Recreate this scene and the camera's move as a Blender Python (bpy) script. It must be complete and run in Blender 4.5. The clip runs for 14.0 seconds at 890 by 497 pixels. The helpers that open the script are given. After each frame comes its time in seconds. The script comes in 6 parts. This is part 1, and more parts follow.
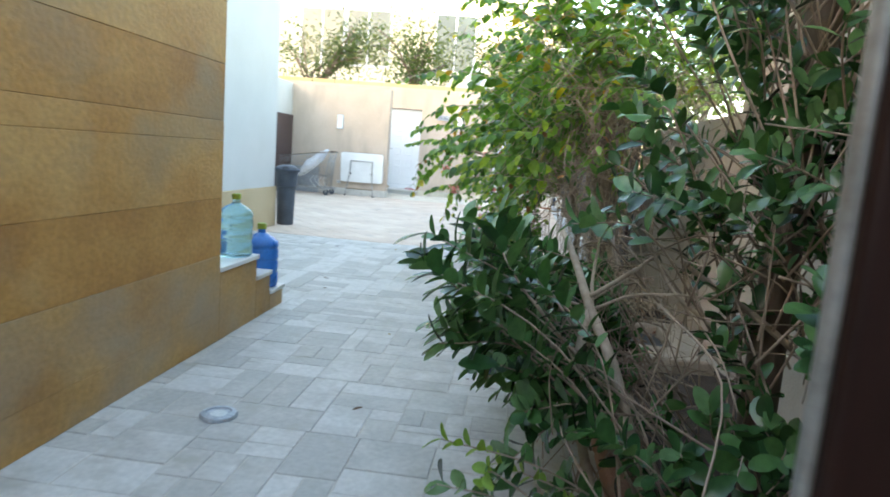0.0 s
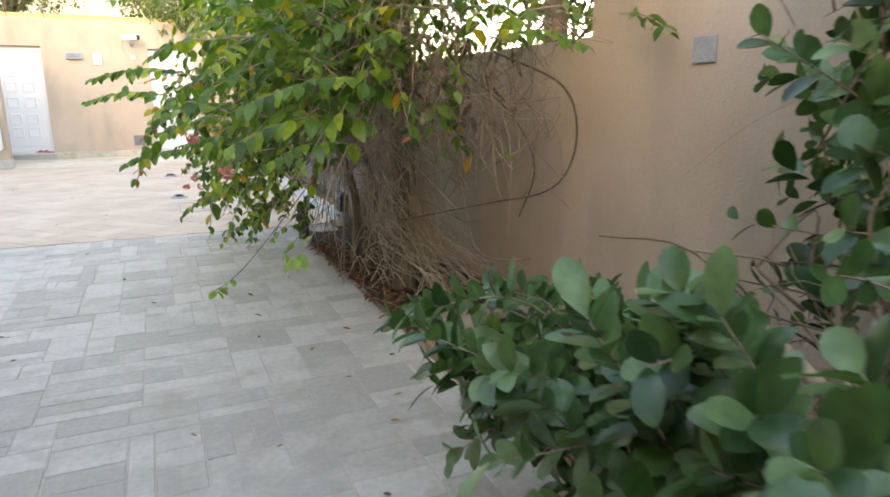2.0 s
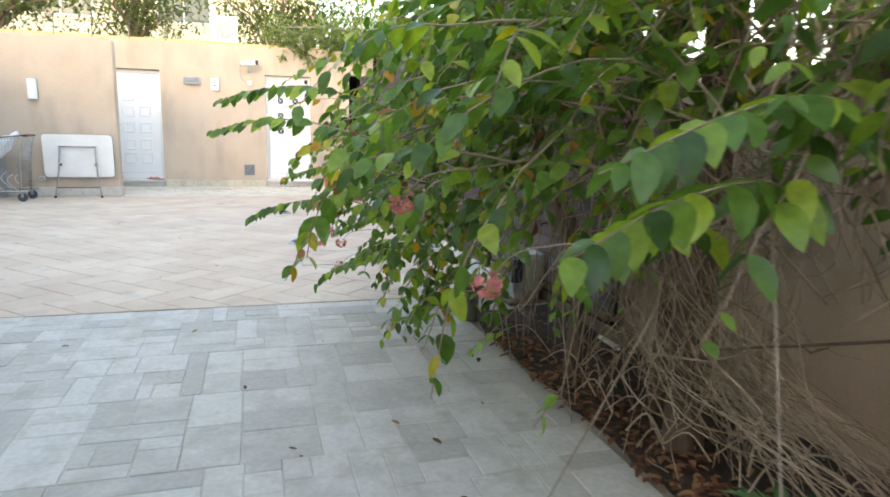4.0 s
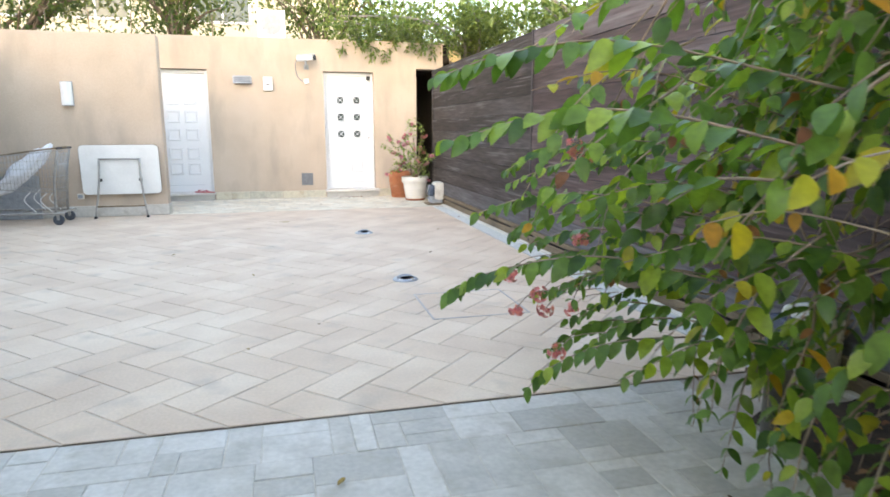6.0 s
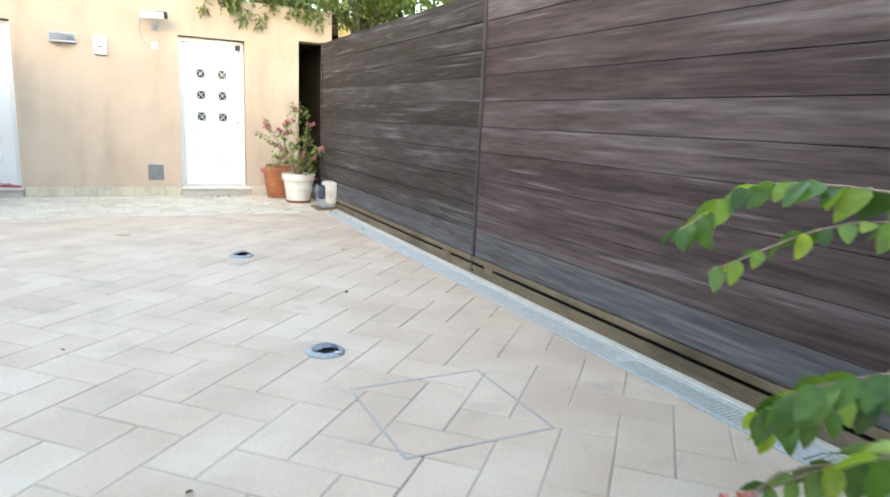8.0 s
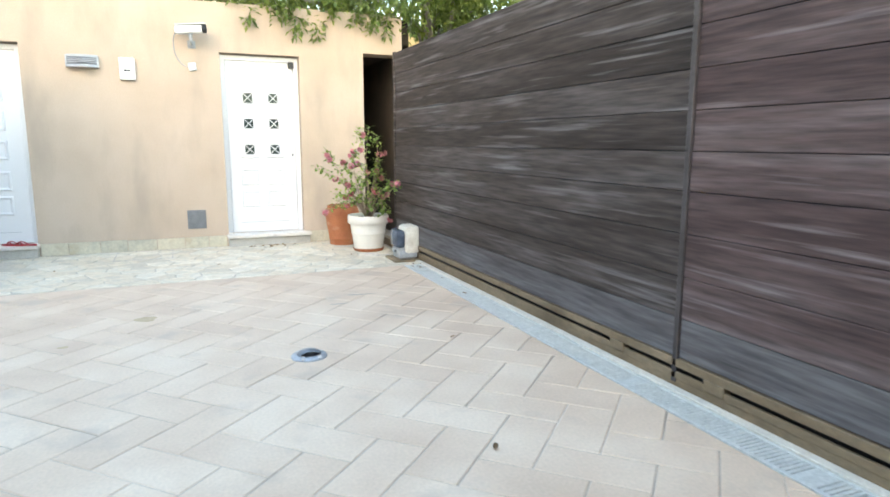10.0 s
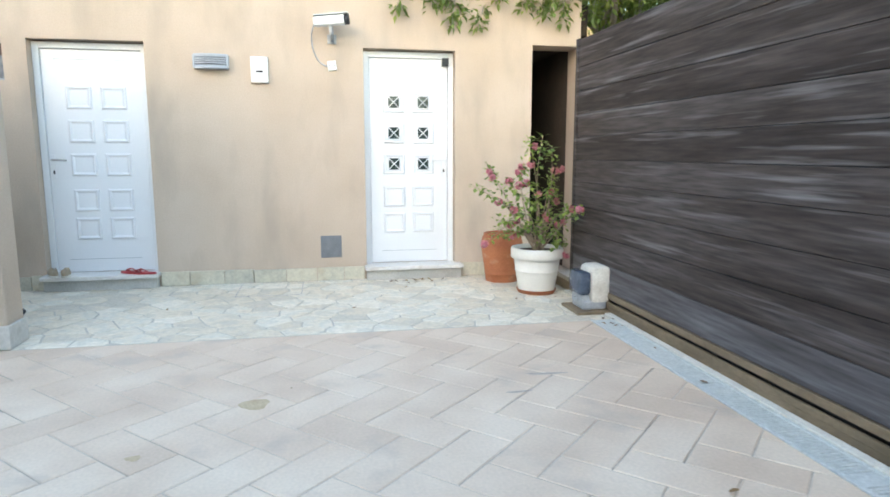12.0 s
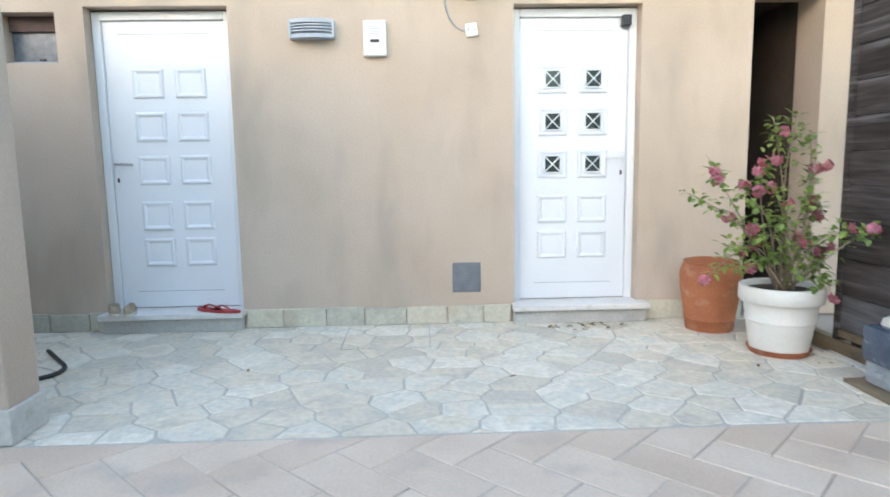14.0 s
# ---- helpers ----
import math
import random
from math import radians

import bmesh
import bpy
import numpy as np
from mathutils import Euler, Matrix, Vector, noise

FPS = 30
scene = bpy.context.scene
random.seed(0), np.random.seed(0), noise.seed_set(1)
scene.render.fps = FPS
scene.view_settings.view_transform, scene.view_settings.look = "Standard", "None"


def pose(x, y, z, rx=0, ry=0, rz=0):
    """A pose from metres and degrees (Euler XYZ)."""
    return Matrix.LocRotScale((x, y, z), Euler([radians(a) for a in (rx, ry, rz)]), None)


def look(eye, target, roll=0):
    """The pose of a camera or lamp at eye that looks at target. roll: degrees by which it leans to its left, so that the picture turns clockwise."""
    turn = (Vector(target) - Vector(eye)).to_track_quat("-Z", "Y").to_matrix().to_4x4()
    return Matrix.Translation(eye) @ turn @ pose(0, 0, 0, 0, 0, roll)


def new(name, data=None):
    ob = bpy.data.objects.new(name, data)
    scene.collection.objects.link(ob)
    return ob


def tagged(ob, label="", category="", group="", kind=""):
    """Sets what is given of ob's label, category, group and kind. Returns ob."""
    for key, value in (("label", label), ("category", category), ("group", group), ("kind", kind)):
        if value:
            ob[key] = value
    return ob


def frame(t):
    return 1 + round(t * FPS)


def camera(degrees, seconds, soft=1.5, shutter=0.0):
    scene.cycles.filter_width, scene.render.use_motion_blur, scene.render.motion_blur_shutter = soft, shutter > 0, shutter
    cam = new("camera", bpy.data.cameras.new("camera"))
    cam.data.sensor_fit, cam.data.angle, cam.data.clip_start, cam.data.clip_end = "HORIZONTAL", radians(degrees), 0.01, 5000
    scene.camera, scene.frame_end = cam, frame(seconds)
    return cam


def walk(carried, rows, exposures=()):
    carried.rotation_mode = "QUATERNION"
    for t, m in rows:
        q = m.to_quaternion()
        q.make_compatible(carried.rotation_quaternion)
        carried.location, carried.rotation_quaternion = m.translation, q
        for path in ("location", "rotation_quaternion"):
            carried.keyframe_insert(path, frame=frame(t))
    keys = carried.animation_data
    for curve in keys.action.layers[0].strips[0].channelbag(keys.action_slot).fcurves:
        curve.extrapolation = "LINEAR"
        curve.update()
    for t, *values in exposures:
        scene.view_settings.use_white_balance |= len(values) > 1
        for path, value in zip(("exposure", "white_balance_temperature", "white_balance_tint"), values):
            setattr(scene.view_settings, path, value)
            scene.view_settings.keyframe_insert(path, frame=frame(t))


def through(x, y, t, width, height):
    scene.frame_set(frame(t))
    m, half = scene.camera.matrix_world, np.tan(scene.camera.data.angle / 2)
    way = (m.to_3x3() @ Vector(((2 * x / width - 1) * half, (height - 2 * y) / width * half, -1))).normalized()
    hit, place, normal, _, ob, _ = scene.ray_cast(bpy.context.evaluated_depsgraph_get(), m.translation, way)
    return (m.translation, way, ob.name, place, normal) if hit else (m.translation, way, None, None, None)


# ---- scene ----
cam = camera(70.0, 14.0, soft=1.7, shutter=0.25)
PATH = [
    (0, (0.655, -16.279, 1.073), (0.451, -14.31, 0.784), 4.5),
    (0.5, (0.433, -15.954, 1.107), (0.555, -13.983, 0.793), 4.7),
    (1, (0.281, -15.597, 1.116), (0.679, -13.69, 0.663), 2.8),
    (1.5, (0.126, -15.267, 1.147), (0.767, -13.403, 0.808), 1.5),
    (2, (-0.027, -14.929, 1.168), (0.771, -13.154, 0.708), -0.1),
    (2.5, (-0.075, -14.552, 1.181), (0.65, -12.736, 0.762), -0.2),
    (3, (-0.094, -14.098, 1.198), (0.662, -12.276, 0.865), 0.6),
    (3.5, (-0.168, -13.665, 1.183), (0.481, -11.799, 0.872), -1.5),
    (3.7, (-0.19, -13.502, 1.174), (0.385, -11.615, 0.838), 1.2),
    (5.8, (-0.681, -11.624, 1.184), (-0.172, -9.734, 0.771), 0.8),
    (6, (-0.724, -11.469, 1.171), (-0.245, -9.563, 0.804), -0.1),
    (6.5, (-0.743, -11.023, 1.183), (-0.303, -9.119, 0.757), 2.9),
    (7, (-0.77, -10.553, 1.181), (0.002, -8.755, 0.765), 1.8),
    (7.5, (-0.736, -10.082, 1.175), (0.129, -8.341, 0.709), 1.9),
    (8, (-0.688, -9.608, 1.171), (0.196, -7.857, 0.782), 2.6),
    (8.5, (-0.661, -9.188, 1.173), (0.162, -7.406, 0.79), 0.1),
    (10.8, (-0.367, -7.054, 1.195), (0.268, -5.182, 0.889), 2.0),
    (11, (-0.356, -6.95, 1.189), (0.133, -5.046, 0.821), 0.1),
    (11.5, (-0.361, -6.534, 1.204), (0.01, -4.589, 0.921), 1.0),
    (12, (-0.394, -6.089, 1.204), (-0.023, -4.146, 0.907), -0.0),
    (12.5, (-0.425, -5.652, 1.150), (-0.187, -3.689, 0.846), 0.4),
    (13, (-0.518, -5.277, 1.138), (-0.287, -3.306, 0.886), -2.0),
    (13.5, (-0.557, -4.807, 1.120), (-0.403, -2.836, 0.815), -2.8),
    (14, (-0.635, -4.381, 1.109), (-0.566, -2.4, 0.847), -0.9),
]
EXPOSURES = [(0.0, 3.42, 7300, 9), (0.5, 3.30, 7600, 11), (1.0, 3.26, 8400, 16), (1.5, 3.30, 8700, 19), (2.5, 3.32, 8900, 20), (3.5, 3.20, 8400, 16), (6.5, 3.20, 8000, 16), (8.5, 3.30, 7900, 11), (11.5, 3.05, 7250, 9), (14.0, 2.85, 6850, 10)]
walk(cam, [(t, look(e, g, r)) for t, e, g, r in PATH], EXPOSURES)

# ---- world and sun ----
SUN_ELEVATION, SUN_AZIMUTH = 13.0, 217.0
world = bpy.data.worlds.new("world")
scene.world = world
world.use_nodes = True
sky = world.node_tree.nodes.new("ShaderNodeTexSky")
sky.sky_type, sky.sun_disc = "NISHITA", False
sky.sun_elevation, sky.sun_rotation = radians(SUN_ELEVATION), radians(SUN_AZIMUTH)
sky.dust_density, sky.air_density, sky.ozone_density = 1.0, 1.0, 1.0
world.node_tree.links.new(sky.outputs[0], world.node_tree.nodes["Background"].inputs[0])
world.node_tree.nodes["Background"].inputs[1].default_value = 0.15

lamp = bpy.data.lights.new("sun", "SUN")
lamp.energy, lamp.angle, lamp.color = 3.2, radians(0.6), (1.0, 0.93, 0.82)
sun = new("sun", lamp)
az, el = radians(SUN_AZIMUTH), radians(SUN_ELEVATION)
sun_way = Vector((math.sin(az) * math.cos(el), math.cos(az) * math.cos(el), math.sin(el)))
sun.matrix_basis = look(sun_way * 40, (0, 0, 0))

# ---- materials ----


def nodes_of(name):
    m = bpy.data.materials.new(name)
    m.use_nodes = True
    return m, m.node_tree.nodes, m.node_tree.links, m.node_tree.nodes["Principled BSDF"]


def ramp_of(nt, cols, lo=0.3, hi=0.7):
    r = nt.new("ShaderNodeValToRGB")
    els = r.color_ramp.elements
    els[0].position, els[1].position = lo, hi
    els[0].color, els[-1].color = (*cols[0], 1), (*cols[-1], 1)
    for i, c in enumerate(cols[1:-1]):
        e = els.new(lo + (hi - lo) * (i + 1) / (len(cols) - 1))
        e.color = (*c, 1)
    return r


def surf(name, cols, scale=4.0, rough=0.8, metal=0.0, bump=0.1, grain=60.0, stretch=(1, 1, 1),
         stain=None, vary=0.0, island=False, spec=0.4, turn=(0, 0, 0), mottle=0.12):
    """A surface with a broad colour change, a fine grain in colour and relief, optional stains and piece-to-piece change."""
    m, nt, ln, bs = nodes_of(name)
    geo = nt.new("ShaderNodeNewGeometry")
    mp = nt.new("ShaderNodeMapping")
    mp.inputs["Scale"].default_value = stretch
    mp.inputs["Rotation"].default_value = [radians(a) for a in turn]
    ln.new(geo.outputs["Position"], mp.inputs["Vector"])
    big = nt.new("ShaderNodeTexNoise")
    big.inputs["Scale"].default_value, big.inputs["Detail"].default_value = scale, 5
    fine = nt.new("ShaderNodeTexNoise")
    fine.inputs["Scale"].default_value, fine.inputs["Detail"].default_value = grain, 4
    ln.new(mp.outputs[0], big.inputs["Vector"])
    ln.new(mp.outputs[0], fine.inputs["Vector"])
    col = ramp_of(nt, cols)
    source = big.outputs["Fac"]
    if vary:
        if island:
            rnd = geo.outputs["Random Per Island"]
        else:
            rnd = nt.new("ShaderNodeObjectInfo").outputs["Random"]
        mx = nt.new("ShaderNodeMath")
        mx.operation = "MULTIPLY_ADD"
        mx.inputs[1].default_value, mx.inputs[2].default_value = vary, -vary / 2
        ln.new(rnd, mx.inputs[0])
        ad = nt.new("ShaderNodeMath")
        ad.operation = "ADD"
        ln.new(mx.outputs[0], ad.inputs[0])
        ln.new(big.outputs["Fac"], ad.inputs[1])
        source = ad.outputs[0]
    ln.new(source, col.inputs["Fac"])
    out = col.outputs[0]
    mr = nt.new("ShaderNodeMapRange")
    mr.inputs["From Min"].default_value, mr.inputs["From Max"].default_value = 0.3, 0.7
    mr.inputs["To Min"].default_value, mr.inputs["To Max"].default_value = 1 - mottle, 1 + mottle
    ln.new(fine.outputs["Fac"], mr.inputs["Value"])
    mul = nt.new("ShaderNodeVectorMath")
    mul.operation = "SCALE"
    ln.new(out, mul.inputs[0])
    ln.new(mr.outputs[0], mul.inputs["Scale"])
    out = mul.outputs[0]
    if stain:
        scol, sscale, slo, shi = stain[:4]
        st = nt.new("ShaderNodeTexNoise")
        st.inputs["Scale"].default_value, st.inputs["Detail"].default_value = sscale, 6
        if len(stain) > 4:
            m2 = nt.new("ShaderNodeMapping")
            m2.inputs["Scale"].default_value = stain[4]
            ln.new(geo.outputs["Position"], m2.inputs["Vector"])
            ln.new(m2.outputs[0], st.inputs["Vector"])
        else:
            ln.new(mp.outputs[0], st.inputs["Vector"])
        s = nt.new("ShaderNodeMapRange")
        s.inputs["From Min"].default_value, s.inputs["From Max"].default_value = slo, shi
        ln.new(st.outputs["Fac"], s.inputs["Value"])
        mix = nt.new("ShaderNodeMix")
        mix.data_type = "RGBA"
        mix.inputs[7].default_value = (*scol, 1)
        ln.new(s.outputs[0], mix.inputs[0])
        ln.new(out, mix.inputs[6])
        out = mix.outputs[2]
    ln.new(out, bs.inputs["Base Color"])
    rr = nt.new("ShaderNodeMapRange")
    rr.inputs["To Min"].default_value, rr.inputs["To Max"].default_value = max(0.05, rough - 0.12), min(1, rough + 0.1)
    ln.new(big.outputs["Fac"], rr.inputs["Value"])
    ln.new(rr.outputs[0], bs.inputs["Roughness"])
    bs.inputs["Metallic"].default_value = metal
    bs.inputs["Specular IOR Level"].default_value = spec
    if bump:
        b = nt.new("ShaderNodeBump")
        b.inputs["Strength"].default_value, b.inputs["Distance"].default_value = bump, 0.01
        ln.new(fine.outputs["Fac"], b.inputs["Height"])
        ln.new(b.outputs[0], bs.inputs["Normal"])
    return m


def leafy(name, cols, rough=0.45, through=0.35, island=True, vein=0.0):
    """Leaf: colour by leaf, a paler patchiness, and some light let through."""
    m, nt, ln, bs = nodes_of(name)
    geo = nt.new("ShaderNodeNewGeometry")
    rnd = geo.outputs["Random Per Island"] if island else nt.new("ShaderNodeObjectInfo").outputs["Random"]
    col = ramp_of(nt, cols, 0.0, 1.0)
    ln.new(rnd, col.inputs["Fac"])
    nz = nt.new("ShaderNodeTexNoise")
    nz.inputs["Scale"].default_value, nz.inputs["Detail"].default_value = 35, 3
    ln.new(geo.outputs["Position"], nz.inputs["Vector"])
    mr = nt.new("ShaderNodeMapRange")
    mr.inputs["From Min"].default_value, mr.inputs["From Max"].default_value = 0.3, 0.7
    mr.inputs["To Min"].default_value, mr.inputs["To Max"].default_value = 0.78, 1.2
    ln.new(nz.outputs["Fac"], mr.inputs["Value"])
    mul = nt.new("ShaderNodeVectorMath")
    mul.operation = "SCALE"
    ln.new(col.outputs[0], mul.inputs[0])
    ln.new(mr.outputs[0], mul.inputs["Scale"])
    ln.new(mul.outputs[0], bs.inputs["Base Color"])
    bs.inputs["Roughness"].default_value = rough
    bs.inputs["Specular IOR Level"].default_value = 0.45
    tr = nt.new("ShaderNodeBsdfTranslucent")
    br = nt.new("ShaderNodeVectorMath")
    br.operation = "MULTIPLY"
    br.inputs[1].default_value = (1.5, 1.5, 0.6)
    ln.new(mul.outputs[0], br.inputs[0])
    ln.new(br.outputs[0], tr.inputs["Color"])
    mix = nt.new("ShaderNodeMixShader")
    mix.inputs[0].default_value = through
    ln.new(bs.outputs[0], mix.inputs[1])
    ln.new(tr.outputs[0], mix.inputs[2])
    ln.new(mix.outputs[0], nt["Material Output"].inputs["Surface"])
    b = nt.new("ShaderNodeBump")
    b.inputs["Strength"].default_value, b.inputs["Distance"].default_value = 0.3, 0.004
    ln.new(nz.outputs["Fac"], b.inputs["Height"])
    ln.new(b.outputs[0], bs.inputs["Normal"])
    return m


STUCCO = surf("stucco", [(0.475, 0.375, 0.29), (0.52, 0.417, 0.327), (0.555, 0.45, 0.36)], 1.6, 0.9, bump=0.25, grain=90,
              stain=((0.40, 0.325, 0.26), 1.9, 0.50, 0.78, (1.6, 1.6, 0.55)), mottle=0.05)
STONE_TAN = surf("stone_cladding", [(0.36, 0.16, 0.04), (0.45, 0.215, 0.055), (0.52, 0.28, 0.09)], 2.6, 0.7, bump=0.3, grain=45,
                 stretch=(1, 0.85, 1.1), stain=((0.33, 0.23, 0.13), 2.0, 0.52, 0.8), vary=0.35)
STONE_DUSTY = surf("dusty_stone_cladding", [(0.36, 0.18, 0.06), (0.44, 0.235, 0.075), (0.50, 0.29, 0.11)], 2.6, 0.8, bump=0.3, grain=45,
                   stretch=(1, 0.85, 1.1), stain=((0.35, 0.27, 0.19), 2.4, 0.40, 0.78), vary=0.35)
WHITE_WALL = surf("white_wall", [(0.55, 0.525, 0.475), (0.61, 0.585, 0.535)], 1.5, 0.9, bump=0.15, grain=80, mottle=0.04)
PLINTH = surf("plinth_render", [(0.50, 0.36, 0.2), (0.56, 0.42, 0.25)], 2, 0.9, bump=0.2, mottle=0.06)
TILE = surf("terracotta_paver", [(0.585, 0.445, 0.335), (0.65, 0.51, 0.39), (0.705, 0.575, 0.45)], 2.2, 0.72, bump=0.12, grain=70,
            stain=((0.42, 0.35, 0.29), 3.0, 0.58, 0.85), vary=0.22, mottle=0.06)
TILE_FAR = surf("terracotta_paver_far", [(0.585, 0.445, 0.335), (0.65, 0.51, 0.39), (0.705, 0.575, 0.45)], 2.2, 0.72, bump=0.12, grain=70,
                stain=((0.42, 0.35, 0.29), 3.0, 0.58, 0.85), vary=0.22, island=True, mottle=0.06)
SLATE_COLS = [(0.41, 0.39, 0.347), (0.455, 0.433, 0.387), (0.495, 0.47, 0.422), (0.56, 0.535, 0.488)]
SKIRT = surf("skirting_stone", [(0.42, 0.40, 0.33), (0.52, 0.49, 0.39), (0.60, 0.55, 0.43)], 5, 0.65, bump=0.25, grain=40, stain=((0.47, 0.38, 0.26), 6, 0.55, 0.8), vary=0.7, mottle=0.1)
SLATE = surf("quartzite_paver", SLATE_COLS, 6, 0.62, bump=0.25, grain=40, stain=((0.37, 0.34, 0.28), 7, 0.55, 0.8), vary=0.55, mottle=0.09)
SLATE_FAR = surf("quartzite_paver_far", SLATE_COLS, 6, 0.62, bump=0.25, grain=40, stain=((0.37, 0.34, 0.28), 7, 0.55, 0.8), vary=0.55, island=True, mottle=0.09)
CRAZY = surf("flagstone", [(0.56, 0.505, 0.41), (0.66, 0.575, 0.445), (0.71, 0.63, 0.50), (0.63, 0.595, 0.50), (0.77, 0.70, 0.58)], 5, 0.6, bump=0.3, grain=30,
             stain=((0.55, 0.475, 0.355), 5, 0.54, 0.8), vary=0.4, mottle=0.12)
MORTAR = surf("mortar", [(0.45, 0.415, 0.355), (0.54, 0.50, 0.43)], 6, 0.95, bump=0.3, grain=120)
JOINT = surf("jointing_sand", [(0.32, 0.265, 0.215), (0.49, 0.41, 0.335), (0.61, 0.515, 0.43)], 1.6, 0.95, bump=0.4, grain=120)
GROUND = surf("paving_bed", [(0.20, 0.17, 0.14), (0.38, 0.325, 0.275), (0.50, 0.43, 0.37)], 1.7, 0.95, bump=0.4, grain=120)
MARBLE = surf("marble", [(0.62, 0.58, 0.53), (0.72, 0.69, 0.65)], 4, 0.4, bump=0.05, mottle=0.05, stain=((0.5, 0.46, 0.4), 9, 0.55, 0.8))
DOOR_WHITE = surf("white_lacquer", [(0.73, 0.735, 0.74), (0.77, 0.775, 0.78)], 2, 0.35, bump=0.02, mottle=0.01, spec=0.5)
PLASTIC_WHITE = surf("white_plastic", [(0.72, 0.72, 0.70), (0.8, 0.8, 0.78)], 5, 0.45, bump=0.03, mottle=0.03)
GREY_PAINT = surf("grey_paint", [(0.30, 0.32, 0.34), (0.40, 0.42, 0.44)], 12, 0.5, bump=0.05)
LAMP_GREY = surf("lamp_paint", [(0.36, 0.39, 0.43), (0.44, 0.47, 0.51)], 12, 0.5, bump=0.03, mottle=0.03)
VENT_GREY = surf("vent_paint", [(0.17, 0.18, 0.195), (0.22, 0.23, 0.245)], 12, 0.55, bump=0.05, mottle=0.03)
DARK = surf("black_plastic", [(0.02, 0.02, 0.022), (0.035, 0.035, 0.04)], 8, 0.45, bump=0.05)
# block colour darkened to put the passage's inner shade into the paint
DARK_HOLE = surf("shade_dark_block", [(0.05, 0.038, 0.029), (0.08, 0.061, 0.047)], 4, 0.95, bump=0.3)
GATE_A = surf("weathered_timber", [(0.028, 0.021, 0.019), (0.048, 0.038, 0.035), (0.076, 0.065, 0.063)], 5, 0.62, bump=0.35, grain=24, stretch=(1, 0.15, 2.0),
              stain=((0.20, 0.19, 0.193), 5, 0.56, 0.79, (1, 0.21, 5.5)), vary=0.35, mottle=0.42, spec=0.2)
GATE_B = surf("weathered_timber_brown", [(0.054, 0.034, 0.034), (0.091, 0.063, 0.062), (0.136, 0.109, 0.110)], 5, 0.58, bump=0.35, grain=24, stretch=(1, 0.15, 2.0),
              stain=((0.23, 0.20, 0.205), 5, 0.60, 0.80, (1, 0.21, 5.5)), vary=0.35, mottle=0.38, spec=0.25)
GATE_GREY = surf("silvered_timber", [(0.05, 0.045, 0.047), (0.08, 0.074, 0.078), (0.125, 0.121, 0.128)], 5, 0.62, bump=0.35, grain=24, stretch=(1, 0.15, 2.0),
                 stain=((0.06, 0.045, 0.043), 5, 0.55, 0.80, (1, 0.21, 5.5)), vary=0.35, mottle=0.35, spec=0.25)
GATE_POST = surf("dark_steel_upright", [(0.045, 0.038, 0.039), (0.075, 0.066, 0.068)], 8, 0.6, metal=0.1, bump=0.15)
STEEL_BROWN = surf("brown_steel", [(0.15, 0.108, 0.066), (0.26, 0.195, 0.125)], 6, 0.65, metal=0.1, bump=0.15, stretch=(1, 0.4, 1),
                   stain=((0.07, 0.05, 0.03), 4, 0.5, 0.75))
CONCRETE = surf("concrete", [(0.42, 0.41, 0.38), (0.52, 0.51, 0.48)], 6, 0.9, bump=0.25, grain=80)
CONCRETE_PALE = surf("pale_concrete", [(0.56, 0.53, 0.46), (0.68, 0.645, 0.57)], 6, 0.9, bump=0.25, grain=80, stain=((0.44, 0.40, 0.34), 6, 0.55, 0.8))
WORN_FRAME = surf("worn_frame", [(0.38, 0.345, 0.325), (0.50, 0.455, 0.425)], 6, 0.75, bump=0.15)
CONCRETE_TAN = surf("tan_concrete", [(0.30, 0.24, 0.18), (0.40, 0.33, 0.26)], 6, 0.92, bump=0.35, grain=70)
TERRA_EDGE = surf("terracotta_edging", [(0.30, 0.15, 0.085), (0.38, 0.21, 0.13)], 6, 0.85, bump=0.3, stain=((0.3, 0.24, 0.18), 8, 0.5, 0.8))
GALV = surf("galvanised_steel", [(0.50, 0.525, 0.505), (0.62, 0.64, 0.615)], 20, 0.6, metal=0.1, bump=0.05)
CHROME = surf("brushed_steel", [(0.55, 0.56, 0.58), (0.68, 0.69, 0.70)], 20, 0.28, metal=0.9, bump=0.02)
TUBE_GREY = surf("grey_tube", [(0.30, 0.29, 0.27), (0.42, 0.41, 0.39)], 15, 0.4, metal=0.6, bump=0.03)
RING_STEEL = surf("dull_steel", [(0.32, 0.35, 0.38), (0.45, 0.48, 0.51)], 30, 0.45, metal=0.4, bump=0.05)
HOOD_GREY = surf("grey_hood_paint", [(0.13, 0.15, 0.18), (0.22, 0.24, 0.27)], 20, 0.35, metal=0.3, bump=0.05)
BLUE_DARK = surf("smoked_blue_plastic", [(0.05, 0.07, 0.10), (0.09, 0.115, 0.16)], 10, 0.25, bump=0.03)
CREAM = surf("cream_plastic", [(0.62, 0.59, 0.52), (0.70, 0.67, 0.60)], 8, 0.5, bump=0.05, stain=((0.45, 0.4, 0.33), 8, 0.55, 0.8))
POT_WHITE = surf("white_pot", [(0.70, 0.67, 0.61), (0.76, 0.73, 0.67)], 6, 0.5, bump=0.05, mottle=0.03, stain=((0.6, 0.53, 0.43), 5, 0.62, 0.9))
POT_TERRA = surf("terracotta", [(0.30, 0.095, 0.042), (0.40, 0.145, 0.065)], 6, 0.8, bump=0.15, stain=((0.5, 0.32, 0.22), 7, 0.6, 0.85))
SOIL = surf("soil", [(0.03, 0.02, 0.014), (0.075, 0.05, 0.035)], 12, 0.97, bump=0.9, grain=60)
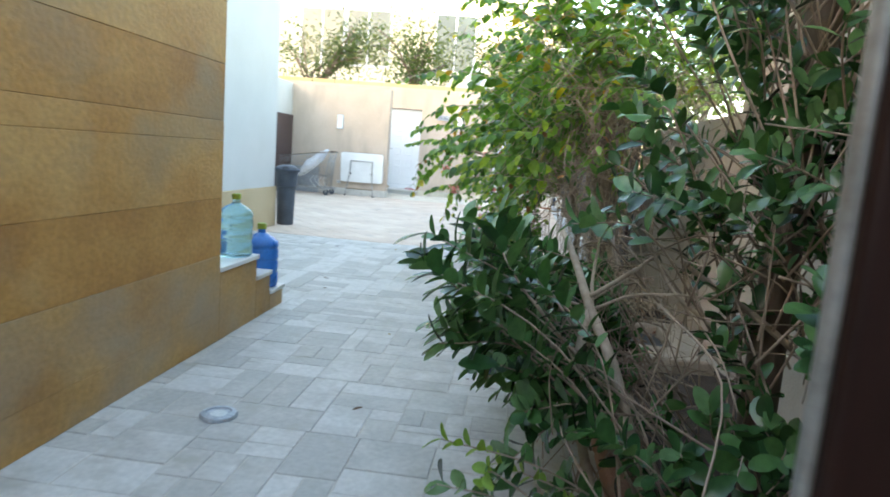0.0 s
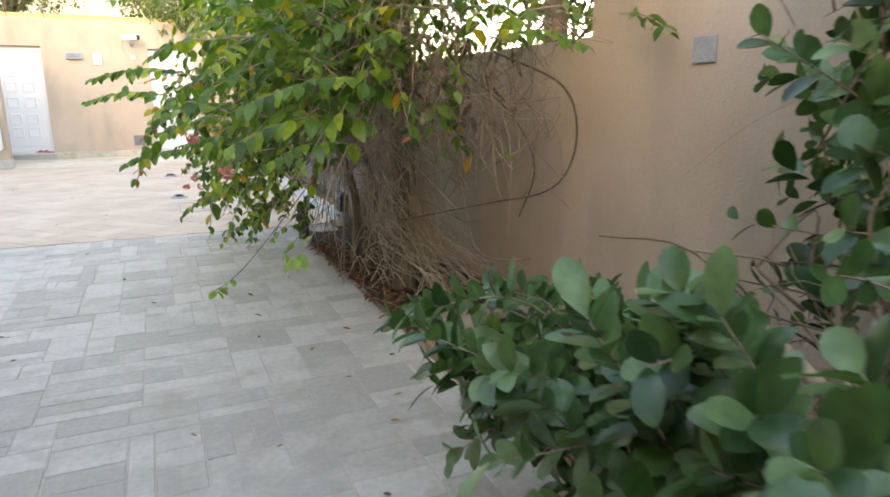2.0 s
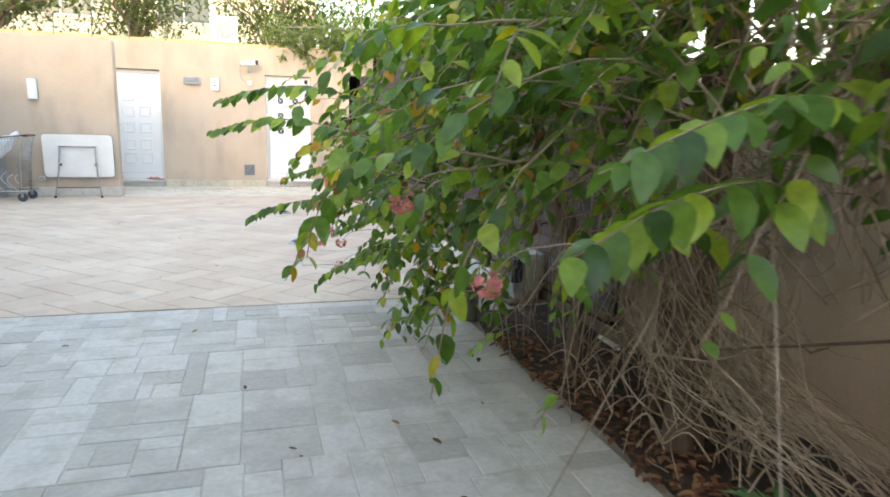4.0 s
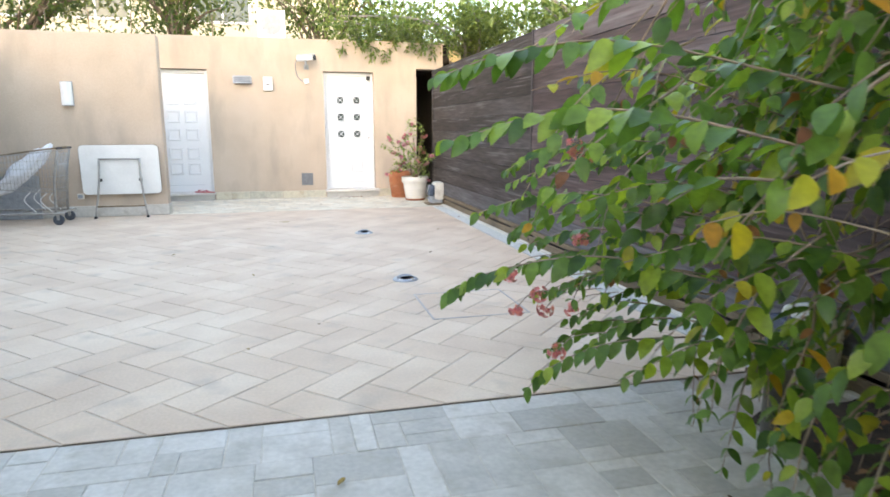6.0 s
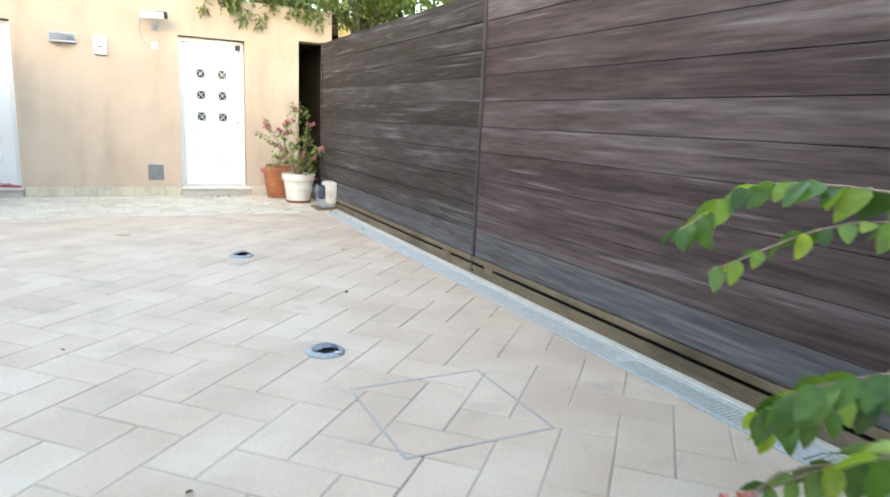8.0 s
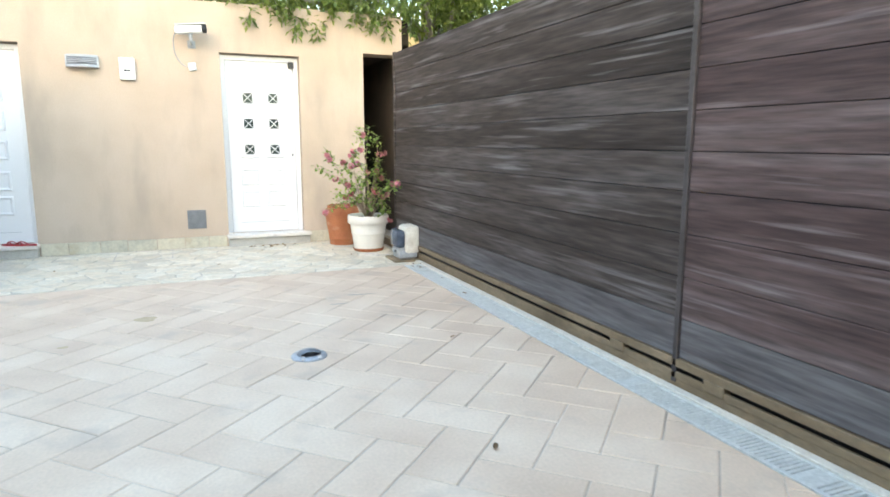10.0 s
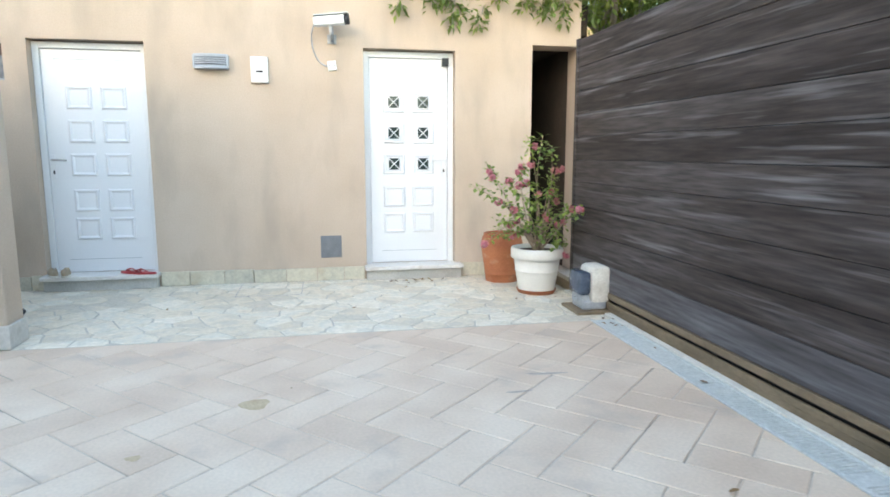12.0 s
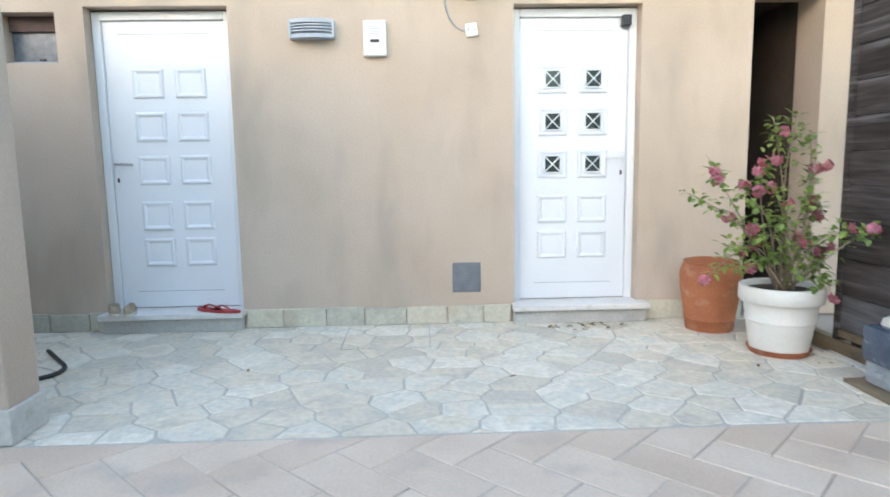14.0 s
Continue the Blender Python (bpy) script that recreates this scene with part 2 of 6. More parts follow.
# dark colour for the unseen outer sheet that cuts bounced light
BOUNCE_DARK = surf("bounce_cut_dark", [(0.06, 0.05, 0.04), (0.11, 0.09, 0.07)], 0.8, 0.95, bump=0.5, grain=30)
BARK = surf("bark", [(0.11, 0.078, 0.056), (0.20, 0.15, 0.11)], 14, 0.92, bump=0.6, grain=50, stretch=(1, 1, 0.3))
VINE = surf("dry_vine", [(0.25, 0.18, 0.13), (0.40, 0.31, 0.24)], 14, 0.9, bump=0.4, grain=60, vary=0.5, island=True)
DRY_TWIG = surf("dry_twig", [(0.29, 0.22, 0.155), (0.48, 0.385, 0.29)], 14, 0.9, bump=0.3, grain=60, vary=0.6, island=True)
BROWN_TWIG = surf("brown_twig", [(0.20, 0.145, 0.10), (0.37, 0.29, 0.215)], 14, 0.9, bump=0.3, grain=60, vary=0.6, island=True)
BARK_GREY = surf("grey_bark", [(0.22, 0.195, 0.165), (0.34, 0.31, 0.27)], 10, 0.9, bump=0.5, grain=40)
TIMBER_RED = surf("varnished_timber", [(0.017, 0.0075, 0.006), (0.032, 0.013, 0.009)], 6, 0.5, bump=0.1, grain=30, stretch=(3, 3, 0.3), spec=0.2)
SHUTTER = surf("brown_shutter", [(0.085, 0.05, 0.045), (0.12, 0.075, 0.065)], 8, 0.6, bump=0.1)
GREY_DUSTY = surf("dusty_grey_paint", [(0.10, 0.095, 0.085), (0.17, 0.16, 0.145)], 14, 0.7, bump=0.15)
BIN = surf("grey_plastic", [(0.045, 0.055, 0.07), (0.075, 0.09, 0.11)], 8, 0.5, bump=0.05)
BLUE_BOTTLE = surf("blue_plastic", [(0.012, 0.12, 0.42), (0.03, 0.19, 0.52)], 8, 0.3, bump=0.03, spec=0.5)
RED_RUBBER = surf("red_rubber", [(0.35, 0.03, 0.035), (0.5, 0.06, 0.06)], 20, 0.6, bump=0.05)
TAN_CLOTH = surf("tan_canvas", [(0.32, 0.25, 0.17), (0.42, 0.34, 0.24)], 20, 0.9, bump=0.2)
SACK = surf("white_sack", [(0.62, 0.64, 0.68), (0.78, 0.79, 0.81)], 9, 0.5, bump=0.4, grain=30, mottle=0.1)
DRY_LEAF = surf("dry_leaf", [(0.12, 0.07, 0.035), (0.22, 0.13, 0.06), (0.30, 0.2, 0.06)], 9, 0.85, bump=0.2, vary=0.9)
FAR_CREAM = surf("far_render", [(0.66, 0.58, 0.42), (0.74, 0.66, 0.5)], 0.8, 0.9, bump=0.1)
FAR_OCHRE = surf("ochre_render", [(0.58, 0.40, 0.17), (0.66, 0.48, 0.24)], 0.8, 0.9, bump=0.1)
FAR_GLASS = surf("dark_glass", [(0.03, 0.045, 0.04), (0.05, 0.07, 0.065)], 1, 0.08, bump=0.0, spec=0.6)

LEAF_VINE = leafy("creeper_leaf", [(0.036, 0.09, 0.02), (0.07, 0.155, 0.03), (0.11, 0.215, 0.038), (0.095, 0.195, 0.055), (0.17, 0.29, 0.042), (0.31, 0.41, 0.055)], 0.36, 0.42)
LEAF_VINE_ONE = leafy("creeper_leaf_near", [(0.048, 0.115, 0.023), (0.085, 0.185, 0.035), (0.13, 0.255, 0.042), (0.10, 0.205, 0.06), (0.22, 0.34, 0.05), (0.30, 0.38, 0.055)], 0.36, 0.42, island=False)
LEAF_YELLOW = leafy("yellowed_leaf", [(0.42, 0.33, 0.02), (0.36, 0.36, 0.035), (0.48, 0.22, 0.025)], 0.5, 0.4)
LEAF_WITHERED = leafy("withered_leaf", [(0.20, 0.085, 0.03), (0.30, 0.13, 0.04), (0.16, 0.06, 0.03)], 0.75, 0.2)
LEAF_DEAD = leafy("dead_leaf", [(0.13, 0.095, 0.075), (0.22, 0.16, 0.13), (0.30, 0.235, 0.20)], 0.85, 0.15)
# same leaf twice: inner shade in the first colours, sky sheen in the second
LEAF_SHRUB = leafy("shrub_leaf_shade", [(0.019, 0.062, 0.021), (0.042, 0.115, 0.038), (0.075, 0.18, 0.058), (0.13, 0.24, 0.11)], 0.25, 0.16)
LEAF_SHRUB_ONE = leafy("shrub_leaf_sheen", [(0.045, 0.115, 0.046), (0.088, 0.19, 0.077), (0.145, 0.27, 0.118), (0.22, 0.33, 0.20)], 0.24, 0.2, island=False)
LEAF_LIME = leafy("lime_leaf", [(0.20, 0.34, 0.06), (0.28, 0.42, 0.10), (0.16, 0.30, 0.05)], 0.45, 0.4)
LEAF_TREE = leafy("tree_leaf", [(0.10, 0.16, 0.046), (0.16, 0.225, 0.066), (0.24, 0.295, 0.095), (0.145, 0.205, 0.08)], 0.5, 0.35)
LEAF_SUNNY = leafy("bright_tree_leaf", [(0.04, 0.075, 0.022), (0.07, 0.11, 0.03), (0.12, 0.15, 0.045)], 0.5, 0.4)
LEAF_BOUG = leafy("bougainvillea_leaf", [(0.11, 0.17, 0.05), (0.20, 0.29, 0.085), (0.32, 0.41, 0.13)], 0.5, 0.3)
LEAF_PALM = leafy("palm_leaf", [(0.03, 0.075, 0.025), (0.05, 0.10, 0.03)], 0.45, 0.2)
PETAL = leafy("pink_petal", [(0.42, 0.12, 0.20), (0.52, 0.22, 0.31), (0.44, 0.11, 0.17)], 0.5, 0.35)
PETAL_CORAL = leafy("coral_petal", [(0.66, 0.16, 0.18), (0.70, 0.30, 0.28), (0.60, 0.12, 0.2)], 0.5, 0.3)


def glassy(name, tint, rough=0.05):
    m, nt, ln, bs = nodes_of(name)
    nz = nt.new("ShaderNodeTexNoise")
    nz.inputs["Scale"].default_value = 14
    col = ramp_of(nt, [tint, tuple(min(1, c * 1.12) for c in tint)])
    ln.new(nz.outputs["Fac"], col.inputs["Fac"])
    ln.new(col.outputs[0], bs.inputs["Base Color"])
    bs.inputs["Transmission Weight"].default_value = 0.85
    bs.inputs["Roughness"].default_value = rough
    bs.inputs["IOR"].default_value = 1.3
    return m


BOTTLE_CLEAR = glassy("tinted_bottle", (0.45, 0.78, 0.85), 0.12)

# ---- mesh helpers ----


def wm(ob):
    """World matrix by hand, before the scene is evaluated."""
    return (wm(ob.parent) @ ob.matrix_parent_inverse if ob.parent else Matrix()) @ ob.matrix_basis


def obj(name, verts, faces, material, parent=None, label="", smooth=False):
    me = bpy.data.meshes.new(name)
    me.from_pydata([tuple(v) for v in verts], [], [tuple(f) for f in faces])
    if smooth:
        me.shade_smooth()
    if material:
        me.materials.append(material)
    ob = new(name, me)
    if parent:
        ob.parent = parent
        ob.matrix_parent_inverse = wm(parent).inverted()
    if label:
        ob["label"] = label
    return ob


def part(name, bm, material, parent=None, label="", smooth=False):
    bmesh.ops.recalc_face_normals(bm, faces=bm.faces)
    me = bpy.data.meshes.new(name)
    bm.to_mesh(me)
    bm.free()
    if smooth:
        me.shade_smooth()
        me.set_sharp_from_angle(angle=radians(40))
    me.materials.append(material)
    ob = new(name, me)
    if parent:
        ob.parent = parent
        ob.matrix_parent_inverse = wm(parent).inverted()
    if label:
        ob["label"] = label
    return ob


def thing(name, at, label, category, group="", kind=""):
    e = new(name)
    e.empty_display_size = 0.05
    e.matrix_basis = Matrix.Translation(at)
    return tagged(e, label, category, group, kind)


def structure(ob, label="", category=""):
    return tagged(ob, label, category, "", "structure")


def add_box(bm, lo, hi, bev=0.0, m=None):
    r = bmesh.ops.create_cube(bm, size=1)
    for v in r["verts"]:
        v.co = Vector([lo[i] + (v.co[i] + 0.5) * (hi[i] - lo[i]) for i in range(3)])
    vs = r["verts"]
    if bev:
        es = list({e for v in vs for e in v.link_edges})
        q = bmesh.ops.bevel(bm, geom=es, offset=bev, segments=2, affect="EDGES", profile=0.5)
        vs = list({v for f in q["faces"] for v in f.verts} | {v for v in vs if v.is_valid})
    if m:
        bmesh.ops.transform(bm, matrix=m, verts=vs)
    return vs


def box(name, lo, hi, material, parent=None, bev=0.004, label="", m=None):
    bm = bmesh.new()
    add_box(bm, lo, hi, bev, m)
    return part(name, bm, material, parent, label)


def lathe(name, profile, at, material, parent=None, label="", n=28, squash=1.0):
    vs, fs = [], []
    for r, z in profile:
        for k in range(n):
            a = 2 * math.pi * k / n
            vs.append((at[0] + r * math.cos(a), at[1] + r * math.sin(a) * squash, at[2] + z))
    for i in range(len(profile) - 1):
        for k in range(n):
            a, b = i * n + k, i * n + (k + 1) % n
            fs.append((a, b, b + n, a + n))
    fs.append(tuple(range(n - 1, -1, -1)))
    fs.append(tuple((len(profile) - 1) * n + k for k in range(n)))
    bm = bmesh.new()
    bv = [bm.verts.new(v) for v in vs]
    for f in fs:
        bm.faces.new([bv[i] for i in f])
    return part(name, bm, material, parent, label, smooth=True)


def tube_data(pts, radii, sides=6):
    """Vertices and faces of a tube along points."""
    vs, fs = [], []
    pts = [Vector(p) for p in pts]
    ref = Vector((0.3, 0.2, 0.93)).normalized()
    for i, p in enumerate(pts):
        d = (pts[min(i + 1, len(pts) - 1)] - pts[max(i - 1, 0)]).normalized()
        u = d.cross(ref)
        if u.length < 0.1:
            u = d.cross(Vector((1, 0, 0)))
        u.normalize()
        w = d.cross(u)
        r = radii[i] if isinstance(radii, (list, tuple)) else radii
        for k in range(sides):
            a = 2 * math.pi * k / sides
            vs.append(p + (u * math.cos(a) + w * math.sin(a)) * r)
    for i in range(len(pts) - 1):
        for k in range(sides):
            a, b = i * sides + k, i * sides + (k + 1) % sides
            fs.append((a, b, b + sides, a + sides))
    fs.append(tuple(range(sides - 1, -1, -1)))
    fs.append(tuple((len(pts) - 1) * sides + k for k in range(sides)))
    return vs, fs


class Soup:
    """Collects many small pieces into one mesh."""

    def __init__(self):
        self.vs, self.fs = [], []

    def add(self, vs, fs):
        n = len(self.vs)
        self.vs += [tuple(v) for v in vs]
        self.fs += [tuple(i + n for i in f) for f in fs]

    def tube(self, pts, radii, sides=5):
        self.add(*tube_data(pts, radii, sides))

    def out(self, name, material, parent=None, label="", smooth=True):
        return obj(name, self.vs, self.fs, material, parent, label, smooth)


def tube(name, pts, r, material, parent=None, label="", sides=10):
    vs, fs = tube_data(pts, r, sides)
    return obj(name, vs, fs, material, parent, label, smooth=True)


def arc(points, steps=4):
    """A smooth line through points."""
    p = [Vector(q) for q in points]
    p = [p[0] * 2 - p[1]] + p + [p[-1] * 2 - p[-2]]
    out = []
    for i in range(1, len(p) - 2):
        for s in range(steps):
            t = s / steps
            a, b, c, d = p[i - 1:i + 3]
            out.append(0.5 * ((2 * b) + (c - a) * t + (2 * a - 5 * b + 4 * c - d) * t * t + (3 * b - a - 3 * c + d) * t ** 3))
    return out + [p[-2]]


def clip_poly(poly, x0, x1, y0, y1):
    for axis, lim, keep_less in ((0, x0, False), (0, x1, True), (1, y0, False), (1, y1, True)):
        res = []
        for i, a in enumerate(poly):
            b = poly[(i + 1) % len(poly)]
            ia, ib = [(q[axis] <= lim) if keep_less else (q[axis] >= lim) for q in (a, b)]
            if ia:
                res.append(a)
            if ia != ib:
                t = (lim - a[axis]) / (b[axis] - a[axis])
                res.append((a[0] + (b[0] - a[0]) * t, a[1] + (b[1] - a[1]) * t))
        poly = res
        if len(poly) < 3:
            return []
    return poly


def area(poly):
    return 0.5 * sum(a[0] * b[1] - b[0] * a[1] for a, b in zip(poly, poly[1:] + poly[:1]))


def inset(poly, d):
    res = []
    for i, v in enumerate(poly):
        p, q = poly[i - 1], poly[(i + 1) % len(poly)]
        e1, e2 = (v[0] - p[0], v[1] - p[1]), (q[0] - v[0], q[1] - v[1])
        l1, l2 = math.hypot(*e1) or 1e-6, math.hypot(*e2) or 1e-6
        n1, n2 = (-e1[1] / l1, e1[0] / l1), (-e2[1] / l2, e2[0] / l2)
        k = d / max(0.35, 1 + n1[0] * n2[0] + n1[1] * n2[1])
        res.append((v[0] + (n1[0] + n2[0]) * k, v[1] + (n1[1] + n2[1]) * k))
    return res


def slab_data(poly, z0, z1, bev=0.003, tilt=0.0):
    """A flat stone with eased edges. poly runs counter-clockwise."""
    n = len(poly)
    top = inset(poly, bev)
    vs = [(x, y, z0) for x, y in poly] + [(x, y, z1 - bev) for x, y in poly] + [(x, y, z1) for x, y in top]
    fs = [tuple(2 * n + i for i in range(n))]
    for i in range(n):
        j = (i + 1) % n
        fs += [(i, j, n + j, n + i), (n + i, n + j, 2 * n + j, 2 * n + i)]
    return vs, fs


def leaf_data(L, W, shape="oval", curl=0.25, fold=0.25):
    """One leaf from its stalk along +y, its upper side to +z."""
    if shape == "obovate":
        rows = ((0.10, 0.30), (0.32, 0.78), (0.56, 1.0), (0.78, 0.86), (0.94, 0.42))
    elif shape == "lance":
        rows = ((0.08, 0.45), (0.25, 0.88), (0.52, 1.0), (0.78, 0.58), (0.92, 0.24))
    elif shape == "ovate":
        rows = ((0.05, 0.34), (0.20, 0.78), (0.45, 1.0), (0.72, 0.77), (0.90, 0.36))
    else:
        rows = ((0.07, 0.42), (0.25, 0.82), (0.50, 1.0), (0.76, 0.78), (0.93, 0.38))
    vs = [(0, 0, 0)]
    for s, w in rows:
        z = -curl * L * s * s
        hw = W * 0.5 * w
        vs += [(-hw, s * L, z + hw * fold), (0, s * L, z), (hw, s * L, z + hw * fold)]
    vs.append((0, L, -curl * L))
    fs = [(0, 2, 1), (0, 3, 2)]
    for k in range(1, 13, 3):
        fs += [(k, k + 1, k + 4, k + 3), (k + 1, k + 2, k + 5, k + 4)]
    return vs, fs + [(13, 14, 16), (14, 15, 16)]


def aim(at, way, up, roll=0.0):
    """A frame at a point whose +y runs along way and whose +z leans to up."""
    y = Vector(way).normalized()
    z = Vector(up) - y * Vector(up).dot(y)
    if z.length < 1e-3:
        z = Vector((0, 1, 0)) - y * y.y
    z.normalize()
    x = y.cross(z)
    return Matrix.Translation(at) @ Matrix((x, y, z)).transposed().to_4x4() @ Matrix.Rotation(roll, 4, "Y")


def put(soup, data, m):
    soup.add([m @ Vector(v) for v in data[0]], data[1])


def cell_wall(name, xs, zs, y0, y1, hole, material, along="x"):
    """A thick wall out of cells; hole(i, k) tells which are open. along: the way in which it runs."""
    vs, fs, seen = [], [], {}

    def vert(p):
        if p not in seen:
            seen[p] = len(vs)
            a, d, z = p
            vs.append((a, d, z) if along == "x" else (d, a, z))
        return seen[p]

    def solid(i, k):
        return 0 <= i < len(xs) - 1 and 0 <= k < len(zs) - 1 and not hole(i, k)
    for i in range(len(xs) - 1):
        for k in range(len(zs) - 1):
            if not solid(i, k):
                continue
            a0, a1, b0, b1 = xs[i], xs[i + 1], zs[k], zs[k + 1]
            quads = [((a0, y0, b0), (a1, y0, b0), (a1, y0, b1), (a0, y0, b1)), ((a0, y1, b0), (a1, y1, b0), (a1, y1, b1), (a0, y1, b1))]
            if not solid(i - 1, k):
                quads.append(((a0, y0, b0), (a0, y1, b0), (a0, y1, b1), (a0, y0, b1)))
            if not solid(i + 1, k):
                quads.append(((a1, y0, b0), (a1, y1, b0), (a1, y1, b1), (a1, y0, b1)))
            if not solid(i, k - 1):
                quads.append(((a0, y0, b0), (a1, y0, b0), (a1, y1, b0), (a0, y1, b0)))
            if not solid(i, k + 1):
                quads.append(((a0, y0, b1), (a1, y0, b1), (a1, y1, b1), (a0, y1, b1)))
            fs += [tuple(vert(p) for p in q) for q in quads]
    bm = bmesh.new()
    bv = [bm.verts.new(v) for v in vs]
    for f in fs:
        bm.faces.new([bv[i] for i in f])
    return part(name, bm, material)

# ---- the large structure ----
ground = obj("ground", [(-300, -300, -0.012), (300, -300, -0.012), (300, 300, -0.012), (-300, 300, -0.012)], [(0, 1, 2, 3)], GROUND)
structure(ground, "dark sandy bed under the paving of the yard", "ground")

# unseen sheet added over the outer ground, dark to lessen light bounced inward
outer = obj("ground_outside", [(2.45, -300, -0.008), (300, -300, -0.008), (300, 300, -0.008), (2.45, 300, -0.008)], [(0, 1, 2, 3)], BOUNCE_DARK)
structure(outer, "unseen dark sheet added outside the garden wall to cut bounced light", "ground")

# back wall with two door openings, a small window and a deep slot beside the gate
DLX, DRX = (-2.815, -1.89), (0.0, 0.868)
LINTEL, STEP = 2.163, 0.13
SLOT = (1.63, 2.12, 2.235)
xs = [-9.0, -3.37, -3.0, DLX[0], DLX[1], DRX[0], DRX[1], SLOT[0], SLOT[1], 3.6]
zs = [0.0, STEP, 1.81, 2.13, LINTEL, SLOT[2], 2.69]


def back_hole(i, k):
    x, z = (xs[i] + xs[i + 1]) / 2, (zs[k] + zs[k + 1]) / 2
    if (DLX[0] < x < DLX[1] or DRX[0] < x < DRX[1]) and STEP < z < LINTEL:
        return True
    if -3.37 < x < -3.0 and 1.81 < z < 2.13:
        return True
    if SLOT[0] < x < SLOT[1] and z < SLOT[2]:
        return True
    return x > SLOT[1] and z > SLOT[2]


wall_back = structure(cell_wall("wall_back", xs, zs, 0.0, 0.32, back_hole, STUCCO), "beige rendered courtyard wall with two recessed doorways", "wall")
# slot sides take the darkened block, so the recess's shade is in the colour
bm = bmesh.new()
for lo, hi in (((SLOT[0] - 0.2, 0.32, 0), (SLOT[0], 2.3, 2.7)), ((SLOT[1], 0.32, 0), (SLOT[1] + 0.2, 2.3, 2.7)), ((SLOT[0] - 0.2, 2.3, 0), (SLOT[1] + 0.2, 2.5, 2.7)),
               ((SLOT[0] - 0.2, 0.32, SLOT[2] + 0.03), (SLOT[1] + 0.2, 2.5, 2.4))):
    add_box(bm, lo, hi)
structure(part("wall_slot", bm, DARK_HOLE), "block sides of a narrow passage, their shade painted dark", "wall")
for nm, (a, b) in (("wall_room_left", (-3.5, -1.6)), ("wall_room_right", (-0.3, 1.2))):
    structure(box(nm, (a, 0.33, 0), (b, 0.5, 2.6), DARK_HOLE, bev=0), "plain wall closing the space behind a door", "wall")

BLK = (-4.62, -2.33, -1.85, -1.62, 2.44)
block = structure(box("wall_screen", (BLK[0], BLK[2], 0), (BLK[1], BLK[3], BLK[4]), STUCCO, bev=0.012), "low beige rendered screen wall before the doors", "wall")
box("plinth", (BLK[0], BLK[2] - 0.014, 0), (BLK[1] + 0.014, BLK[3] + 0.014, 0.15), SLATE, block, 0.006, "grey-green stone plinth")

side = structure(box("wall_side", (-4.95, -8.4, 0), (-4.62, 0.0, 2.45), WHITE_WALL, bev=0.01), "white rendered garden wall beside the outbuilding", "wall")
shut = thing("louvre_door", (-4.6, -2.25, 0), "dark brown louvred metal door in a white wall", "door")
box("frame", (-4.62, -2.92, 0), (-4.58, -2.86, 1.72), SHUTTER, shut)
box("frame", (-4.62, -1.68, 0), (-4.58, -1.64, 1.72), SHUTTER, shut)
box("frame", (-4.62, -2.86, 1.66), (-4.58, -1.68, 1.72), SHUTTER, shut)
box("backing", (-4.619, -2.86, 0.02), (-4.605, -1.68, 1.66), DARK, shut, 0)
for i in range(30):
    z = 0.05 + i * 0.0535
    box("slat", (-4.607, -2.855, z), (-4.585, -1.685, z + 0.044), SHUTTER, shut, 0)

# house on the passage, clad in tan slabs, and its white wing
house = structure(box("wall_house", (-9.0, -19.0, 0), (-0.872, -13.13, 2.75), STONE_TAN, bev=0), "house wall on the passage clad in tan stone", "wall")
# unseen mass added far off to shade the yard from the low sun
structure(box("wall_street", (-63.0, -128.0, 0), (-60.0, 14.0, 29.0), WHITE_WALL, bev=0), "unseen tall block added to keep the low sun off the yard", "wall")
wing = structure(box("wall_wing", (-9.0, -13.13, 0), (-2.45, -8.32, 4.2), WHITE_WALL, bev=0), "tall white rendered house wall above a beige base", "wall")
box("base_band", (-2.46, -13.12, 0), (-2.43, -8.30, 0.51), PLINTH, wing, 0.006, "beige rendered base band")
box("base_band", (-8.9, -8.33, 0), (-2.43, -8.30, 0.51), PLINTH, wing, 0, "beige rendered base band")
# unseen wall added to close the passage and hold back low sky light
structure(box("wall_entry", (-9.0, -19.6, 0), (2.5, -19.0, 3.0), WHITE_WALL, bev=0), "unseen plain wall added to close the passage against low light", "wall")
structure(box("wall_west", (-9.3, -19, 0), (-9.0, 2.0, 2.6), WHITE_WALL, bev=0), "plain white wall closing the yard", "wall")

# steps up to the house door
steps = structure(thing("steps", (-1.6, -12.65, 0), "", ""), "three stone steps with pale treads beside the house", "steps")
for y1, z in ((-12.65, 0.40), (-12.43, 0.267), (-12.20, 0.134)):
    y0 = {0.40: -13.13, 0.267: -12.65, 0.134: -12.43}[z]
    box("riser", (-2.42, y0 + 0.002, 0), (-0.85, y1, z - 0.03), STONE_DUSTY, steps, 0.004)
    box("tread", (-2.42, y0 - 0.0, z - 0.028), (-0.838, y1 + 0.012, z), MARBLE, steps, 0.005, "pale stone tread")
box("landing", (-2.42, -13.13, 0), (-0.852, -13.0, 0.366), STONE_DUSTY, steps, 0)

# garden wall on the other side of the passage, with a lower stretch and its planting bed
GX = 1.93
wall_garden = structure(cell_wall("wall_garden", [-19.0, -12.3, -9.3], [0, 1.455, 3.0], GX, GX + 0.22,
                                  lambda i, k: i == 1 and k == 1, STUCCO, along="y"), "beige rendered garden wall stepping down behind the planting", "wall")
plate = thing("cover_plate", (GX, -13.0, 1.35), "small grey square cover plate on the garden wall", "cover plate")
box("plate", (GX - 0.012, -13.075, 1.30), (GX + 0.001, -12.96, 1.40), GREY_PAINT, plate, 0.003)
